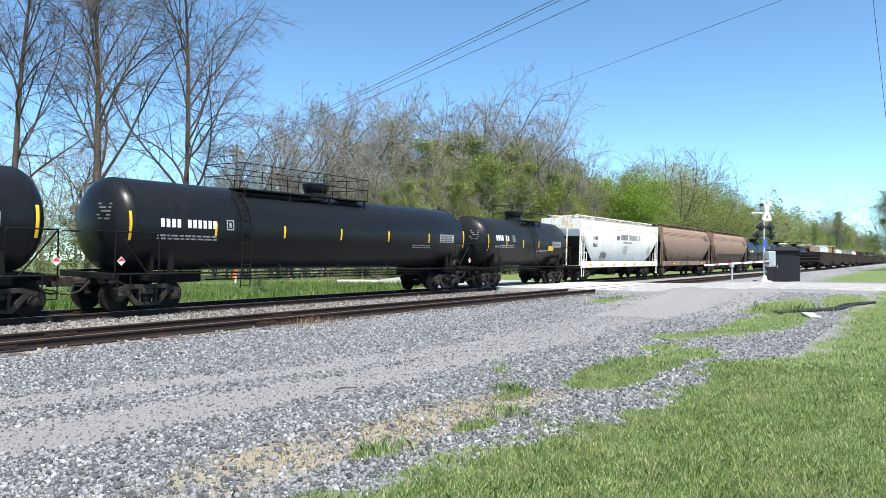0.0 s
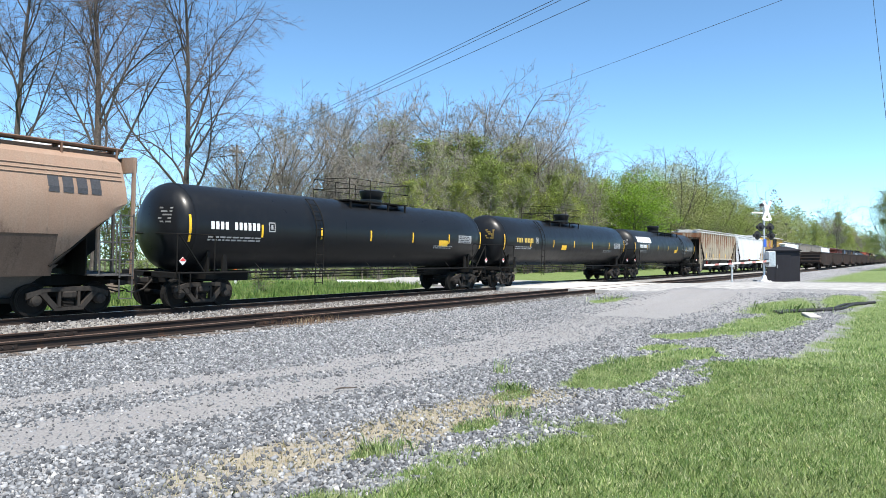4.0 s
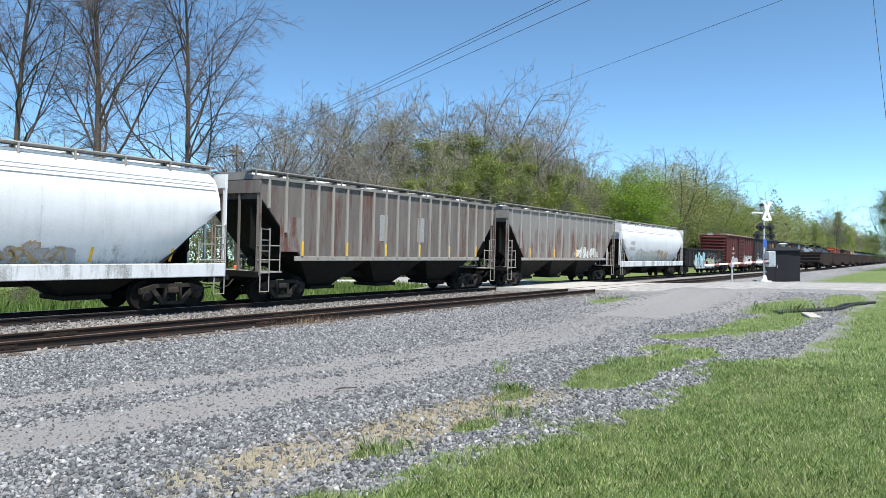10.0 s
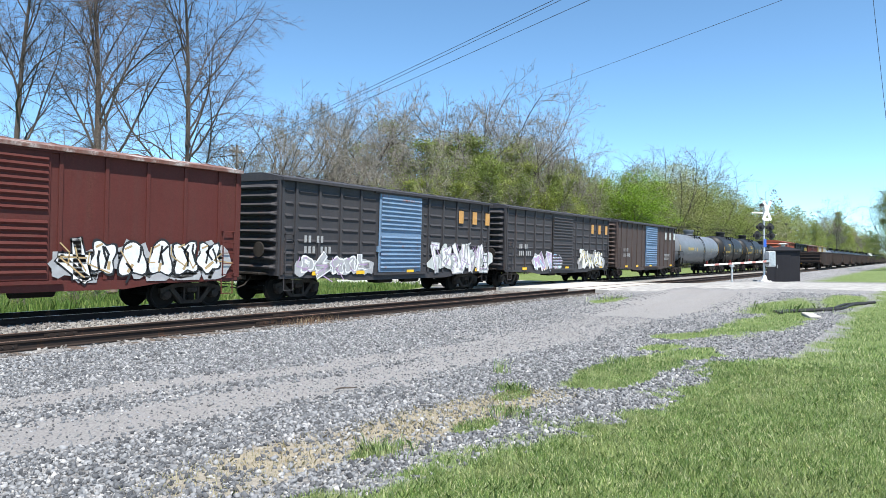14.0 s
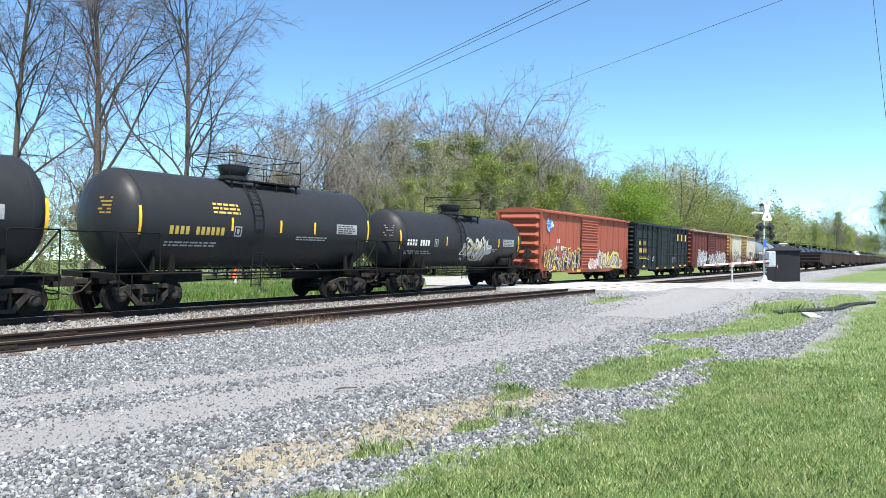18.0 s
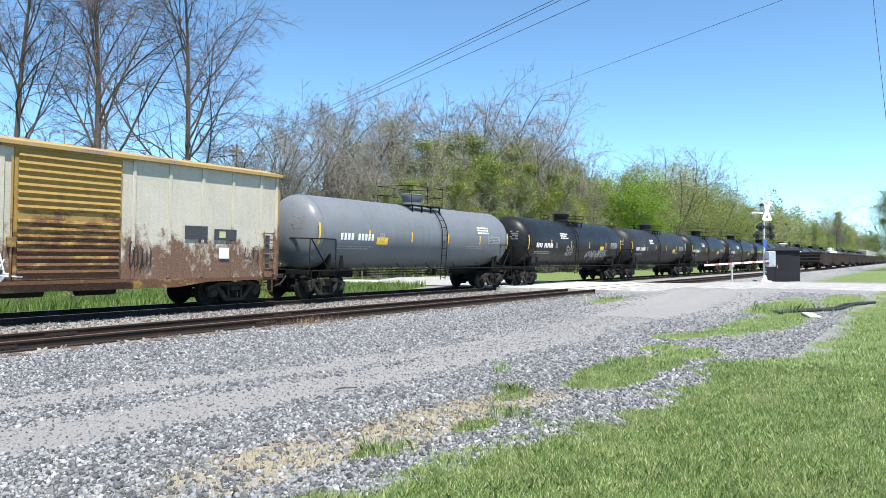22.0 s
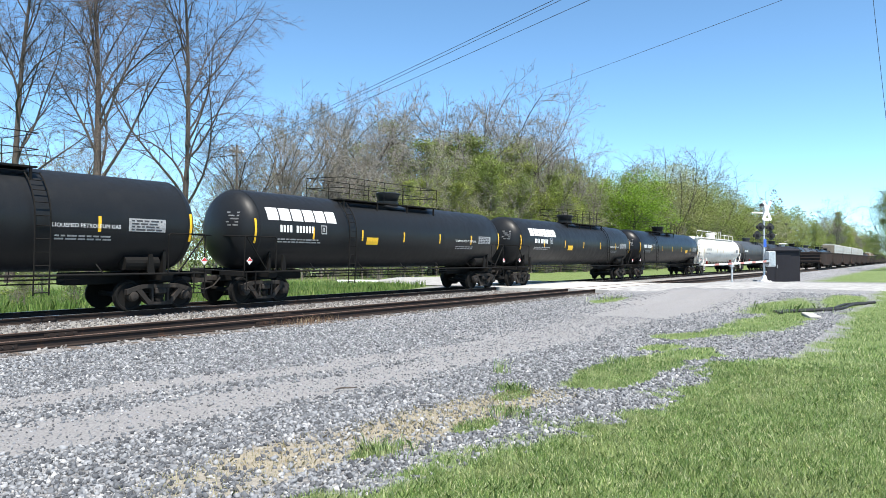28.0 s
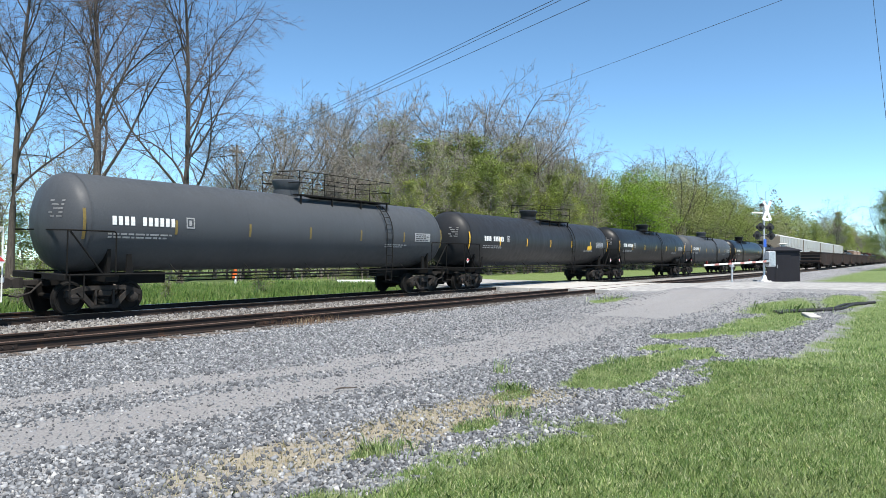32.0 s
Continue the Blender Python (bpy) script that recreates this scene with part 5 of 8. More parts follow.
def graffiti(car, x0, x1, z0, z1, y, fill, edge, shine, seed, count=5, lift=0.005, name="graffiti"):
    """Bulging sprayed signs with outlines and strokes on a side at y or y(z); they spell nothing."""
    rng = random.Random(seed)
    yy = y if callable(y) else (lambda z: y)
    w = (x1 - x0) / count

    def sheet(polys, d):
        g = Geo()
        for p in polys:
            n = len(p)
            cx, cz = sum(a for a, _ in p) / n, sum(b for _, b in p) / n
            vs = [(a, yy(b) - d, b) for a, b in p] + [(cx, yy(cz) - d, cz)]
            g.add(vs, [(i, (i + 1) % n, n) for i in range(n)])
        return g

    def stroke(pts, t):
        out = []
        for (ax, az), (bx, bz) in zip(pts[:-1], pts[1:]):
            l = math.hypot(bx - ax, bz - az) or 1
            ux, uz = (bx - ax) / l * t, (bz - az) / l * t
            out.append([(ax - uz - ux * 0.5, az + ux - uz * 0.5), (ax + uz - ux * 0.5, az - ux - uz * 0.5), (bx + uz + ux * 0.5, bz - ux + uz * 0.5), (bx - uz + ux * 0.5, bz + ux + uz * 0.5)])
        return out
    rims, cores, lines, glints, haze = [], [], [], [], []
    for i in range(count * 2):
        # a ragged sprayed cloud behind the signs
        hx, hz = x0 + w * (i + 0.5) / 2 + rng.uniform(-0.2, 0.2) * w, z0 + (z1 - z0) * rng.uniform(0.22, 0.6)
        rx, rz = w * rng.uniform(0.42, 0.72), (z1 - z0) * rng.uniform(0.22, 0.5)
        haze.append([(hx + rx * q * math.cos(a), min(z1 + 0.15, max(z0 - 0.02, hz + rz * q * math.sin(a)))) for q, a in ((rng.uniform(0.7, 1.15), 2 * math.pi * k / 14) for k in range(14))])
        if rng.random() < 0.7:
            ax, az = hx + rng.uniform(-0.4, 0.4) * w, z0 + (z1 - z0) * rng.uniform(0.5, 1.0)
            glints += stroke([(ax, az), (ax + rng.uniform(-0.3, 0.3), az - rng.uniform(0.2, 0.5)), (ax + rng.uniform(0.1, 0.6), az - rng.uniform(0.3, 0.7))], 0.02)
    for i in range(count):
        if rng.random() < 0.5:
            # an angular sign of three to five broad strokes
            a, b = x0 + w * i + 0.08, x0 + w * (i + 1) - 0.04
            node_at = lambda u, v: (a + (b - a) * (u + rng.uniform(-0.10, 0.10)), z0 + (z1 - z0) * min(0.97, max(0.03, v + rng.uniform(-0.08, 0.08))))
            grid = [node_at(u, v) for v in (0.05, 0.5, 0.95) for u in (0.05, 0.55, 0.95)]
            path = rng.sample(range(9), rng.randrange(4, 6))
            pts = [grid[q] for q in path]
            th = min(0.17, (b - a) * 0.16)
            rims += stroke(pts, th + 0.055)
            cores += stroke(pts, th)
            glints += stroke([(p[0] - th * 0.4, p[1] + th * 0.35) for p in pts[:3]], 0.022)
            if rng.random() < 0.6:
                tip = rng.choice(pts)
                lines += stroke([tip, (tip[0] + rng.uniform(-0.35, 0.35), min(z1 + 0.12, tip[1] + 0.25))], 0.03)
            continue
        cx, cz = x0 + w * (i + 0.5) + rng.uniform(-0.06, 0.06) * w, (z0 + z1) / 2 + rng.uniform(-0.05, 0.05)
        rx, rz = w * rng.uniform(0.48, 0.60), (z1 - z0) / 2 * rng.uniform(0.85, 1.0)
        lobes = rng.randrange(3, 6)
        ph = rng.uniform(0, 6)
        outline = []
        for k in range(28):
            a = 2 * math.pi * k / 28
            sq = 1 / max(abs(math.cos(a)), abs(math.sin(a))) ** 0.72
            q = sq * (0.86 + 0.16 * math.sin(lobes * a + ph))
            outline.append((q * math.cos(a), q * math.sin(a)))
        rims.append([(cx + rx * a, min(z1 + 0.05, max(z0 - 0.03, cz + rz * b))) for a, b in outline])
        t = 0.07
        cores.append([(cx + (rx - t) * a, min(z1 - 0.03, max(z0 + 0.04, cz + (rz - t) * b))) for a, b in outline])
        for _ in range(rng.randrange(2, 4)):
            a0, a1 = rng.uniform(-0.6, 0.6), rng.uniform(-0.6, 0.6)
            b0 = rng.uniform(-0.2, 0.75)
            pts = [(cx + rx * a0, cz + rz * b0), (cx + rx * a1, cz + rz * (b0 - 0.35)), (cx + rx * (a0 + a1) / 2 + rx * rng.uniform(-0.3, 0.3), cz + rz * (b0 - rng.uniform(0.7, 1.1)))]
            lines += stroke(pts, 0.035)
        glints += stroke([(cx - rx * 0.5, cz + rz * 0.55), (cx - rx * 0.1, cz + rz * 0.7)], 0.03)
        glints += stroke([(cx + rx * rng.uniform(-0.5, 0.4), cz - rz * 0.6), (cx + rx * rng.uniform(-0.2, 0.6), cz - rz * 0.25)], 0.045)
    cloud = {"white": "grey", "black": "grey", "yellow": "black", "grey": "pale", "tan": "grey", "orange": "pale", "blue": "sky"}.get(edge, "grey")
    part(name, sheet(haze, lift - 0.003), SPRAY[cloud], car, "sprayed cloud behind graffiti")
    part(name, sheet(rims, lift), SPRAY[edge], car, "sprayed outline of graffiti")
    part(name, sheet(cores, lift + 0.002), SPRAY[fill], car, "sprayed graffiti fill")
    part(name, sheet(lines, lift + 0.004), SPRAY[edge], car)
    part(name, sheet(glints, lift + 0.004), SPRAY[shine], car)


def scrawl(car, x0, x1, z0, z1, y, colour, seed, count=8, t=0.022):
    """Thin sprayed loops and hooks that spell nothing."""
    rng = random.Random(seed)
    yy = y if callable(y) else (lambda z: y)
    g = Geo()
    for i in range(count):
        cx = x0 + (x1 - x0) * (i + 0.5) / count
        w, h = (x1 - x0) / count * 0.6, (z1 - z0) * 0.5
        a0, a1 = rng.uniform(0, 6), rng.uniform(3, 7)
        pts = [(cx + w * math.cos(a0 + a1 * k / 9) * (0.6 + 0.05 * k), (z0 + z1) / 2 + h * math.sin(a0 + a1 * k / 9) * (1.0 - 0.05 * k) + rng.uniform(-0.04, 0.04)) for k in range(10)]
        g.add([(px, yy(pz + d), pz + d) for px, pz in pts for d in (-t, t)], [(2 * k, 2 * k + 1, 2 * k + 3, 2 * k + 2) for k in range(9)])
        g.add([(px + d, yy(pz) - 0.001, pz) for px, pz in pts for d in (-t, t)], [(2 * k, 2 * k + 1, 2 * k + 3, 2 * k + 2) for k in range(9)])
    part("scrawl", g, SPRAY[colour], car, "thin sprayed scrawl")


def flat(y):
    return lambda z: y


def marks(car, x, z, chars, h, mat, y=-1.53, seed=0, name="reporting_mark"):
    part(name, bars(lettering(x, z, chars, h, seed=seed), flat(y)), M[mat], car, "painted marks")


def tiny(car, x, z, w, lines, mat, y=-1.53, seed=0, h=0.06):
    part("small_print", bars(small_print(x, z, w, lines, h, seed), flat(y)), M[mat], car)


R1, Z1 = 1.43, 2.60          # pressure tanks


def pressure(k, mat, label, seed, **kw):
    d = dict(dome=-0.1, platform=(-4.7, 2.0), ladder_x=-4.9, letters="xxxx xxxxxx", letter_x=-8.1, letter_z=2.55, letter_h=0.30, strips=7, placard=True, rng_seed=seed, bands=(-3.0, 3.1))
    d.update(kw)
    return put(k, tank_car(span(k)[0], R1, Z1, M[mat], label=label, **d))


def top_handrail(car):
    """A long low white rail over the tank's top, with a slanted ladder at one end."""
    g = Geo()
    top = Z1 + R1
    g.tube([(-9.3, -0.75, top - 0.35), (-9.3, -0.75, top + 0.55), (-9.2, -0.75, top + 0.62), (-0.9, -0.75, top + 0.62), (-0.8, -0.75, top + 0.55), (-0.8, -0.75, top - 0.2)], 0.032, 6)
    g.tube([(0.4, -0.75, top - 0.2), (0.4, -0.75, top + 0.75), (1.2, -0.75, top + 0.75), (1.2, -0.75, top - 0.2)], 0.032, 6)
    g.tube([(1.2, -0.75, top + 0.42), (7.6, -0.75, top + 0.42), (7.7, -0.75, top + 0.3), (7.7, -0.75, top - 0.3)], 0.032, 6)
    for x in (-7.2, -5.0, -2.9, 3.4, 5.6):
        g.tube([(x, -0.75, top - 0.25), (x, -0.75, top + (0.62 if x < 0 else 0.42))], 0.026, 6)
    g.box(-9.2, 7.6, -0.95, -0.5, top - 0.16, top - 0.11)
    part("handrail", g, M["tank_white"], car, "long white walkway rail")
    g = Geo()
    foot, head_at = Vector((-9.55, -1.35, 1.3)), Vector((-9.05, -0.95, top + 0.1))
    for d in (-0.2, 0.2):
        g.tube([foot + Vector((0, d, 0)), head_at + Vector((0, d, 0))], 0.03, 6)
    lad = part("ladder", g, M["tank_white"], car)
    for i in range(9):
        p = foot.lerp(head_at, (i + 0.5) / 9)
        part("rung", Geo().tube([p + Vector((0, -0.2, 0)), p + Vector((0, 0.2, 0))], 0.02, 5), M["tank_white"], lad)


def consist():
    black = "glossy black pressure tank car with railed platform"
    pressure(0, "tank_gloss", black, 1)
    pressure(1, "tank_gloss", black + " and white marks", 2)
    c = put(2, tank_car(span(2)[0], 1.36, 2.52, M["tank_black"], label="short black tank car with yellow caution panels", dome=0.1, platform=(-0.6, 1.9), ladder_x=0.36, letters="xxxx xx", letter_x=-4.2, letter_w=1.5, letter_z=2.6, letter_h=0.34, strips=6, yellow_panel=2.3, rng_seed=3, bands=(0.0,)))
    # white and tan curved hoppers
    L = span(3)[0]
    c = put(3, curved_hopper(L, M["hop_white"], "off-white covered hopper with rust runs and blue-grey company lettering", rail_mat=M["hop_white"], roof_mat=M["hop_white"], strip=False))
    cv = lambda z: float(np.interp(z, [1.42, 1.87, 2.42, 2.97, 3.47, 3.87, 4.18], [-1.20, -1.39, -1.53, -1.585, -1.555, -1.42, -1.22])) - 0.012
    part("reporting_mark", bars(lettering(-6.3, 2.95, "xxxx", 0.26, seed=5) + lettering(-6.3, 2.45, "xxxx", 0.26, seed=6), cv), M["letter_dark"], c, "painted marks")
    part("company_mark", bars(lettering(-0.9, 3.05, "xxxxxxx xxxxxxxx xx", 0.42, 0.12, 7, 0.5) + [(-1.7, -1.1, 3.05, 3.35)], cv), M["letter_grey"], c, "blue-grey company lettering")
    part("small_print", bars(small_print(-0.3, 2.80, 1.9, 1, 0.12, 4) + small_print(-0.2, 2.5, 1.0, 4, 0.09, 5) + small_print(5.6, 2.6, 0.6, 7, 0.05, 6), cv), M["letter_faint"], c)
    part("logo_shape", bars([(-1.75, -1.15, 3.02, 3.10), (-1.65, -1.25, 3.10, 3.22), (-1.55, -1.35, 3.22, 3.36)], cv), SPRAY["blue"], c, "blue pointed emblem")
    for x in np.linspace(-6.8, 6.8, 7):
        part("reflector", Geo().box(x - 0.28, x + 0.28, -1.612, -1.604, 1.14, 1.28), M["yellow"], c)
    graffiti(c, -4.6, -3.4, 1.65, 2.15, cv, "grey", "black", "grey", 9, 3)
    c = put(4, curved_hopper(span(4)[0], M["hop_brown"], "faded tan-brown covered hopper with bowed sides", rail_mat=M["hop_brown_roof"], roof_mat=M["hop_brown_roof"], strip=False, seams=3, z_top=4.62))
    part("company_mark", bars(lettering(6.1, 3.45, "xxxx", 0.50, 0.1, 8, 0.78), cv), M["letter_dark"], c, "black company lettering")
    for x in (-5.0, 5.0):
        part("reflector", Geo().box(x - 0.3, x + 0.3, -1.612, -1.604, 1.14, 1.28), M["yellow"], c)
    c = put(5, curved_hopper(span(5)[0], M["hop_brown"], "faded brown covered hopper with five bottom outlets", rail_mat=M["low_grey"], roof_mat=M["hop_brown_roof"], sill=False, n_bays=5, strip=False, seams=2, z_top=4.62, low_mat=M["low_grey"]))
    hs = span(5)[0] / 2 - 2.9
    # lower side in the darker brown: dirt plus painted shade
    part("skirt", Geo().extrude([(-1.50, 2.20), (-1.52, 2.24), (-1.44, 2.24), (-1.14, 1.15), (-1.20, 1.12)], -hs, hs), M["dirty_shade"], c, "dirty brown lower side panel, darkened for its shaded inward slope")
    part("company_mark", bars(lettering(6.6, 3.35, "xxxx", 0.46, 0.1, 9, 0.78), cv), M["letter_dark"], c, "black company lettering")
    pressure(6, "tank_gloss", black + " and one yellow panel", 11, dome=1.6, platform=(-1.0, 3.0), ladder_x=-3.2, yellow_panel=5.0)
    pressure(7, "tank_gloss", "glossy black pressure tank car with yellow marks", 12, letter_mat="letter_yellow", yellow_panel=-2.0, dome=0.9, platform=(-3.0, 1.8))
    pressure(8, "tank_black", "black pressure tank car with a white block company mark", 13, logo=0.46, dome=-0.1, platform=(-1.9, 4.4), ladder_x=4.3, letter_x=-7.74, letter_w=1.7, yellow_panel=2.0)
    # ribbed hoppers
    c = put(9, ribbed_hopper(span(9)[0], M["hop_rust"], "rust-streaked cream covered hopper with side posts", roof_mat=M["roof_pale"], post_mat=M["post_cream"], low_mat=M["low_grey"]))
    marks(c, -5.0, 2.55, "xx xxx xx", 0.30, "letter_dark", -1.51, 14)
    tiny(c, -4.6, 2.2, 1.6, 4, "letter_dark", -1.508, 15)
    c = put(10, ribbed_hopper(span(10)[0], M["hop_clean"], "white covered hopper with many side posts", roof_mat=M["hop_clean"], post_mat=M["hop_clean"], low_mat=M["low_grey"], posts=21))
    marks(c, -5.0, 2.50, "xx xx", 0.28, "letter_faint", -1.51, 16)
    marks(c, -5.0, 2.05, "xx xx", 0.28, "letter_faint", -1.51, 17)
    # yellow boxcar with twin black doors
    L = span(11)[0]
    c = put(11, boxcar(L, 4.93, M["box_yellow"], "yellow high-cube boxcar with black double doors and graffiti", 7, door=[(-0.24, 1.5), (1.28, 1.5)], door_mat=M["box_black"], door_style="plug", door_x=0.52, door_w=3.06, roof_mat=M["roof_pale"], end_mat=M["box_yellow"]))
    g = Geo()
    for z in (1.95, 3.10, 4.25):
        for a, b in ((-L / 2 + 2.2, -1.15), (2.2, L / 2 - 1.6)):
            g.box(a, b, -1.565, -1.52, z - 0.045, z + 0.045, 0.01)
    part("side_rail", g, M["box_yellow"], c)
    marks(c, -5.0, 2.72, "xx xx", 0.28, "letter_dark", -1.535, 18)
    marks(c, -5.8, 2.28, "x xx xx x", 0.26, "letter_dark", -1.535, 19)
    for sx in (-1, 1):
        for d, colr, k in ((0.0, "red", 0), (0.22, "blue", 1)):
            xo, xi = -4.02 + sx * (0.85 - d), -4.02 + sx * (0.28 - d * 0.9)
            g = Geo()
            g.prism([(xo, 4.30), (xo - sx * 0.24, 4.30), (xi - sx * 0.20, 3.80), (xi, 3.80)] if k == 0 else [(xo, 4.30), (xo - sx * 0.10, 4.30), (xi - sx * 0.10, 3.80), (xi, 3.80)], -1.604 - 0.003 * k, -1.59)
            g.prism([(xi, 3.80), (xi - sx * 0.20, 3.80), (xo - sx * 0.24, 3.30), (xo, 3.30)] if k == 0 else [(xi, 3.80), (xi - sx * 0.10, 3.80), (xo - sx * 0.10, 3.30), (xo, 3.30)], -1.604 - 0.003 * k, -1.59)
            part("emblem", g, SPRAY[colr], c, "crossed red and blue arrow emblem")
    for x, z, w in ((-6.0, 3.90, "next"), (-6.0, 3.68, "load"), (-2.9, 3.85, "any"), (-2.9, 3.63, "road")):
        words(c, w, x, z, 0.17, flat(-1.54), M["letter_dark"])
    g = bars([(5.2, 7.2, 3.75, 4.22)], flat(-1.60))
    part("logo_plate", g, M["letter_dark"], c, "black company panel")
    part("company_mark", bars(lettering(5.3, 3.82, "xxx", 0.34, 0.5, 20, 1.2), flat(-1.606)), M["letter"], c, "white company mark")
    words(c, "Rail car Pooling", 5.25, 3.50, 0.17, flat(-1.60), M["letter_dark"])
    words(c, "Experts", 5.8, 3.22, 0.17, flat(-1.60), M["letter_dark"])
    graffiti(c, -4.6, -1.1, 0.95, 2.55, -1.60, "pink", "black", "white", 22, 5)
    graffiti(c, 2.15, 6.8, 0.95, 2.2, -1.60, "grey", "white", "black", 23, 6)
    for x0, x1, z0, z1, mt in ((-0.95, -0.55, 3.55, 3.85, "letter_faint"), (0.75, 0.95, 2.05, 2.65, "letter_faint"), (1.25, 1.75, 1.95, 2.12, "letter_faint"), (0.35, 0.50, 1.70, 2.15, "letter_yellow"), (1.65, 1.9, 1.75, 2.45, "letter_faint")):
        part("door_plate", Geo().box(x0, x1, -1.625, -1.612, z0, z1, 0.004), M[mt], c)
    for z in (1.45, 2.75):
        part("lock_bar", Geo().box(-0.9, 1.95, -1.66, -1.61, z - 0.05, z + 0.05, 0.012), M["box_black"], c)
    scrawl(c, -7.3, -5.2, 2.75, 3.75, -1.60, "black", 24, 9)
    scrawl(c, -3.3, -1.2, 3.05, 3.5, -1.60, "black", 25, 9)
    c = put(12, curved_hopper(span(12)[0], M["hop_clean"], "bright white covered hopper with bowed sides", rail_mat=M["post_pale"], roof_mat=M["hop_clean"], walk_mat=M["post_pale"]))
    part("reporting_mark", bars(lettering(-5.6, 3.05, "xxxx", 0.28, seed=26) + lettering(-5.8, 2.55, "xxxxxx", 0.26, seed=27), cv), M["letter_faint"], c, "painted marks")
    graffiti(c, -0.6, 3.4, 1.5, 1.95, cv, "grey", "tan", "grey", 28, 7)
    c = put(13, ribbed_hopper(span(13)[0], M["hop_grime"], "grimy brown-grey covered hopper with pale side posts", roof_mat=M["hop_grime_grey"], post_mat=M["post_pale"], low_mat=M["under"], posts=20))
    part("company_mark", bars(lettering(-1.6, 2.35, "x", 1.1, 0.2, 29, 0.6) + lettering(1.1, 2.35, "x", 1.1, 0.2, 31, 0.6), flat(-1.508)), M["letter_faint"], c, "tall faded letters")
    part("patch", bars([(-7.2, -6.0, 1.85, 3.1)], flat(-1.51)), M["hop_grime_grey"], c, "pale repainted patch")
    c = put(14, ribbed_hopper(span(14)[0], M["hop_grime_grey"], "pale grey covered hopper with brown stains", roof_mat=M["hop_grime_grey"], post_mat=M["post_pale"], low_mat=M["under"], posts=15))
    graffiti(c, 1.2, 4.8, 1.75, 2.3, -1.51, "pale", "white", "white", 32, 6)
    c = put(15, curved_hopper(span(15)[0], M["hop_clean"], "white covered hopper with grey and tan graffiti along its foot", rail_mat=M["post_pale"], roof_mat=M["hop_clean"], walk_mat=M["post_pale"]))
    part("reporting_mark", bars(lettering(-6.2, 2.75, "xxxx", 0.28, seed=33) + lettering(-6.4, 2.3, "xxxxxx", 0.26, seed=34), cv), M["letter_faint"], c, "painted marks")
    graffiti(c, -4.6, 0.6, 1.46, 2.4, cv, "pale", "grey", "green", 35, 5)
    graffiti(c, 0.7, 4.0, 1.46, 2.3, cv, "tan", "grey", "orange", 36, 4)
    graffiti(c, 4.2, 7.0, 1.5, 2.1, cv, "pale", "grey", "white", 37, 4)
    c = put(16, gondola(span(16)[0], M["gon_black"], "black gondola with large light-blue graffiti"))
    graffiti(c, -4.9, -0.8, 0.68, 2.25, -1.56, "sky", "black", "white", 38, 4)
    graffiti(c, -0.4, 3.1, 0.75, 1.85, -1.56, "green", "pale", "black", 39, 5)
    scrawl(c, 3.2, 4.2, 1.2, 2.2, -1.562, "grey", 40, 3, 0.02)
    scrawl(c, 4.4, 7.0, 1.0, 1.7, -1.562, "grey", 41, 6, 0.02)
    scrawl(c, -0.2, 3.2, 1.8, 2.35, -1.562, "grey", 42, 5, 0.018)
    part("reflector", bars([(5.9, 6.0, 1.4, 1.9)], flat(-1.56)), M["letter_yellow"], c)
    c = put(17, boxcar(span(17)[0], 4.52, M["box_red"], "oxide-red boxcar with a ribbed sliding door", 9, door_x=-0.1, door_w=3.0, smooth_side=True, posts=list(np.linspace(-6.0, 6.8, 11)), roof_mat=M["roof_worn"]))
    marks(c, -4.9, 2.75, "xx xx", 0.28, "letter", -1.53, 41)
    marks(c, -4.9, 2.22, "xxx xxx", 0.28, "letter", -1.53, 42)
    tiny(c, -4.9, 1.8, 1.6, 2, "letter", -1.53, 43, 0.1)
    for x in (-5.4, -1.7):
        part("reflector", Geo().box(x - 0.4, x + 0.4, -1.575, -1.56, 0.72 if x > -3 else 0.94, 1.0 if x > -3 else 1.16), M["yellow"], c)
    graffiti(c, -5.2, -1.8, 0.98, 1.9, -1.570, "white", "grey", "white", 44, 6)
    graffiti(c, 1.6, 6.9, 0.95, 2.2, -1.570, "white", "black", "tan", 45, 6)
    for k, mat, dm, lab, sd in ((18, "box_grey", "door_blue", "charcoal boxcar with corrugated sides and a pale blue door", 46), (19, "box_grey", "box_grey", "charcoal boxcar with corrugated sides and white graffiti", 50), (20, "box_brown", "door_blue", "dark brown boxcar with a pale blue door", 54)):
        c = put(k, boxcar(span(k)[0], 4.50, M[mat], lab, 10, door_x=-0.3 if k != 20 else 0.6, door_w=3.0, door_mat=M[dm], stripes=7 if k < 20 else 0, posts=list(np.linspace(-6.6, 6.6, 12)), roof_mat=M["box_grey" if k == 20 else mat]))
        part("company_mark", bars(lettering(4.3, 3.35, "x x x", 0.62, 0.3, sd, 0.85), flat(-1.59)), SPRAY["orange" if k != 20 else "pale"], c, "faded company lettering")
        marks(c, -6.2, 2.2, "xx xx", 0.26, "letter_faint", -1.59, sd + 1)
        marks(c, -6.2, 1.8, "xxx xxx", 0.26, "letter_faint", -1.59, sd + 2)
        for x in (-5.5, -3.0, 0.4, 6.2):
            part("reflector", Geo().box(x - 0.25, x + 0.25, -1.60, -1.575, 0.98, 1.12), M["yellow"], c)
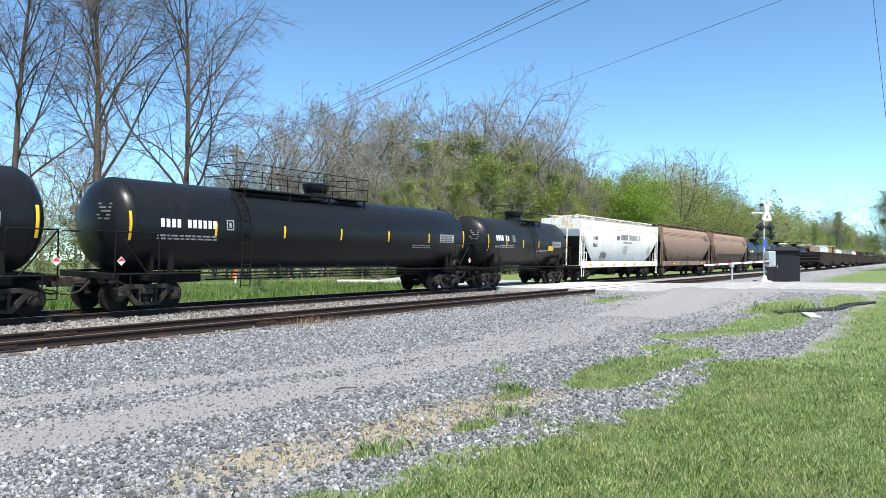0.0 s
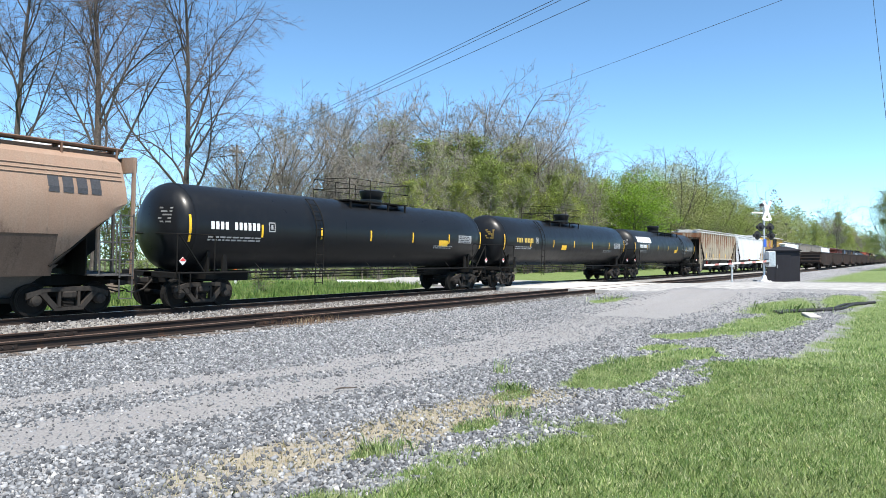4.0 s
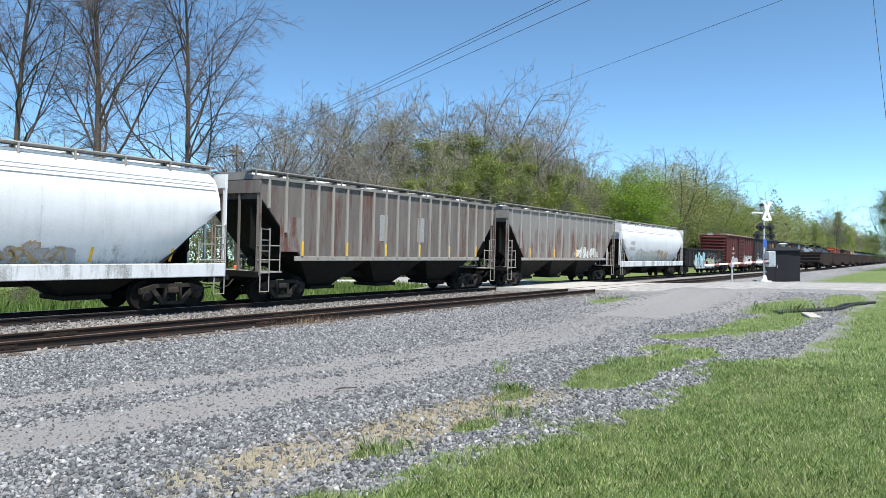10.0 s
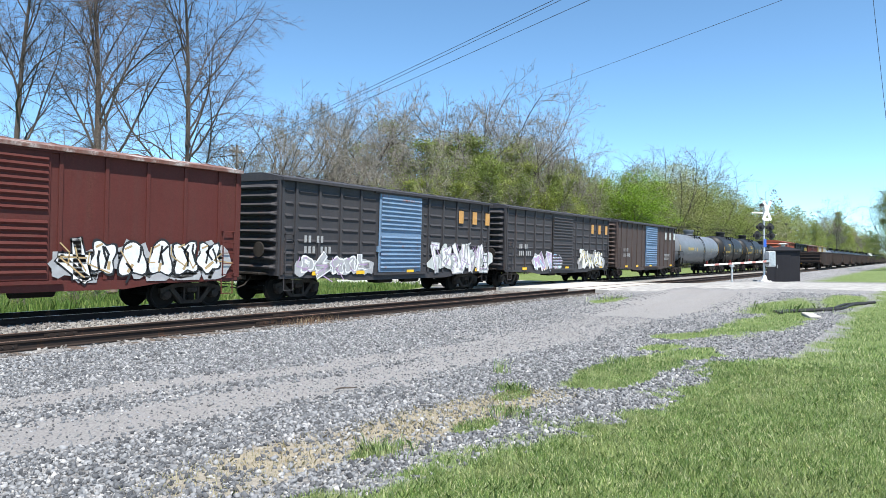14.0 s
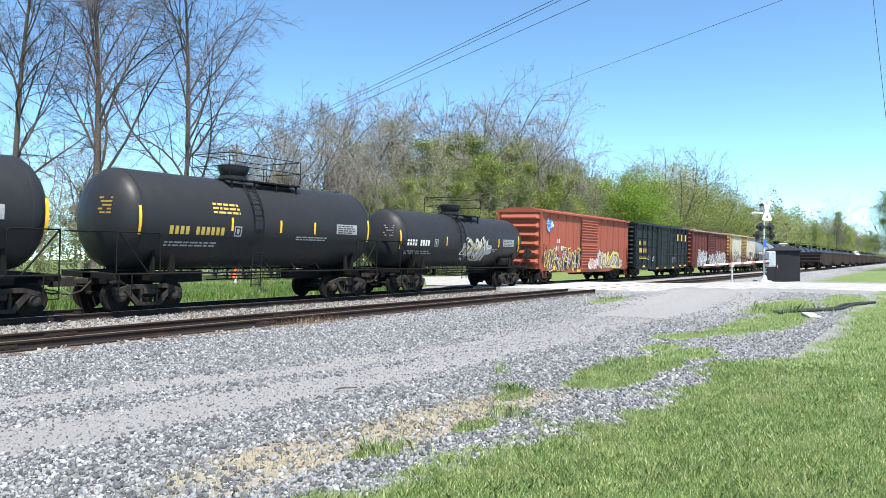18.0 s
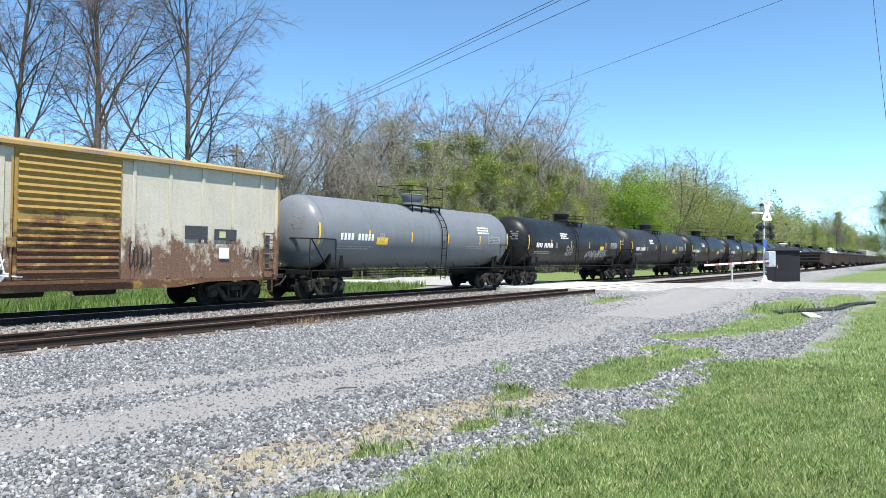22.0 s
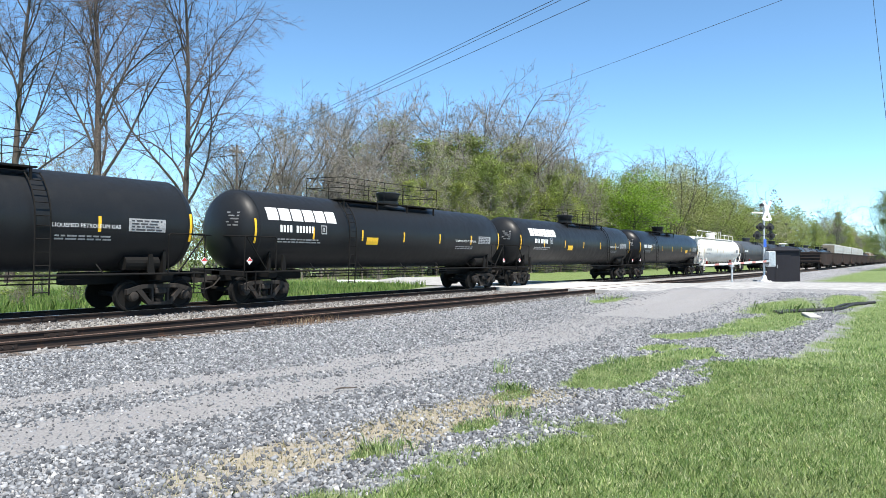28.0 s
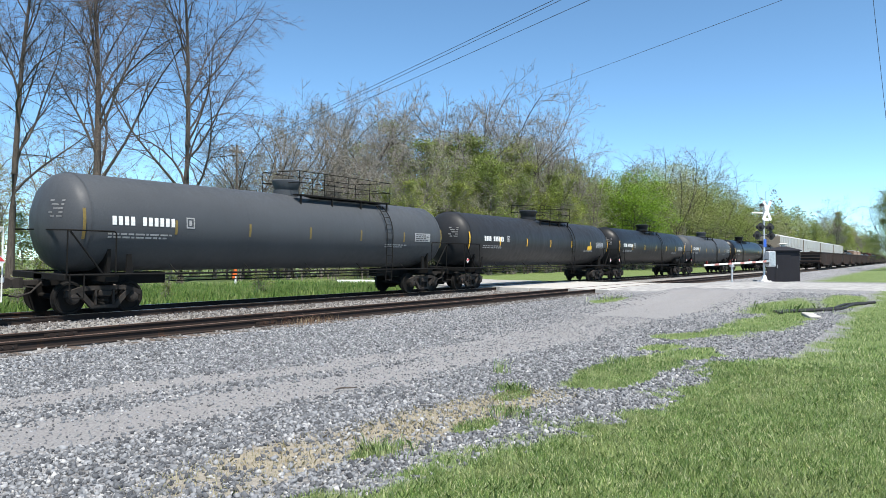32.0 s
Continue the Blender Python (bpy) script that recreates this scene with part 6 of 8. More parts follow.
        if k == 18:
            graffiti(c, -6.4, -2.4, 0.95, 1.75, -1.595, "grey", "white", "lilac", sd + 3, 5)
            graffiti(c, 2.0, 7.2, 1.0, 2.3, -1.595, "white", "grey", "lilac", sd + 4, 6)
        elif k == 19:
            graffiti(c, -4.4, -0.4, 0.98, 1.95, -1.595, "lilac", "white", "sky", sd + 3, 5)
            graffiti(c, 2.2, 6.6, 0.98, 2.2, -1.595, "white", "black", "yellow", sd + 4, 5)
        else:
            tiny(c, 4.2, 2.0, 1.5, 5, "letter_faint", -1.59, sd + 3)
    common = dict(dome=0.4, platform=(-1.0, 1.5), ladder_x=0.95, strips=6, rng_seed=60)
    put(21, tank_car(span(21)[0], 1.47, 2.62, M["tank_grey"], label="light grey tank car with yellow marks and a black platform", letters="xxxx xxxxxx", letter_mat="letter_yellow", letter_x=-4.9, letter_z=2.5, letter_h=0.32, **common))
    for k, sd in ((22, 61), (23, 62)):
        put(k, tank_car(span(k)[0], 1.54, 2.78, M["tank_matte"], label="short weathered black tank car with yellow marks", dome=-0.6, platform=(-1.6, 1.7), ladder_x=-0.8, letters="xxxx xxxxxx", letter_mat="letter_yellow", letter_x=-4.2, letter_z=2.35, letter_h=0.30, strips=(-5.2, -1.85, 0.3, 2.0, 5.1), print_x=-2.6, rng_seed=sd))
    c = put(24, tank_car(span(24)[0], 1.34, 2.50, M["tank_matte"], label="short grey-black tank car with cream graffiti", dome=0.0, platform=(-0.9, 1.4), ladder_x=-0.88, letters="xxxx xxxx", letter_x=-5.4, letter_w=1.8, letter_z=2.2, letter_h=0.32, strips=(-5.9, -2.2, 2.9, 5.2), rng_seed=63))
    graffiti(c, -0.5, 1.85, 1.5, 2.75, lambda z: -math.sqrt(max(0.05, 1.352 ** 2 - (z - 2.50) ** 2)), "cream", "black", "white", 64, 3)
    c = put(25, boxcar(span(25)[0], 4.52, M["box_orange"], "orange-red boxcar with black and yellow graffiti", 6, door_x=-0.2, door_w=2.9, smooth_side=True, posts=list(np.linspace(-6.4, 6.8, 12)), end_mat=M["box_orange"]))
    marks(c, -5.3, 2.62, "xx", 0.25, "letter", -1.53, 65)
    marks(c, -5.5, 2.15, "xx xx", 0.28, "letter", -1.56, 66)
    graffiti(c, -7.2, -1.8, 0.92, 2.25, -1.570, "black", "yellow", "lilac", 67, 8)
    graffiti(c, 1.5, 6.0, 0.95, 2.2, -1.570, "yellow", "black", "lilac", 68, 6)
    graffiti(c, -0.4, 1.1, 0.98, 1.7, -1.63, "lilac", "orange", "white", 69, 2)
    graffiti(c, -6.9, -6.3, 3.2, 4.1, -1.570, "blue", "blue", "sky", 70, 1)
    for x in (-5.9, -1.9, 4.8):
        part("reflector", Geo().box(x - 0.3, x + 0.3, -1.575, -1.56, 0.76 if x > -4 and x < 3 else 0.95, 0.98 if x > -4 and x < 3 else 1.18), M["yellow"], c)
    c = put(26, boxcar(span(26)[0], 4.48, M["box_green"], "blackish-green boxcar with yellow marks", 9, door_x=-0.2, door_w=3.4, door_style="plug", stripes=5, posts=list(np.linspace(-5.9, 6.7, 11))))
    marks(c, -6.95, 2.75, "xx  xx", 0.34, "letter_yellow", -1.59, 71)
    marks(c, -6.95, 2.15, "xxx xxx", 0.34, "letter_yellow", -1.59, 72)
    part("company_mark", bars(lettering(3.75, 3.30, "x x x", 0.62, 0.3, 73, 0.85), flat(-1.59)), M["letter_yellow"], c, "yellow company lettering")
    tiny(c, -6.8, 1.75, 1.9, 2, "letter_yellow", -1.59, 74)
    scrawl(c, -4.8, -4.1, 1.5, 1.9, -1.595, "pale", 75, 3, 0.016)
    scrawl(c, -3.5, -3.0, 1.45, 1.9, -1.595, "pale", 76, 3, 0.016)
    scrawl(c, 2.4, 3.3, 1.15, 1.9, -1.595, "grey", 79, 4, 0.016)
    for x in (-5.6, -2.0, 0.3, 2.7, 5.0, 6.6):
        part("reflector", Geo().box(x - 0.28, x + 0.28, -1.60, -1.56, 0.80 if abs(x) < 3.5 else 0.95, 0.92 if abs(x) < 3.5 else 1.08), M["yellow"], c)
    c = put(27, boxcar(span(27)[0], 4.50, M["box_maroon"], "maroon-red boxcar with large white graffiti", 8, roof_mat=M["roof_worn"], door_x=-0.17, door_w=3.1, smooth_side=True, posts=list(np.linspace(-6.4, 6.8, 12))))
    graffiti(c, -5.7, -1.8, 0.92, 2.5, -1.572, "black", "white", "white", 77, 6)
    graffiti(c, -1.3, 0.9, 1.0, 2.3, -1.645, "black", "white", "grey", 98, 3)
    graffiti(c, 1.5, 6.8, 0.92, 2.45, -1.572, "black", "white", "white", 78, 7)
    part("reflector", Geo().box(5.6, 6.3, -1.60, -1.56, 0.98, 1.14), M["yellow"], c)
    c = put(28, boxcar(span(28)[0], 4.55, M["box_cream"], "cream-white boxcar with rusty ochre ends and door", 8, door_x=0.2, door_w=2.9, door_mat=M["box_ochre"], smooth_side=True, posts=list(np.linspace(-6.3, 6.8, 12)), roof_mat=M["roof_worn_ochre"], sill_mat=M["box_ochre"], end_mat=M["box_ochre"], trim=M["box_ochre"]))
    part("corner_panel", bars([(-span(28)[0] / 2 + 0.97, -span(28)[0] / 2 + 1.75, 0.98, 4.4)], flat(-1.566)), M["box_ochre"], c, "ochre corner panel")
    for x, z in ((-5.6, 2.45), (-4.5, 2.45), (-5.6, 2.0), (-4.5, 2.0)):
        part("mark_plate", bars([(x, x + 0.62, z, z + 0.36)], flat(-1.568)), M["letter_dark"], c)
        part("reporting_mark", bars(lettering(x + 0.06, z + 0.05, "xx", 0.26, seed=int(z * 10 + x)), flat(-1.573)), M["letter"], c)
    for x0, x1, z0, z1, mt in ((3.75, 4.6, 2.2, 2.62, "letter_dark"), (4.85, 5.75, 2.2, 2.55, "letter_dark"), (5.05, 5.45, 1.6, 1.95, "letter"), (7.0, 7.2, 1.4, 2.4, "letter_dark")):
        part("notice_plate", bars([(x0, x1, z0, z1)], flat(-1.57)), M[mt], c)
    part("notice_plate", bars([(5.05, 5.3, 2.27, 2.48)], flat(-1.576)), SPRAY["green"], c, "small green notice")
    scrawl(c, 1.9, 2.6, 1.3, 2.1, -1.572, "black", 97, 5, 0.018)
    scrawl(c, 6.1, 6.7, 1.5, 2.1, -1.572, "black", 99, 3, 0.018)
    graffiti(c, -3.9, -1.4, 0.98, 1.75, -1.570, "pale", "black", "white", 80, 5)
    part("reflector", Geo().box(-5.9, -5.3, -1.60, -1.56, 0.92, 1.10), M["yellow"], c)
    put(29, tank_car(span(29)[0], 1.48, 2.62, M["tank_grey"], label="pale grey tank car with white marks", letters="xxxx xxxxx", letter_x=-6.25, letter_z=2.35, letter_h=0.32, yellow_panel=-4.0, print_x=4.2, **dict(common, rng_seed=81)))
    for k, sd in ((30, 82), (31, 83), (32, 84), (33, 85)):
        c = put(k, tank_car(span(k)[0], 1.48, 2.62, M["tank_black" if k != 31 else "tank_matte"], label="black tank car with white marks and yellow strips", dome=-0.1, platform=(-1.2, 1.3), ladder_x=-0.87, letters="xxxx xxxxxx", letter_x=-6.65, letter_w=2.3, letter_z=2.30, letter_h=0.32, strips=6, yellow_panel=3.4, print_x=-3.2, rail_h=0.42 if k < 32 else 0.86, rng_seed=sd))
        if k == 30:
            scrawl(c, -2.4, -1.2, 1.75, 2.5, lambda z: -math.sqrt(max(0.05, 1.496 ** 2 - (z - 2.62) ** 2)), "grey", 86)
            graffiti(c, 1.4, 4.8, 1.75, 2.2, lambda z: -math.sqrt(max(0.05, 1.496 ** 2 - (z - 2.62) ** 2)), "grey", "black", "grey", 87, 6)
    pressure(34, "tank_gloss", "glossy black pressure tank car with yellow marks", 88, letter_mat="letter_yellow", yellow_panel=3.0, dome=0.4, platform=(-1.8, 1.8), ladder_x=1.5)
    for k, sd in ((35, 89), (36, 90), (37, 91)):
        pressure(k, "tank_black", "black pressure tank car with a white block company mark", sd, logo=0.44, dome=0.5 if k == 36 else -0.1, platform=(-3.7, 3.0) if k == 36 else (-1.9, 4.4), ladder_x=-3.6 if k == 36 else 4.3, letter_x=-7.4, letter_w=1.75, yellow_panel=-2.6)
    pressure(38, "tank_gloss", black + " and a yellow panel", 92, yellow_panel=4.3)
    pressure(39, "tank_white", "white pressure tank car with white railings", 93, trim="tank_white", letter_mat="letter_faint", dome=-0.3, platform=None, ladder_x=None, letter_x=-7.7, strip_mat="letter_yellow", strips=7)
    top_handrail(TRAIN[-1][0])
    pressure(40, "tank_char", "charcoal grey pressure tank car with white marks", 94, dome=0.0, platform=(-0.3, 5.2), ladder_x=4.6, letter_x=-7.95, strip_mat="letter_ochre", placard=False)
    pressure(41, "tank_matte", "dark grey pressure tank car with white marks", 95, dome=-0.4, platform=(-0.8, 3.6), ladder_x=3.2, yellow_panel=5.8)
    pressure(42, "tank_black", "black pressure tank car with white marks", 96, dome=0.4, platform=(-1.8, 1.8), ladder_x=1.4)
    pressure(43, "tank_char", "charcoal grey pressure tank car", 97, dome=0.4, platform=(-1.8, 1.8), ladder_x=1.4)
    # the cars that follow, seen only far down the line
    follow = []
    x = COUPLED[-1] * SPEED - ABEAM
    far_tank = TRAIN[1][0]
    far_hop = TRAIN[4][0]
    far_box = TRAIN[17][0]
    pale = curved_hopper(18.3, M["hop_brown"], "tan covered hopper with a pale roof", rail_mat=M["post_pale"], roof_mat=M["hop_clean"], strip=False, seams=2, z_top=4.6)
    first = True
    rack = autorack(28.3)
    fresh = True
    for what in "tsaaaagthptgtbttgbhhtt":
        if what == "a":
            TRAIN.append((rack if fresh else copy_thing(rack, Matrix.Identity(4)), x + 14.15))
            fresh = False
            x += 28.3
            continue
        if what == "p" and first:
            c, L, first = pale, 18.3, False
        else:
            src, L = {"t": (far_tank, 20.58), "s": (TRAIN[2][0], 12.6), "p": (pale, 18.3), "h": (pale, 18.3), "b": (far_box, 17.38), "g": (TRAIN[16][0], 17.38)}[what]
            c = copy_thing(src, Matrix.Identity(4))
        TRAIN.append((c, x + L / 2))
        x += L


consist()


# ---- parked gondolas on the siding ----
def parked():
    c = gondola(19.0, M["gon_brown"], "rusty dark brown gondola parked on the siding", z_top=2.70, posts=13, group="parked gondolas", end_mat=M["gon_brown"])
    g = Geo()
    rng = random.Random(5)
    cols = 26
    rows = [[(x, y, 2.05 + (0.75 * (1 - (y / 1.5) ** 2) + rng.uniform(-0.16, 0.16)) * (0.75 + 0.35 * math.sin(x * 0.9))) for y in (-1.38, -0.9, -0.3, 0.3, 0.9, 1.38)] for x in np.linspace(-8.6, 8.6, cols)]
    g.add([p for r in rows for p in r], [(i * 6 + j, (i + 1) * 6 + j, (i + 1) * 6 + j + 1, i * 6 + j + 1) for i in range(cols - 1) for j in range(5)])
    part("scrap_load", g, M["truck"], c, "heaped dark scrap load")
    x = 126.5
    for i in range(14):
        m = Matrix.Translation((x + 9.5, Y_NEAR, RAIL))
        if i == 0:
            c.matrix_basis = m
        else:
            copy_thing(c, m)
        x += 19.0


parked()


# ---- plants ----
def bark(name, a, b):
    m, t, bs = nodes_of(name)
    f = noise_tex(t, coords(t, (3, 3, 0.6)), 3.0, 8, 0.7)
    t.links.new(ramp(t, f, [(0.3, a), (0.7, b)]), bs.inputs["Base Color"])
    bs.inputs["Roughness"].default_value = 0.9
    bump(t, f, bs, 0.6, 0.03)
    return m


def leaf_mat(name, a, b):
    m, t, bs = nodes_of(name)
    g = t.nodes.new("ShaderNodeNewGeometry")
    c = ramp(t, g.outputs["Random Per Island"], [(0.0, a), (0.6, b), (1.0, tuple(min(1, x * 1.5) for x in b))])
    t.links.new(c, bs.inputs["Base Color"])
    bs.inputs["Roughness"].default_value = 0.7
    tr = t.nodes.new("ShaderNodeBsdfTranslucent")
    t.links.new(c, tr.inputs["Color"])
    ms = t.nodes.new("ShaderNodeMixShader")
    ms.inputs["Fac"].default_value = 0.42
    t.links.new(bs.outputs["BSDF"], ms.inputs[1])
    t.links.new(tr.outputs["BSDF"], ms.inputs[2])
    t.links.new(ms.outputs["Shader"], t.nodes["Material Output"].inputs["Surface"])
    return m


M["bark"] = bark("dark_grey_brown_bark", (0.030, 0.023, 0.019), (0.105, 0.086, 0.072))
M["bark_pale"] = bark("pale_grey_bark", (0.09, 0.078, 0.068), (0.25, 0.22, 0.19))
M["twig"] = bark("beige_grey_twigs", (0.155, 0.143, 0.124), (0.30, 0.28, 0.245))
M["twig_dark"] = bark("dark_brown_twigs", (0.055, 0.043, 0.038), (0.155, 0.128, 0.118))
M["leaf_olive"] = leaf_mat("olive_spring_leaf", (0.085, 0.120, 0.026), (0.205, 0.255, 0.066))
M["leaf_bright"] = leaf_mat("bright_spring_leaf", (0.085, 0.160, 0.014), (0.205, 0.325, 0.035))
M["leaf_yellow"] = leaf_mat("yellow_green_leaf", (0.135, 0.175, 0.032), (0.30, 0.35, 0.080))
M["leaf_pale"] = leaf_mat("pale_opening_leaf", (0.15, 0.165, 0.062), (0.30, 0.315, 0.13))


def tree_form(seed, height, stems=1, leaders=0, split=0.4, limbs=14, clear=0.2, spread=0.30, pitch=(28, 55), top_pitch=22, kids=9, twigs=7, slivers=4, least=0.02, thin=0.008, reach=0.6,
              girth=0.0105, clumps=0, per=24, puff=0.45, leaf=0.11, leaf_from=0.1, leaf_to=1.0, lift=0.55, low_droop=0.0, dome=None):
    """Trunk, limbs, twigs and leaves of a tree at the origin: a trunk that runs through, or one that splits into leaders."""
    rng = random.Random(seed)
    trunk, crown, fine, leafage = Geo(), Geo(), Geo(), Geo()
    tips = []
    g3 = lambda s: Vector((rng.gauss(0, s), rng.gauss(0, s), rng.gauss(0, s)))

    def bent(p, d, length, n, curl, up):
        """Points of a limb that curves one way and then another while it turns upward."""
        pts = [p.copy()]
        bend = g3(curl)
        for i in range(n):
            bend = bend * 0.72 + g3(curl * 0.62)
            d = (d + bend + Vector((0, 0, up / n))).normalized()
            p = p + d * (length / n)
            pts.append(p.copy())
        return pts

    def place(pts, u):
        n = len(pts) - 1
        i = min(n - 1, int(u * n))
        return pts[i].lerp(pts[i + 1], u * n - i), (pts[i + 1] - pts[i]).normalized()

    def off_axis(axis, degrees):
        side = (Matrix.Rotation(rng.uniform(0, 2 * math.pi), 3, axis) @ axis.orthogonal()).normalized()
        a = radians(degrees)
        return (axis * math.cos(a) + side * math.sin(a)).normalized()

    def taper(r, n, end):
        return [max(least * 0.6, r * (1 - (1 - end) * i / n)) for i in range(n + 1)]

    def twig(p, d, length):
        pts = bent(p, d, length, 2, 0.2, 0.08)
        fine.tube(pts, [least * 0.62, least * 0.5, thin * 0.8], 3, ends=False)
        tips.append((pts[1], d))
        tips.append((pts[2], d))
        for _ in range(slivers):
            q, ax = place(pts, rng.uniform(0.15, 1.0))
            v = off_axis(ax, rng.uniform(14, 70)) * reach * rng.uniform(0.3, 1.15)
            w = v.orthogonal().normalized() * thin
            m = q + v * 0.5 + g3(reach * 0.06)
            fine.add([tuple(q - w), tuple(q + w), tuple(m + w * 0.8), tuple(m - w * 0.8), tuple(q + v)], [(0, 1, 2, 3), (3, 2, 4)])

    def branch(p, d, length, r, level):
        n = 7 if level == 1 else 4
        pts = bent(p, d, length, n, 0.15 if level == 1 else 0.20, lift if level == 1 else lift * 0.25)
        rad = taper(r, n, 0.22)
        crown.tube(pts, rad, 5 if level == 1 else 3, ends=False)
        count = kids if level == 1 else twigs
        for k in range(count):
            u = 0.18 + 0.82 * (k + rng.random()) / count
            q, ax = place(pts, u)
            v = off_axis(ax, rng.uniform(28, 66))
            ln = length * (0.58 - 0.32 * u) * rng.uniform(0.7, 1.25)
            if level == 1:
                branch(q, v, ln, max(least, r * (1 - 0.7 * u) * 0.55), 2)
            else:
                twig(q, v, max(0.5, ln))

    for s in range(stems):
        a = 6.28 * s / stems + rng.uniform(-0.5, 0.5)
        o = 0.12 if stems > 1 else 0.015
        h = height * rng.uniform(0.9, 1.0) if s else height
        r = h * girth * rng.uniform(0.85, 1.1) + 0.03
        base = Vector((math.cos(a), math.sin(a), 0)) * (0.25 * (stems > 1)) + Vector((0, 0, -0.25))
        run = h * (split if leaders else 0.93)
        pts = bent(base, Vector((math.cos(a) * o, math.sin(a) * o, 1)).normalized(), run, 10, 0.028, 0.25)
        rad = [r * (1.35 if i == 0 else 1.0) * (1 - (0.42 if leaders else 0.86) * i / 10) for i in range(11)]
        trunk.tube(pts, rad, 8, ends=False)
        for k in range(leaders):
            q, ax = place(pts, 1 - 0.42 * (k / max(1, leaders - 1)) ** 1.5 if k else 1.0)
            v = off_axis(Vector((0, 0, 1)), rng.uniform(10, 32))
            branch(q, v, (h - q.z) * rng.uniform(0.82, 1.06), r * rng.uniform(0.42, 0.58), 1)
        for k in range(limbs):
            u = clear + (1 - clear) * (k + rng.random()) / limbs
            q, ax = place(pts, u)
            deg = pitch[1] + (top_pitch - pitch[1]) * u + rng.uniform(-1, 1) * (pitch[1] - pitch[0]) * 0.5
            v = off_axis(Vector((0, 0, 1)), deg + low_droop * max(0.0, 0.5 - u))
            branch(q, v, h * spread * (1.25 - 0.85 * u) * rng.uniform(0.7, 1.2), r * (1 - 0.8 * u) * 0.46, 1)
    # bring the crown to its full height
    k = height / sorted(v[2] for v in fine.v)[int(len(fine.v) * 0.995)]
    for g in (trunk, crown, fine):
        g.v = [(x * k, y * k, z * k) for x, y, z in g.v]
    spots = [p * k for p, _ in tips if height * leaf_from < p.z * k < height * leaf_to]
    if dome:
        # a rounded crown: leaf gathers in an uneven shell
        rx, rz, zc = dome
        spots = []
        for _ in range(clumps):
            d = g3(1).normalized()
            q = rng.random() ** 0.33 * (0.86 + 0.20 * math.sin(3.1 * d.x + 2 * d.z + seed) * math.cos(2.7 * d.y + seed))
            spots.append(Vector((d.x * rx * q, d.y * rx * q, zc + d.z * rz * q)) * height)
        spots = [p for p in spots if p.z > 0.6]
    for _ in range(clumps if spots else 0):
        c = rng.choice(spots)
        wide = puff * rng.uniform(0.6, 1.4)
        for _ in range(rng.randrange(per // 2, per + per // 2)):
            q = c + Vector((rng.gauss(0, wide), rng.gauss(0, wide), rng.gauss(0, wide * 0.6)))
            s = leaf * rng.uniform(0.6, 1.4)
            u = Vector((rng.gauss(0, 1), rng.gauss(0, 1), rng.gauss(0, 0.45))).normalized()
            v = u.cross(Vector((rng.gauss(0, 0.5), rng.gauss(0, 0.5), 1))).normalized()
            leafage.add([tuple(q - u * s), tuple(q + v * s * 0.62), tuple(q + u * s), tuple(q - v * s * 0.62)], [(0, 1, 2, 3)])
    return trunk, crown, fine, leafage


def make_tree(form, name, label, bark_mat, twig_mat, leaf_material, group=""):
    trunk, crown, fine, leafage = form
    tr = thing(name, label, "tree", group=group)
    smooth_by_angle(part("trunk", trunk, bark_mat, tr), 60)
    thick = len(crown.f)
    crown.add(fine.v, fine.f)
    me = crown.mesh("crown")
    me.materials.append(bark_mat)
    me.materials.append(twig_mat)
    me.polygons.foreach_set("material_index", [0] * thick + [1] * (len(me.polygons) - thick))
    part("crown", me, bark_mat, tr)
    if leafage.v:
        part("foliage", leafage, leaf_material, tr)
    return tr


def on_land(x, y):
    return Matrix.Translation((x, y, land1(x, y)))


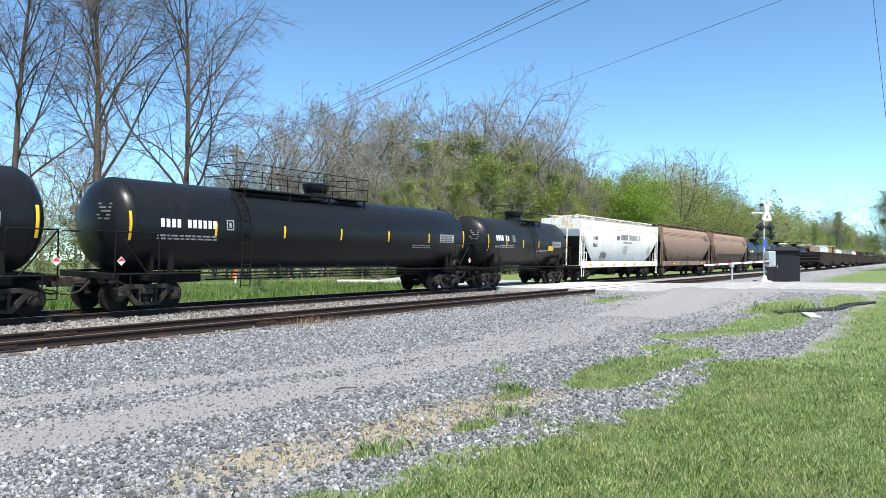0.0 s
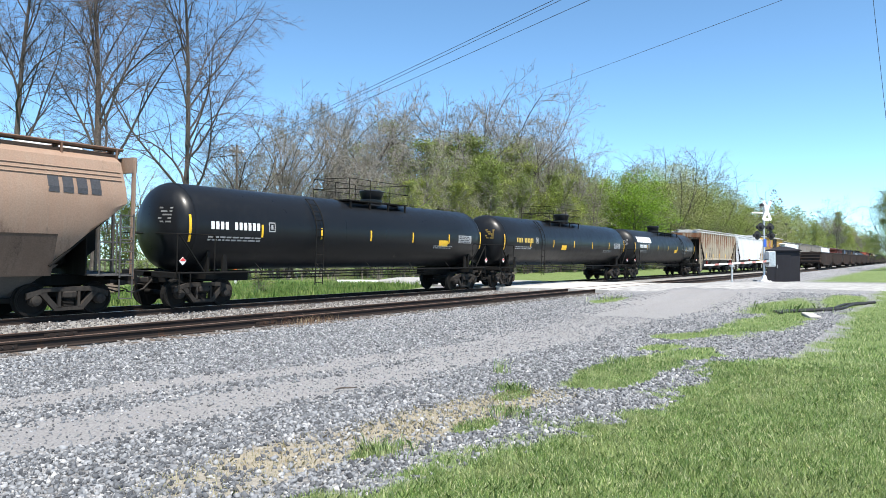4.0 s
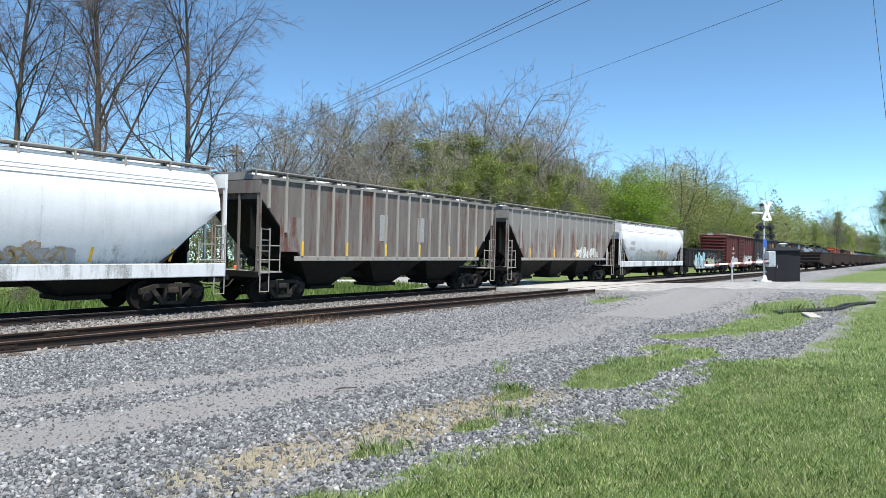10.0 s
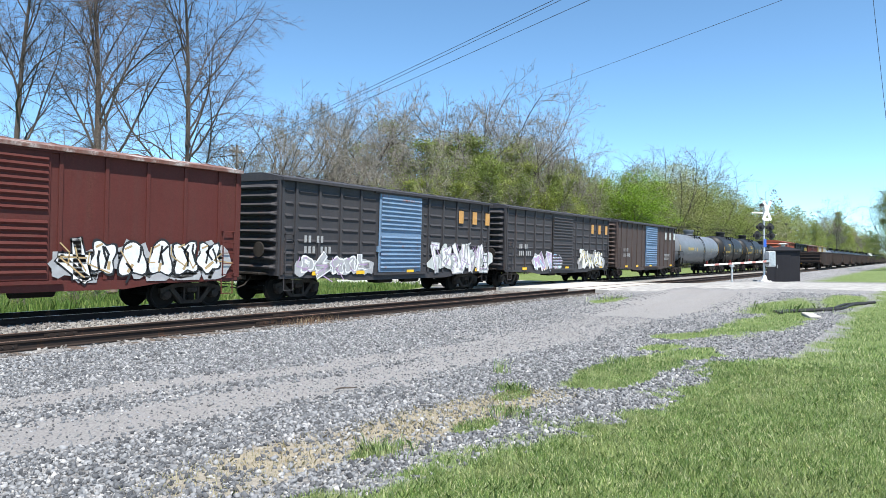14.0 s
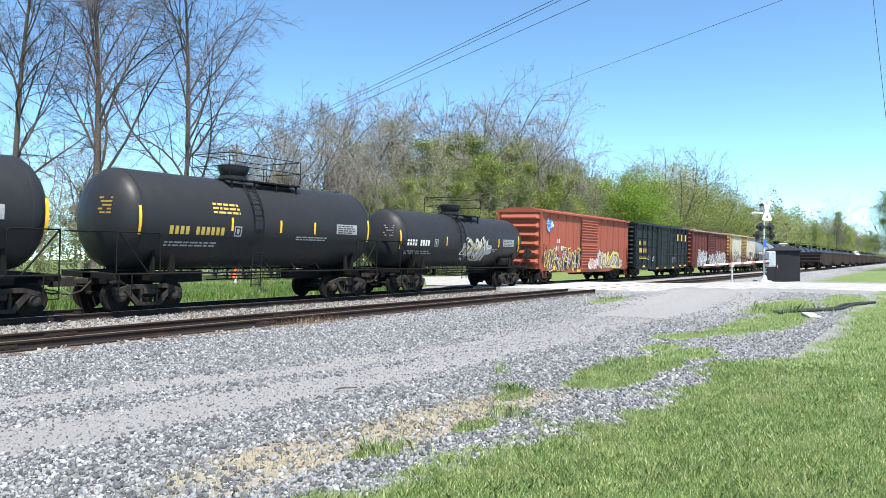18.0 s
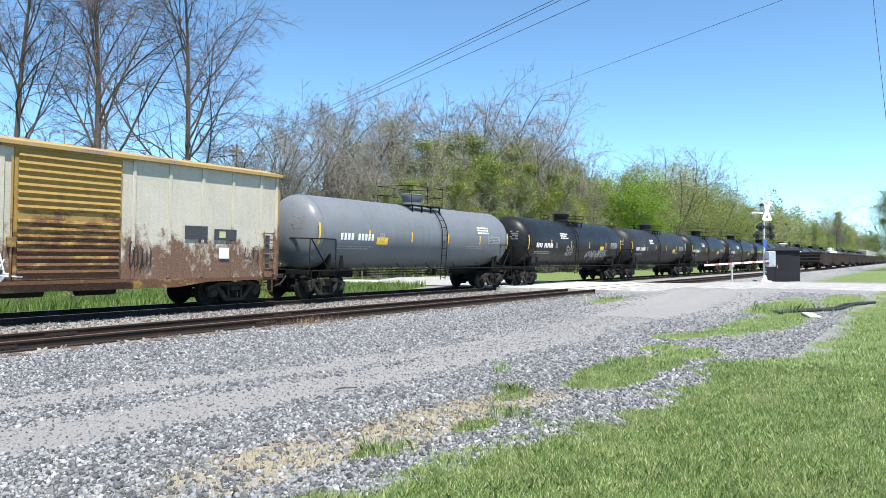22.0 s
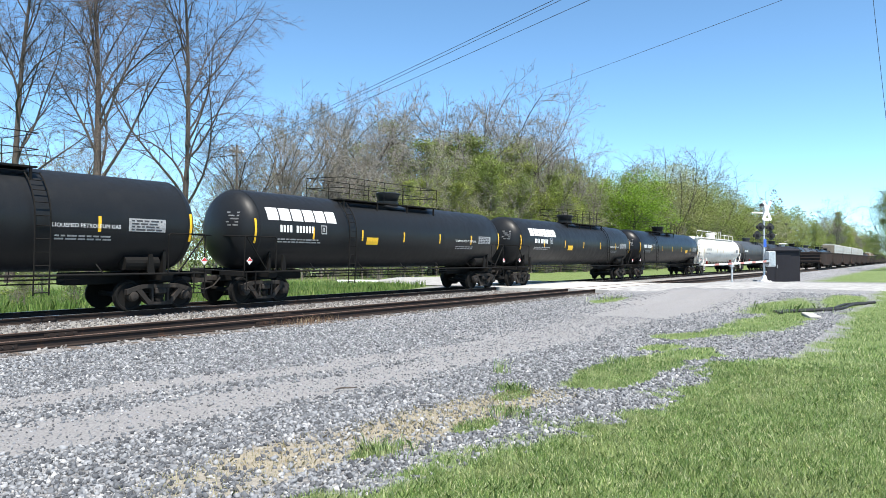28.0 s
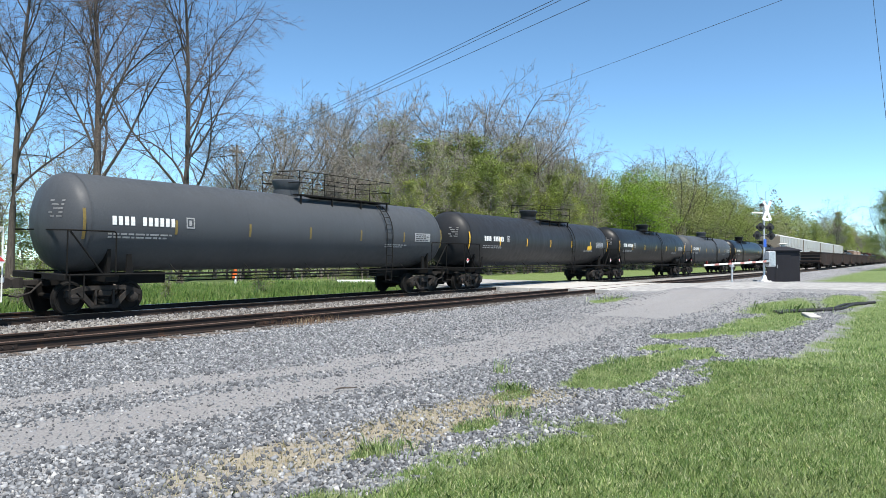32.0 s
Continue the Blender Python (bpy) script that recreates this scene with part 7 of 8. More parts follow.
def woods():
    rng = random.Random(12)
    bare = "tall bare deciduous tree with budding twigs"
    # three tall trees beyond the field, limbs sweeping upward
    for x, y, h, sd, kw in ((27.0, 58.5, 33, 21, dict(limbs=18, spread=0.34, pitch=(20, 40), top_pitch=18, clear=0.24)), (31.6, 54.6, 35, 24, dict(limbs=24, spread=0.34, pitch=(10, 26), top_pitch=12, clear=0.22)),
                            (33.1, 45.8, 31, 27, dict(limbs=22, spread=0.40, pitch=(18, 38), top_pitch=20, clear=0.20, low_droop=45))):
        t = make_tree(tree_form(sd, h, kids=12, twigs=9, slivers=9, least=0.023, thin=0.0085, reach=0.68, girth=0.0088, lift=0.55, **kw), "bare_tree", bare, M["bark"], M["twig_dark"], None, "tall trees beyond the field")
        t.matrix_basis = on_land(x, y)
    forms = []
    wood = "trees of the wood"
    for i in range(5):       # 0-4 tall bare trees with forked trunks
        forms.append(make_tree(tree_form(40 + i, 24, leaders=3 + i % 3, split=0.42 + 0.05 * i, limbs=5 + i % 3, clear=0.45, spread=0.22, pitch=(24, 46), kids=10, twigs=8, slivers=7, least=0.028, thin=0.0125, reach=0.78, girth=0.0095, lift=0.3),
                               "bare_tree", bare, M["bark" if i % 2 else "bark_pale"], M["twig"], None, wood))
    for i, lm in enumerate(("leaf_olive", "leaf_olive", "leaf_yellow")):       # 5-7 trees in young leaf
        forms.append(make_tree(tree_form(60 + i, 18, limbs=15, clear=0.10, spread=0.27, pitch=(40, 72), kids=5, twigs=4, slivers=1, least=0.03, thin=0.014, clumps=1050, per=11, puff=0.66, leaf=0.112, leaf_from=0.03),
                               "leafy_tree", "young deciduous tree in olive spring leaf", M["bark_pale"], M["twig"], M[lm], wood))
    forms.append(make_tree(tree_form(71, 16.0, limbs=20, clear=0.06, spread=0.46, pitch=(45, 80), kids=6, twigs=4, slivers=1, least=0.03, thin=0.014, dome=(0.47, 0.47, 0.52), clumps=2400, per=13, puff=0.55, leaf=0.12, leaf_from=0.02),
                           "leafy_tree", "round tree in bright green spring leaf", M["bark"], M["twig"], M["leaf_bright"], wood))
    forms.append(make_tree(tree_form(75, 5.0, 4, limbs=7, clear=0.05, spread=0.40, pitch=(30, 70), kids=4, twigs=4, slivers=2, least=0.014, thin=0.008, reach=0.4, clumps=90, per=16, puff=0.3, leaf=0.10, leaf_from=0.0),
                           "shrub", "spreading shrub in fresh olive leaf", M["bark_pale"], M["twig"], M["leaf_olive"], "shrubs at the wood's edge"))
    for i in range(2):       # 10-11 bare trees with a veil of pale leaf
        forms.append(make_tree(tree_form(80 + i, 20, leaders=4, split=0.4, limbs=6, clear=0.4, spread=0.26, kids=8, twigs=6, slivers=4, least=0.024, thin=0.008, reach=0.7, clumps=190, per=12, puff=0.42, leaf=0.10, leaf_from=0.35),
                               "budding_tree", "slender deciduous tree with thin pale leaf", M["bark_pale"], M["twig"], M["leaf_pale"], wood))
    for i, lm in enumerate(("leaf_pale", "leaf_olive")):       # 12-13 big trees in thin but even leaf
        forms.append(make_tree(tree_form(90 + i, 25, leaders=4, split=0.35, limbs=12, clear=0.25, spread=0.26, pitch=(35, 65), kids=7, twigs=5, slivers=2, least=0.035, thin=0.014, reach=0.9, dome=(0.34, 0.46, 0.52), clumps=1500, per=13, puff=0.7, leaf=0.12, leaf_from=0.08),
                               "leafy_tree", "tall spreading tree in thin " + ("pale green" if i == 0 else "olive") + " spring leaf", M["bark"], M["twig"], M[lm], wood))
    used = set()

    def plant(i, x, y, s, wide=1.0):
        m = on_land(x, y) @ pose(0, 0, 0, 0, 0, rng.uniform(0, 360))
        if i in used:
            ob = copy_thing(forms[i], m)
        else:
            ob = forms[i]
            ob.matrix_basis = m
            used.add(i)
        ob.scale = (s * wide, s * wide, s * rng.uniform(0.97, 1.05))

    tall = lambda x: float(np.interp(x, [40, 46, 51, 63, 76, 90, 111, 137, 160, 260, 400], [0.40, 0.50, 0.66, 0.92, 0.99, 1.10, 1.10, 1.00, 0.92, 0.84, 0.85]))
    green = lambda x: float(np.interp(x, [44, 58, 66, 78, 100, 140], [0.36, 0.52, 0.85, 1.02, 1.10, 1.05]))
    x = 44.5
    while x < 330:
        gap = 4.3 * (1 + max(0, x - 110) / 70)
        jig = lambda d: rng.uniform(-d, d)
        # shrubs and saplings at the edge, bare giants, and green trees between and behind them
        plant(rng.choice((10, 11, 9, 10)), x + jig(2), 43.6 + jig(1.5), rng.uniform(0.36, 0.62) * min(1, tall(x) * 1.2) * (1.5 if x > 110 else 1.0))
        if x < 66 or rng.random() < 0.62:
            plant(rng.randrange(5), x + jig(2), 50.0 + jig(1.8), tall(x) * rng.uniform(0.86, 1.06), rng.uniform(0.85, 1.05))
        if x > 66:
            plant(rng.choice((5, 6, 7, 6)), x + jig(2), 45.5 + jig(1.2), green(x) * rng.uniform(0.5, 0.85), 1.1)
        if x > 64 or rng.random() < 0.45:
            plant(rng.choice((5, 6, 5, 6, 7)), x + jig(2), 48.0 + jig(1.2), green(x) * rng.uniform(0.74, 1.02), 1.15)
        if x < 110 and rng.random() < (0.55 if x > 64 else 0.9):
            plant(rng.choice((0, 1, 2, 3, 4, 10)), x + jig(2.2), 56.0 + jig(1.8), tall(x) * rng.uniform(0.92, 1.1), rng.uniform(0.9, 1.1))
        if x < 70:
            plant(rng.randrange(5), x + jig(2), 51.0 + jig(1.5), tall(x) * rng.uniform(0.7, 1.0))
            plant(rng.choice((10, 11)), x + jig(2), 46.0 + jig(1.5), tall(x) * rng.uniform(0.6, 0.9))
        if x > 57:
            plant(rng.choice((5, 6, 6, 5)), x + jig(2), 57.0 + jig(1.5), green(x) * rng.uniform(0.9, 1.15), 1.25)
        else:
            plant(rng.choice((10, 11, 0)), x + jig(2), 59.0 + jig(1.5), tall(x) * rng.uniform(0.85, 1.05))
        plant(9, x + jig(2), 41.0 + jig(1), rng.uniform(0.5, 0.9))
        x += gap
    plant(8, 119.5, 41.0, 1.12, 0.95)
    for i, xx, yy, s in ((12, 141, 46, 0.92), (12, 149, 43, 1.0), (13, 157, 46, 1.0), (13, 168, 43, 1.04), (12, 178, 47, 1.06), (13, 187, 43, 1.04), (10, 194, 44, 1.25), (13, 202, 46, 0.98), (13, 213, 43, 0.92), (12, 226, 46, 0.88), (13, 240, 42, 0.84),
                         (13, 256, 46, 0.85), (12, 274, 42, 0.82), (13, 293, 45, 0.8), (13, 314, 42, 0.8), (12, 337, 44, 0.85), (13, 362, 41, 0.85), (13, 392, 44, 0.9)):
        plant(i, xx, yy, s)
    # slim trunks standing at the wood's edge, and its lower near end
    more = random.Random(5)
    for k in range(9):
        x = 54 + k * 6.6 + more.uniform(-1.2, 1.2)
        plant(more.choice((10, 11, 0, 3)), x, 42.8 + more.uniform(-0.8, 1.2), tall(x) * more.uniform(0.62, 0.86), 0.72)
    for k in range(9):
        x = 39.5 + k * 1.5 + more.uniform(-0.5, 0.5)
        plant(more.choice((0, 1, 10, 11, 4)), x, 49.0 + more.uniform(-3, 4), (0.50 + 0.028 * k) * more.uniform(0.85, 1.1), 0.95)
    for k in range(24):
        x = 50.5 + k * 2.3 + more.uniform(-0.8, 0.8)
        plant(more.choice((5, 6, 7, 6, 7)), x, 43.6 + more.uniform(-1, 3), min(0.74, 0.40 + 0.03 * k) * more.uniform(0.75, 1.12), 1.05)
    # thin far trees behind the field
    for k in range(36):
        plant(rng.choice((1, 3, 10, 11, 0, 10)), 10 + k * 1.4 + rng.uniform(-2, 2), 76 + rng.uniform(0, 30), rng.uniform(0.46, 0.78))
    for k in range(10):
        plant(rng.choice((5, 9, 10, 6)), 8 + k * 4.6 + rng.uniform(-2, 2), 64 + rng.uniform(0, 10), rng.uniform(0.30, 0.5))
    for sx, sy, ss in ((9.5, 29.5, 0.28), (11.5, 31, 0.36), (13.0, 29.6, 0.22), (15.2, 31.8, 0.30), (17.0, 34, 0.4), (21, 36, 0.3), (12.5, 35, 0.5), (26, 40, 0.4), (30, 43, 0.5), (12.6, 26.4, 0.26), (14.4, 26.2, 0.30), (15.6, 26.9, 0.22), (19.0, 27.2, 0.18), (24.6, 27.6, 0.26), (10.6, 25.8, 0.20)):
        plant(9, sx, sy, ss)
    # the yard's side of the line, and the far end of the view
    plant(13, 124.5, 4.0, 0.45, 1.0)
    plant(6, 105.8, 3.4, 0.55)
    plant(10, 109.0, 2.6, 0.56)
    plant(5, 118.0, 1.6, 0.6)
    plant(6, 150.0, 1.0, 0.65)
    for k in range(34):
        xx = 335 + k * 15 + rng.uniform(-6, 6)
        plant(rng.choice((5, 6, 7, 10, 11, 2)), xx, rng.choice((34, 38, 42, 50)) + rng.uniform(-2, 2), rng.uniform(1.1, 1.4) if k % 3 else rng.uniform(0.8, 1.0), 1.25)
    for k in range(10):
        plant(rng.choice((5, 6, 10, 11)), 200 + k * 50 + rng.uniform(-6, 6), -4 + rng.uniform(-3, 3), rng.uniform(0.7, 1.1), 1.2)


def far_woods():
    """The depth of the wood and its far run along the line, as masses of leaf and twig."""
    rng = np.random.default_rng(17)

    def mass(name, px, py, pz, size, mat, label, upright=0.0):
        n = len(px)
        c = np.stack([px, py, pz], -1)
        u = rng.normal(size=(n, 3))
        u[:, 2] = u[:, 2] * 0.45 + upright * 2
        u /= np.linalg.norm(u, axis=1, keepdims=True)
        v = np.cross(u, rng.normal(size=(n, 3)) * (1 if upright else np.array([0.5, 0.5, 0.5])) + (0 if upright else np.array([0, 0, 1.0])))
        v /= np.linalg.norm(v, axis=1, keepdims=True)
        w = 0.62 if not upright else 0.016
        co = np.stack([c - u * size[:, None], c + v * size[:, None] * w, c + u * size[:, None], c - v * size[:, None] * w], 1).reshape(-1, 3)
        me = bpy.data.meshes.new(name)
        me.from_pydata([tuple(p) for p in co], [], [(4 * i, 4 * i + 1, 4 * i + 2, 4 * i + 3) for i in range(n)])
        me.materials.append(mat)
        tagged(new(name, me), label, "woodland", kind="stuff")

    def understory(count, per, mat, name, label, hi, size, y0, y1, x0=44.0, puff=0.55):
        """Leaf in clumps, thicker towards the near end."""
        x = x0 + (334 - x0) * rng.random(count) ** 1.7
        y = rng.uniform(y0, y1, count)
        top = hi * (0.55 + 0.75 * rough_noise(x, y, 0.13, 3)) * np.interp(x, [44, 60, 80], [0.35, 0.7, 1.0])
        z = top * rng.random(count) ** 0.8
        k = np.repeat(np.arange(count), per)
        d = rng.normal(size=(len(k), 3)) * puff * rng.uniform(0.6, 1.4, count)[k][:, None]
        mass(name, x[k] + d[:, 0], y[k] + d[:, 1], np.maximum(0.1, z[k] + 0.2 + d[:, 2] * 0.6), rng.uniform(0.6, 1.3, len(k)) * size, mat, label)
    understory(1500, 26, M["leaf_olive"], "understory", "olive undergrowth filling the wood", 13.0, 0.14, 50, 66)
    understory(500, 22, M["leaf_yellow"], "understory", "yellow-green young leaf in the wood", 11.0, 0.12, 46, 60)
    understory(360, 18, M["leaf_pale"], "understory", "pale opening leaf in the wood", 9.0, 0.11, 43, 56)
    n = 4200
    x, y = 44 + 290 * rng.random(n) ** 1.7, rng.uniform(43, 64, n)
    mass("brushwood", x, y, 0.5 + rng.random(n) * 8.0 * np.interp(x, [44, 70], [0.5, 1.0]), rng.uniform(0.8, 2.4, n), M["twig"], "grey-brown brushwood of the wood", 1.0)

    def blobs(name, count, x0, x1, y0, y1, h0, h1, per, mat, label, size):
        cx, cy = x0 + (x1 - x0) * rng.random(count), rng.uniform(y0, y1, count)
        h = rng.uniform(h0, h1, count)
        k = np.repeat(np.arange(count), per)
        n = len(k)
        a, q = rng.uniform(0, 2 * np.pi, n), np.sqrt(rng.random(n))
        t = rng.random(n) ** 0.8
        r = h[k] * 0.24 * np.sin(np.pi * np.clip(0.15 + 0.85 * t, 0, 1)) ** 0.7 * q
        mass(name, cx[k] + r * np.cos(a), cy[k] + r * np.sin(a), 0.5 + h[k] * t, rng.uniform(0.6, 1.4, n) * size, mat, label)
    blobs("far_trees", 130, 290, 900, 37, 60, 19, 26, 320, M["leaf_olive"], "distant olive woodland along the line", 0.34)
    blobs("far_trees", 70, 280, 800, 38, 52, 18, 25, 320, M["leaf_yellow"], "distant yellow-green woodland along the line", 0.32)
    blobs("far_trees", 70, 200, 900, 36, 70, 20, 26, 200, M["twig"], "distant bare grey-brown woodland", 0.36)
    blobs("far_trees", 60, 260, 900, -40, 2, 12, 20, 180, M["leaf_olive"], "distant trees on the yard's side of the line", 0.42)
    blobs("far_trees", 60, -10, 60, 85, 130, 7, 13, 260, M["leaf_pale"], "low distant trees behind the field", 0.2)

    def brush(n, name, mat, label, hi, size, upright=0.0):
        x = rng.uniform(-6, 52, n)
        y = rng.uniform(62, 76, n)
        top = hi * (0.35 + 1.0 * rough_noise(x, y, 0.16, 9))
        mass(name, x, y, 0.2 + top * rng.random(n), rng.uniform(0.6, 1.3, n) * size, mat, label, upright)
    brush(12000, "far_brush", M["leaf_olive"], "olive brush along the far side of the field", 5.5, 0.15)
    brush(7000, "far_brush", M["leaf_pale"], "pale budding brush along the far side of the field", 6.5, 0.13)
    brush(4000, "far_brush", M["twig"], "grey bare brush along the far side of the field", 8.0, 0.9, 1.0)


woods()
far_woods()


# ---- things at the crossing ----
def signal_mast():
    m = thing("crossing_signal", "grey crossing signal mast with crossbuck, lamps and lowered striped gate", "crossing signal", pose(46.58, 7.88, land1(46.58, 7.88), 0, 0, HEADING - 62))
    # local: -y faces the camera side, x across
    part("mast", Geo().tube([(0, 0, 0), (0, 0, 4.75)], 0.065, 12), M["galv"], m)
    part("foundation", Geo().box(-0.3, 0.3, -0.3, 0.3, -0.2, 0.12, 0.03).tube([(0, 0, 0.1), (0, 0, 0.45)], [0.2, 0.1], 12), M["white"], m)
    for a in (-60, 60):
        g = Geo().box(-0.66, 0.66, -0.015, 0.0, -0.115, 0.115, 0.01)
        part("crossbuck_blade", g, M["white"], m, "white crossbuck blade", at=pose(0.16, -0.09 - 0.02 * (a > 0), 4.35, 0, a, 0))
    part("track_count_sign", Geo().box(0.0, 0.34, -0.09, -0.075, 3.72, 3.92, 0.01), M["white"], m)
    for z, xs in ((3.35, (-0.42, 0.42)), (2.85, (-0.72, 0.52))):
        arm = part("lamp_arm", Geo().tube([(xs[0], 0, z), (xs[1], 0, z)], 0.045, 8), M["black"], m)
        for i, x in enumerate(xs):
            lamp = part("signal_lamp", Geo().lathe_y(x, z, [(-0.30, 0.13), (-0.12, 0.15), (-0.10, 0.15), (0.14, 0.11), (0.16, 0.05)], 16), M["black"], m)
            part("backboard", Geo().lathe_y(x, z, [(-0.125, 0.26), (-0.110, 0.27), (-0.10, 0.26)], 20), M["black"], lamp)
            part("lens", Geo().lathe_y(x, z, [(-0.17, 0.12), (-0.15, 0.125), (-0.13, 0.12)], 14), M["lens"] if (i, z) != (0, 2.85) else M["white"], lamp)
    part("bell", Geo().tube([(-0.16, 0, 4.62), (-0.16, 0, 4.74), (-0.16, 0, 4.80)], [0.15, 0.13, 0.04], 14), M["black"], m)
    part("sign_arm", Geo().box(-1.05, -0.1, -0.03, 0.03, 4.17, 4.25, 0.01), M["white"], m, "pale bracket")
    part("number_plate", Geo().box(-0.13, 0.13, -0.08, -0.07, 2.15, 2.62, 0.01), M["blue"], m, "blue notice plate")
    box = part("gate_mechanism", Geo().box(-0.05, 0.55, -0.42, -0.08, 0.95, 1.9, 0.05), M["galv"], m)
    part("access_door", Geo().box(0.02, 0.48, -0.435, -0.421, 1.05, 1.80, 0.01), M["galv"], box)
    part("hinge_plate", Geo().box(-0.2, 0.0, -0.36, -0.16, 1.15, 1.4, 0.02), M["black"], box)
    part("counterweight", Geo().box(0.35, 0.7, -0.2, -0.05, 1.0, 1.3, 0.03), M["black"], m)


def gate_arm():
    base, tip = Vector((46.4, 7.55, 1.72)), Vector((36.9, 9.0, 1.53))
    arm = thing("crossing_gate", "lowered crossing gate arm with red and white stripes", "crossing gate")
    n = 16
    for i in range(n):
        a, b = base.lerp(tip, i / n), base.lerp(tip, (i + 1) / n)
        d = (b - a).normalized()
        m = Matrix.LocRotScale(a, d.to_track_quat("X", "Z"), None)
        h = 0.060 - 0.02 * i / n
        part("stripe", Geo().box(0, (b - a).length, -0.03, 0.03, -h, h, 0.008), M["red_faded" if i % 3 == 1 else "white"] if i not in (0,) else M["galv"], arm, at=m)
    for u in (0.35, 0.65, 0.97):
        p = base.lerp(tip, u)
        part("arm_lamp", Geo().tube([(p.x, p.y, p.z + 0.06), (p.x, p.y, p.z + 0.2)], 0.05, 10), M["lens"], arm)


def equipment_shed():
    x, y = 50.65, 7.43
    s = thing("equipment_shed", "dark grey steel railway equipment shed with shallow hipped roof", "equipment shed", pose(x, y, land1(x, y) - 0.02, 0, 0, 8))
    part("wall", Geo().box(-1.0, 1.0, -0.95, 0.95, 0.0, 2.02, 0.02), M["shed"], s)
    part("base_slab", Geo().box(-1.1, 1.1, -1.05, 1.05, -0.3, 0.04), M["concrete"], s)
    g = Geo().loft([[(-1.12, -1.07, 2.0), (1.12, -1.07, 2.0), (1.12, 1.07, 2.0), (-1.12, 1.07, 2.0)], [(-1.12, -1.07, 2.06), (1.12, -1.07, 2.06), (1.12, 1.07, 2.06), (-1.12, 1.07, 2.06)], [(-0.3, -0.2, 2.30), (0.3, -0.2, 2.30), (0.3, 0.2, 2.30), (-0.3, 0.2, 2.30)]])
    part("roof", g, M["shed"], s)
    part("vent_cap", Geo().tube([(0.1, 0, 2.28), (0.1, 0, 2.42), (0.1, 0, 2.46), (0.1, 0, 2.52)], [0.12, 0.12, 0.34, 0.10], 14), M["white"], s)
    d = part("door", Geo().box(-1.03, -1.0, -0.45, 0.45, 0.08, 1.92, 0.01), M["shed"], s)
    part("handle", Geo().tube([(-1.05, 0.33, 0.9), (-1.05, 0.33, 1.1)], 0.02, 6), M["galv"], d)
    part("rib", Geo().box(-0.02, 0.02, -0.975, -0.951, 0.05, 2.0), M["shed"], s)
    for x in (-0.5, 0.5):
        part("rib", Geo().box(x - 0.02, x + 0.02, -0.975, -0.951, 0.05, 2.0), M["shed"], s)


def small_posts():
    p = thing("marker_post", "short grey steel post with a pale round cap", "post", pose(46.0, 9.6, land1(46, 9.6)))
    part("shaft", Geo().tube([(0, 0, -0.1), (0, 0, 0.95)], 0.06, 10), M["galv"], p)
    part("cap", Geo().tube([(0, 0, 0.92), (0, 0, 1.05), (0, 0, 1.10)], [0.14, 0.14, 0.05], 12), M["galv"], p)
    p = thing("marker_post", "yellow plastic marker post in the grass", "post", pose(30.3, 0.7, land1(30.3, 0.7)))
    part("shaft", Geo().box(-0.05, 0.05, -0.02, 0.02, -0.1, 0.95, 0.01), M["yellow"], p)
    part("cap", Geo().box(-0.055, 0.055, -0.025, 0.025, 0.95, 1.0, 0.008), M["yellow"], p)
    x, y = 30.9, 37.0
    p = thing("pipeline_marker", "white and orange marker post in tall grass", "post", pose(x, y, land1(x, y)))
    part("shaft", Geo().tube([(0, 0, -0.1), (0, 0, 0.75)], 0.07, 8), M["white"], p)
    part("sleeve", Geo().tube([(0, 0, 0.75), (0, 0, 1.35), (0, 0, 1.42)], [0.11, 0.11, 0.04], 10), M["orange"], p)
    part("tag", Geo().box(-0.28, -0.06, -0.06, -0.04, 0.5, 0.95, 0.01), M["orange"], p)
    x, y = 18.4, 30.4
    p = thing("tree_stump", "grey weathered stump in tall grass", "stump", pose(x, y, land1(x, y)))
    part("stump", Geo().tube([(0, 0, -0.1), (0.02, 0, 0.3), (0.0, 0.02, 0.8), (0.03, 0, 0.95)], [0.34, 0.25, 0.22, 0.17], 11), M["wood_pole"], p)
    part("snag", Geo().tube([(0.12, -0.1, 0.5), (0.3, -0.15, 0.85)], [0.09, 0.04], 7), M["wood_pole"], p)
    p = thing("kerb_block", "white concrete kerb block beside the road", "kerb", pose(37.6, 32.4, 0.25, 0, 0, 122))
    part("block", Geo().box(-1.4, 1.4, -0.12, 0.12, -0.05, 0.17, 0.03), M["white"], p)
    p = thing("stick", "dark dead stick lying on gravel", "stick", pose(7.45, 6.62, 0.03, 0, 0, -28))
    part("stick_wood", Geo().tube([(-0.16, 0, 0.0), (-0.05, 0.015, 0.012), (0.06, -0.01, 0.008), (0.17, 0.01, 0.0)], [0.008, 0.013, 0.012, 0.006], 6), M["bark"], p)
    c = thing("black_hose", "black hose lying across gravel and weeds", "hose")
    rng = random.Random(5)
    for k in range(2):
        pts = [(25.6 + 0.55 * i + k * 0.5, 3.9 - 0.30 * i + 0.25 * math.sin(i * 1.1 + k), 0) for i in range(9)]
        pts = [(x, y, land1(x, y) + 0.05) for x, y, _ in pts]
        part("hose_loop", Geo().tube(pts, 0.05, 8), M["black"], c)
    p = thing("concrete_scrap", "pale broken slab in the weeds", "rubble", pose(25.3, 2.9, land1(25.3, 2.9), 2, -3, 20))
    part("slab", Geo().box(-0.55, 0.55, -0.18, 0.18, -0.03, 0.07, 0.02), M["concrete"], p)


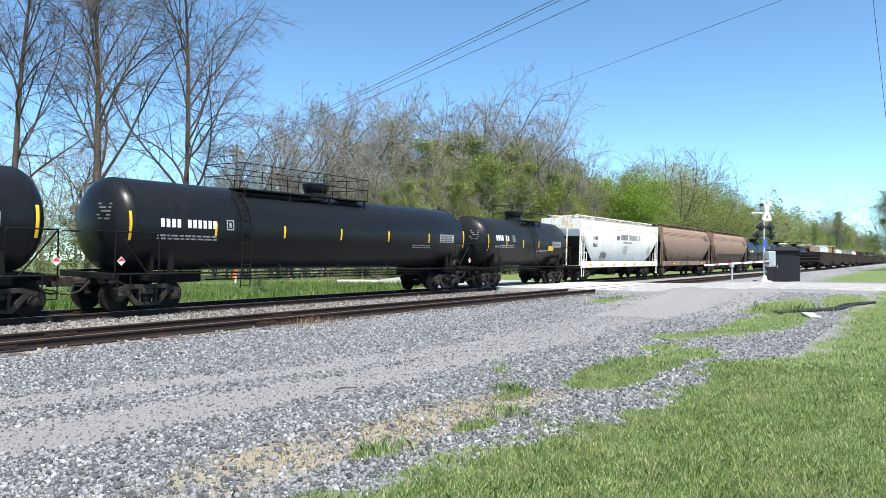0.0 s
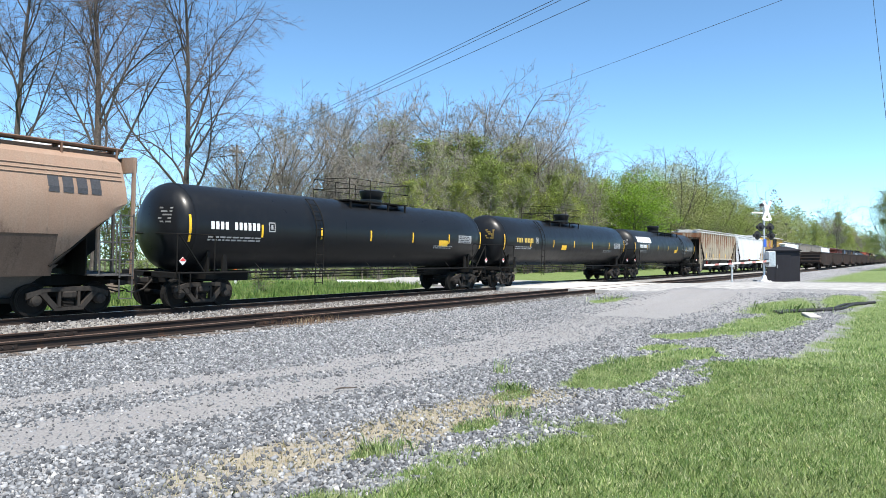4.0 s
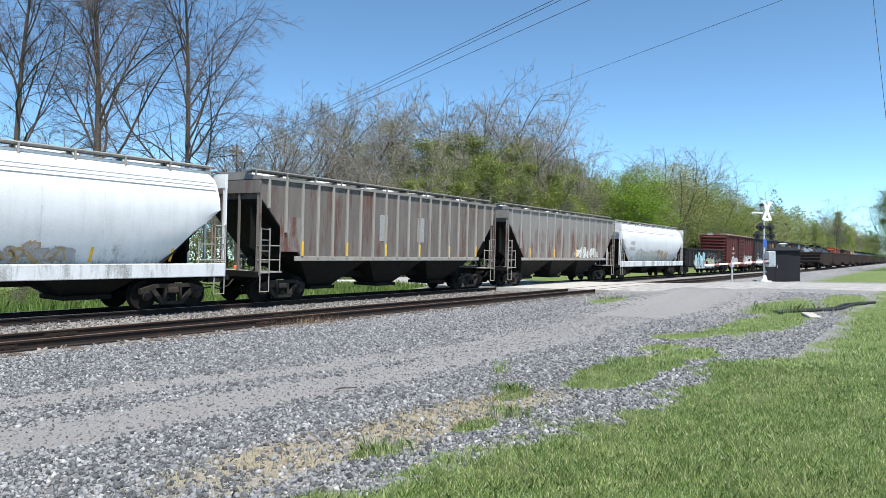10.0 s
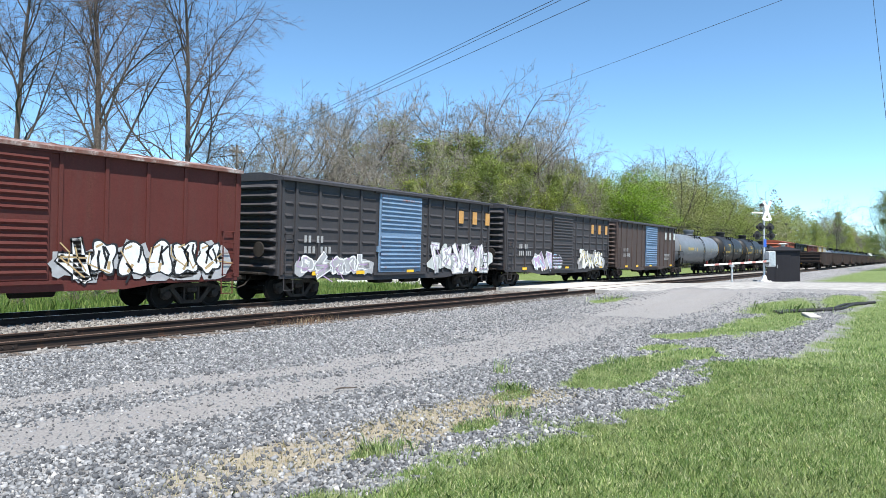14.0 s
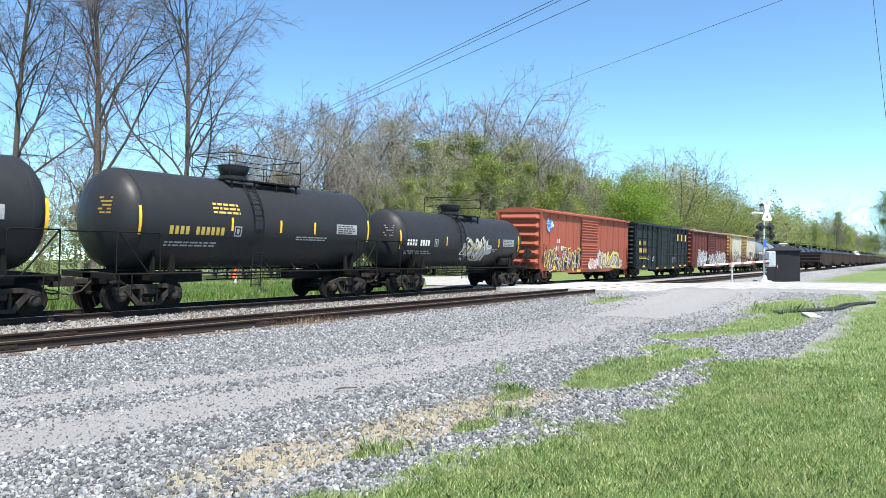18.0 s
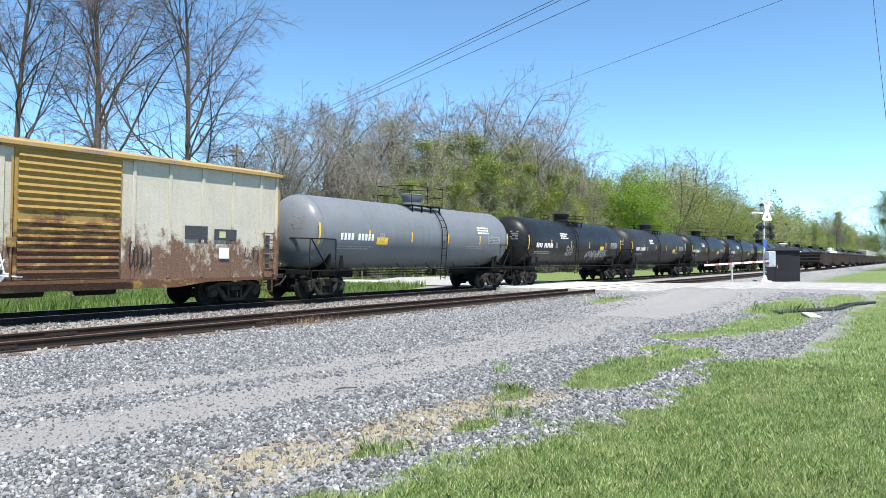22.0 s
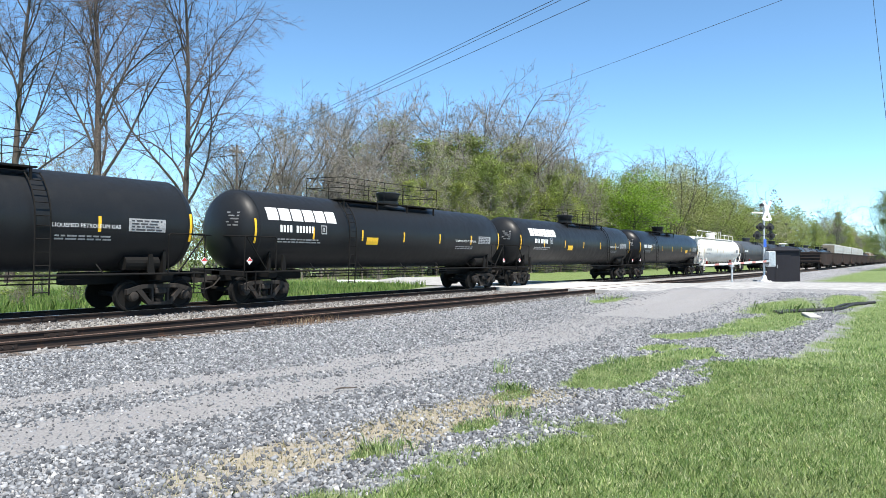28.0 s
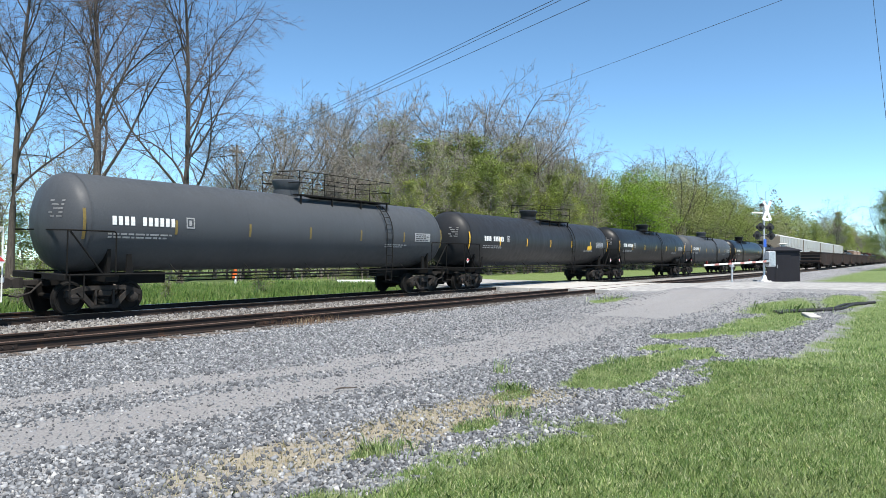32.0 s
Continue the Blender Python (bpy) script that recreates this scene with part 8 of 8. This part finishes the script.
def wires():
    pole = thing("utility_pole", "tall grey timber utility pole with cross arm", "utility pole", pose(40.1, 47.9, 0.1))
    part("pole", Geo().tube([(0, 0, -0.3), (0, 0, 11.4)], [0.14, 0.085], 10), M["wood_pole"], pole)
    part("cross_arm", Geo().box(-0.75, 0.75, -0.05, 0.05, 10.78, 10.88, 0.01), M["wood_pole"], pole)
    for x in (-0.65, 0.0, 0.65):
        part("insulator", Geo().tube([(x, 0, 10.88), (x, 0, 11.05)], 0.05, 8), M["white"], pole)

    def span_wire(a, b, sag, label):
        a, b = Vector(a), Vector(b)
        w = thing("overhead_wire", label, "wire")
        pts = []
        for i in range(25):
            u = i / 24
            p = a.lerp(b, u)
            pts.append((p.x, p.y, p.z - sag * 4 * u * (1 - u)))
        part("cable", Geo().tube(pts, 0.011, 5), M["wire"], w)
    # eye-level sight lines carried out to the spans
    h = radians(HEADING)

    def sight(x, y, d):
        c = (x - 784) / 1260 * d
        return Vector((c * math.sin(h) + d * math.cos(h), d * math.sin(h) - c * math.cos(h), EYE + (460 - y) / 1260 * d))
    for (x0, y0), (x1, y1), da, db in (((420, 266), (976, 0), 60, 24), ((423, 270), (989, 0), 60, 24.5), ((428, 274), (1040, 0), 60, 25), ((640, 276), (1382, 0), 120, 30)):
        a, b = sight(x0, y0, da), sight(x1, y1, db)
        span_wire(a, b + (b - a) * 0.5, 0.0, "thin dark overhead wire")
    guy = sight(1600, 520, 36)
    guy.z = land1(guy.x, guy.y)
    span_wire(sight(1543, -70, 30), guy, 0.0, "thin guy wire anchored in grass")


signal_mast()
gate_arm()
equipment_shed()
small_posts()
wires()


# ---- loose stones and grass blades ----
def raw_mesh(name, co, faces, mat):
    me = bpy.data.meshes.new(name)
    k = faces.shape[1]
    me.vertices.add(len(co))
    me.vertices.foreach_set("co", co.astype(np.float32).ravel())
    me.loops.add(faces.size)
    me.loops.foreach_set("vertex_index", faces.astype(np.int32).ravel())
    me.polygons.add(len(faces))
    me.polygons.foreach_set("loop_start", np.arange(0, faces.size, k, dtype=np.int32))
    me.update(calc_edges=True)
    me.materials.append(mat)
    return me


def island_mat(name, stops, rough=0.9, grain=40.0, thin=0.0):
    m, t, b = nodes_of(name)
    g = t.nodes.new("ShaderNodeNewGeometry")
    c = ramp(t, g.outputs["Random Per Island"], stops)
    f = noise_tex(t, coords(t), grain, 3)
    if thin:
        wide = noise_tex(t, coords(t), 0.9, 5, 0.65)
        c = mix(t, ramp(t, wide, [(0.50, 0.0), (0.74, 0.65)]), c, (0.44, 0.46, 0.23))
        c = mix(t, ramp(t, noise_tex(t, coords(t), 1.7, 4), [(0.25, 0.22), (0.42, 0.0)]), c, (0.09, 0.17, 0.035))
    c = mix(t, 0.25, c, ramp(t, f, [(0.3, 0.1), (0.7, 0.9)]), "OVERLAY")
    t.links.new(c, b.inputs["Base Color"])
    b.inputs["Roughness"].default_value = rough
    if thin:
        tr = t.nodes.new("ShaderNodeBsdfTranslucent")
        t.links.new(c, tr.inputs["Color"])
        ms = t.nodes.new("ShaderNodeMixShader")
        ms.inputs["Fac"].default_value = thin
        t.links.new(b.outputs["BSDF"], ms.inputs[1])
        t.links.new(tr.outputs["BSDF"], ms.inputs[2])
        t.links.new(ms.outputs["Shader"], t.nodes["Material Output"].inputs["Surface"])
    return m


M["stone"] = island_mat("crushed_grey_limestone", [(0.0, (0.045, 0.048, 0.054)), (0.35, (0.108, 0.114, 0.124)), (0.70, (0.192, 0.201, 0.214)), (0.93, (0.28, 0.288, 0.30)), (1.0, (0.41, 0.41, 0.405))])
M["ballast"] = island_mat("grey_brown_track_ballast", [(0.0, (0.060, 0.054, 0.050)), (0.5, (0.120, 0.110, 0.104)), (0.9, (0.20, 0.19, 0.182)), (1.0, (0.32, 0.31, 0.30))])
M["blade"] = island_mat("lawn_grass_blade", [(0.0, (0.065, 0.122, 0.028)), (0.45, (0.165, 0.270, 0.070)), (0.78, (0.34, 0.44, 0.165)), (1.0, (0.72, 0.70, 0.44))], 0.55, 3.0, 0.3)
M["reed"] = island_mat("rough_field_grass_blade", [(0.0, (0.055, 0.125, 0.022)), (0.6, (0.125, 0.23, 0.048)), (1.0, (0.26, 0.34, 0.10))], 0.6, 3.0, 0.3)
RNG = np.random.default_rng(8)
AXIS = np.array([math.cos(radians(HEADING)), math.sin(radians(HEADING))])


def in_view(x, y, pad=1.0):
    d = x * AXIS[0] + y * AXIS[1]
    c = x * AXIS[1] - y * AXIS[0]
    return (d > 3.6) & (np.abs(c) < d * 0.64 + pad)


def scatter(n, x0, x1, y0, y1, keep):
    x, y = RNG.uniform(x0, x1, n), RNG.uniform(y0, y1, n)
    ok = keep(x, y) > RNG.uniform(0, 1, n)
    return x[ok], y[ok]


def stones(name, x, y, s, label, mat="stone"):
    n = len(x)
    cube = np.array([[a, b, c] for a in (-1, 1) for b in (-1, 1) for c in (-1, 1)], float)
    v = cube[None] * (1 + RNG.uniform(-0.62, 0.45, (n, 8, 3)))
    v[..., 2] *= 0.58
    q = RNG.normal(size=(n, 4))
    q /= np.linalg.norm(q, axis=1, keepdims=True)
    w, a, b, c = q.T
    R = np.stack([1 - 2 * (b * b + c * c), 2 * (a * b - c * w), 2 * (a * c + b * w), 2 * (a * b + c * w), 1 - 2 * (a * a + c * c), 2 * (b * c - a * w), 2 * (a * c - b * w), 2 * (b * c + a * w), 1 - 2 * (a * a + b * b)], -1).reshape(n, 3, 3)
    v = np.einsum("nij,nkj->nki", R, v) * (s * RNG.uniform(0.55, 1.35, n))[:, None, None] * 0.5
    v[..., 0] += x[:, None]
    v[..., 1] += y[:, None]
    v[..., 2] += (land(x, y) + s * 0.12)[:, None]
    f = np.array([(0, 1, 3, 2), (4, 6, 7, 5), (0, 4, 5, 1), (2, 3, 7, 6), (0, 2, 6, 4), (1, 5, 7, 3)])
    faces = (f[None] + (np.arange(n) * 8)[:, None, None]).reshape(-1, 4)
    tagged(new(name, raw_mesh(name, v.reshape(-1, 3), faces, M[mat])), label, "gravel", kind="stuff")


def blades(name, x, y, h, w, mat, label, category="grass", bend=0.6):
    n = len(x)
    z = land(x, y) - 0.005
    a = RNG.uniform(0, 2 * np.pi, n)
    b = RNG.uniform(0, 2 * np.pi, n)
    t = RNG.uniform(0.1, 1.0, n) * bend * h
    base = np.stack([x, y, z], -1)
    side = np.stack([np.cos(a), np.sin(a), np.zeros(n)], -1) * (w / 2)[:, None]
    off = np.stack([np.cos(b) * t, np.sin(b) * t, h], -1)
    mid = base + off * np.array([0.3, 0.3, 0.6])
    co = np.stack([base - side, base + side, mid + side * 0.8, base + off, mid - side * 0.8], 1)
    faces = (np.arange(5)[None] + (np.arange(n) * 5)[:, None])
    tagged(new(name, raw_mesh(name, co.reshape(-1, 3), faces, mat)), label, category, kind="stuff")


def gravel_keep(x, y):
    gr, ln, ea = fields(x, y)
    d = np.hypot(x, y)
    return np.where(in_view(x, y), (1 - gr) ** 1.5 * (1 - ln) ** 1.4 * (1 - 0.85 * ea) * np.clip(1.15 - d / 40, 0.25, 1), 0)


def cover():
    x, y = scatter(105000, 2.2, 14, 2.6, 13.1, gravel_keep)
    stones("gravel", x, y, RNG.uniform(0.018, 0.045, len(x)), "loose grey crushed-stone gravel of the yard")
    x, y = scatter(90000, 12, 34, 2.0, 13.0, gravel_keep)
    stones("gravel", x, y, RNG.uniform(0.020, 0.042, len(x)), "loose grey crushed-stone ballast beside the siding")
    x, y = scatter(56000, 2.4, 22, 4.0, 11.0, lambda a, b: np.where(in_view(a, b), np.maximum(fields(a, b)[1], fields(a, b)[2] * 0.7) * 0.55, 0))
    stones("pebbles", x, y, RNG.uniform(0.008, 0.026, len(x)), "fine pebbles pressed into the wheel lane")
    x, y = scatter(16000, 4, 36, 13.0, 22.4, lambda a, b: np.where(in_view(a, b) & (np.abs(np.abs(b - Y_NEAR) - 0.755) > 0.1) & (np.abs(np.abs(b - Y_MAIN) - 0.755) > 0.1) & (a < 34), 0.9, 0))
    stones("ballast", x, y, RNG.uniform(0.03, 0.075, len(x)), "grey-brown track ballast between the ties", "ballast")

    def lawn_keep(a, b):
        g, _, _ = fields(a, b)
        d = np.hypot(a, b)
        return np.where(in_view(a, b, 0.4) & (b < 8), np.clip(g, 0, 1) ** 2 * np.clip((7.0 / np.maximum(d, 4)) ** 1.3, 0.12, 1), 0)
    x, y = scatter(470000, 3.2, 13, -2.5, 6, lawn_keep)
    tall = 0.6 + 0.9 * rough_noise(x, y, 1.6, 31)
    blades("lawn_grass", x, y, RNG.uniform(0.022, 0.062, len(x)) * tall, RNG.uniform(0.003, 0.0065, len(x)), M["blade"], "mown green lawn with paler dry blades", bend=0.9)
    x, y = scatter(420000, 11, 36, -9, 7, lawn_keep)
    blades("lawn_grass", x, y, RNG.uniform(0.025, 0.07, len(x)) * (0.6 + 0.9 * rough_noise(x, y, 1.6, 31)), RNG.uniform(0.007, 0.015, len(x)), M["blade"], "mown green lawn running off to the road", bend=0.9)
    # dry thin growth in the gravel margin
    x, y = scatter(90000, 3.2, 16, 3.0, 6.2, lambda a, b: np.where(in_view(a, b), fields(a, b)[2] * 0.4, 0))
    blades("dry_growth", x, y, RNG.uniform(0.02, 0.07, len(x)), RNG.uniform(0.003, 0.006, len(x)), island_mat("dry_straw_blade", [(0.0, (0.13, 0.14, 0.05)), (0.5, (0.28, 0.23, 0.12)), (1.0, (0.42, 0.36, 0.22))], 0.7, 3.0, 0.2), "thin dry grass in the gravel margin", bend=1.2)
    # weeds standing in the gravel
    rng = random.Random(3)
    for wx, wy, r, hh in ((9.9, 5.55, 0.12, 0.30), (8.7, 4.75, 0.22, 0.16), (7.3, 3.95, 0.3, 0.14), (5.3, 4.2, 0.3, 0.15), (26.0, 4.2, 0.9, 0.45), (27.5, 3.4, 0.8, 0.35), (29.3, 11.2, 0.9, 0.3), (12.0, 4.4, 0.3, 0.16)):
        n = 60 if hh == 0.30 and wx < 12 else 260
        x, y = RNG.normal(wx, r * 0.5, n), RNG.normal(wy, r * 0.5, n)
        blades("weed_clump", x, y, RNG.uniform(0.4, 1.0, n) * hh, RNG.uniform(0.004, 0.011, n), M["blade"], "green weed clump growing through gravel", "weeds", 0.8)
    x, y = RNG.normal(14.0, 0.45, 240), RNG.normal(13.75, 0.22, 240)
    blades("dead_weeds", x, y, RNG.uniform(0.08, 0.24, 240), RNG.uniform(0.008, 0.018, 240), island_mat("rusty_dead_stalk", [(0.0, (0.08, 0.04, 0.025)), (0.6, (0.20, 0.12, 0.07)), (1.0, (0.38, 0.30, 0.19))], 0.8, 3.0, 0.1), "rust-brown dead weeds beside the siding rail", "weeds", 1.0)
    # rough grass beyond the main line
    x, y = scatter(90000, 4, 48, 24.2, 40, lambda a, b: np.where(in_view(a, b, 3) & ((a < 34.5) | (b > 60)), np.clip(1.2 - (b - 24) / 18, 0.15, 1), 0))
    blades("field_grass", x, y, RNG.uniform(0.12, 0.42, len(x)) * (0.5 + rough_noise(x, y, 0.5, 5)), RNG.uniform(0.015, 0.04, len(x)), M["reed"], "tall rough green grass beyond the main line", bend=0.5)


cover()


# ---- movement ----
def motions():
    for car, x0 in TRAIN:
        walk(car, [(t, pose(x0 - SPEED * t, Y_MAIN, RAIL, CANT)) for t in (0.0, 8.0, 16.0, 24.0, 32.0)])


motions()
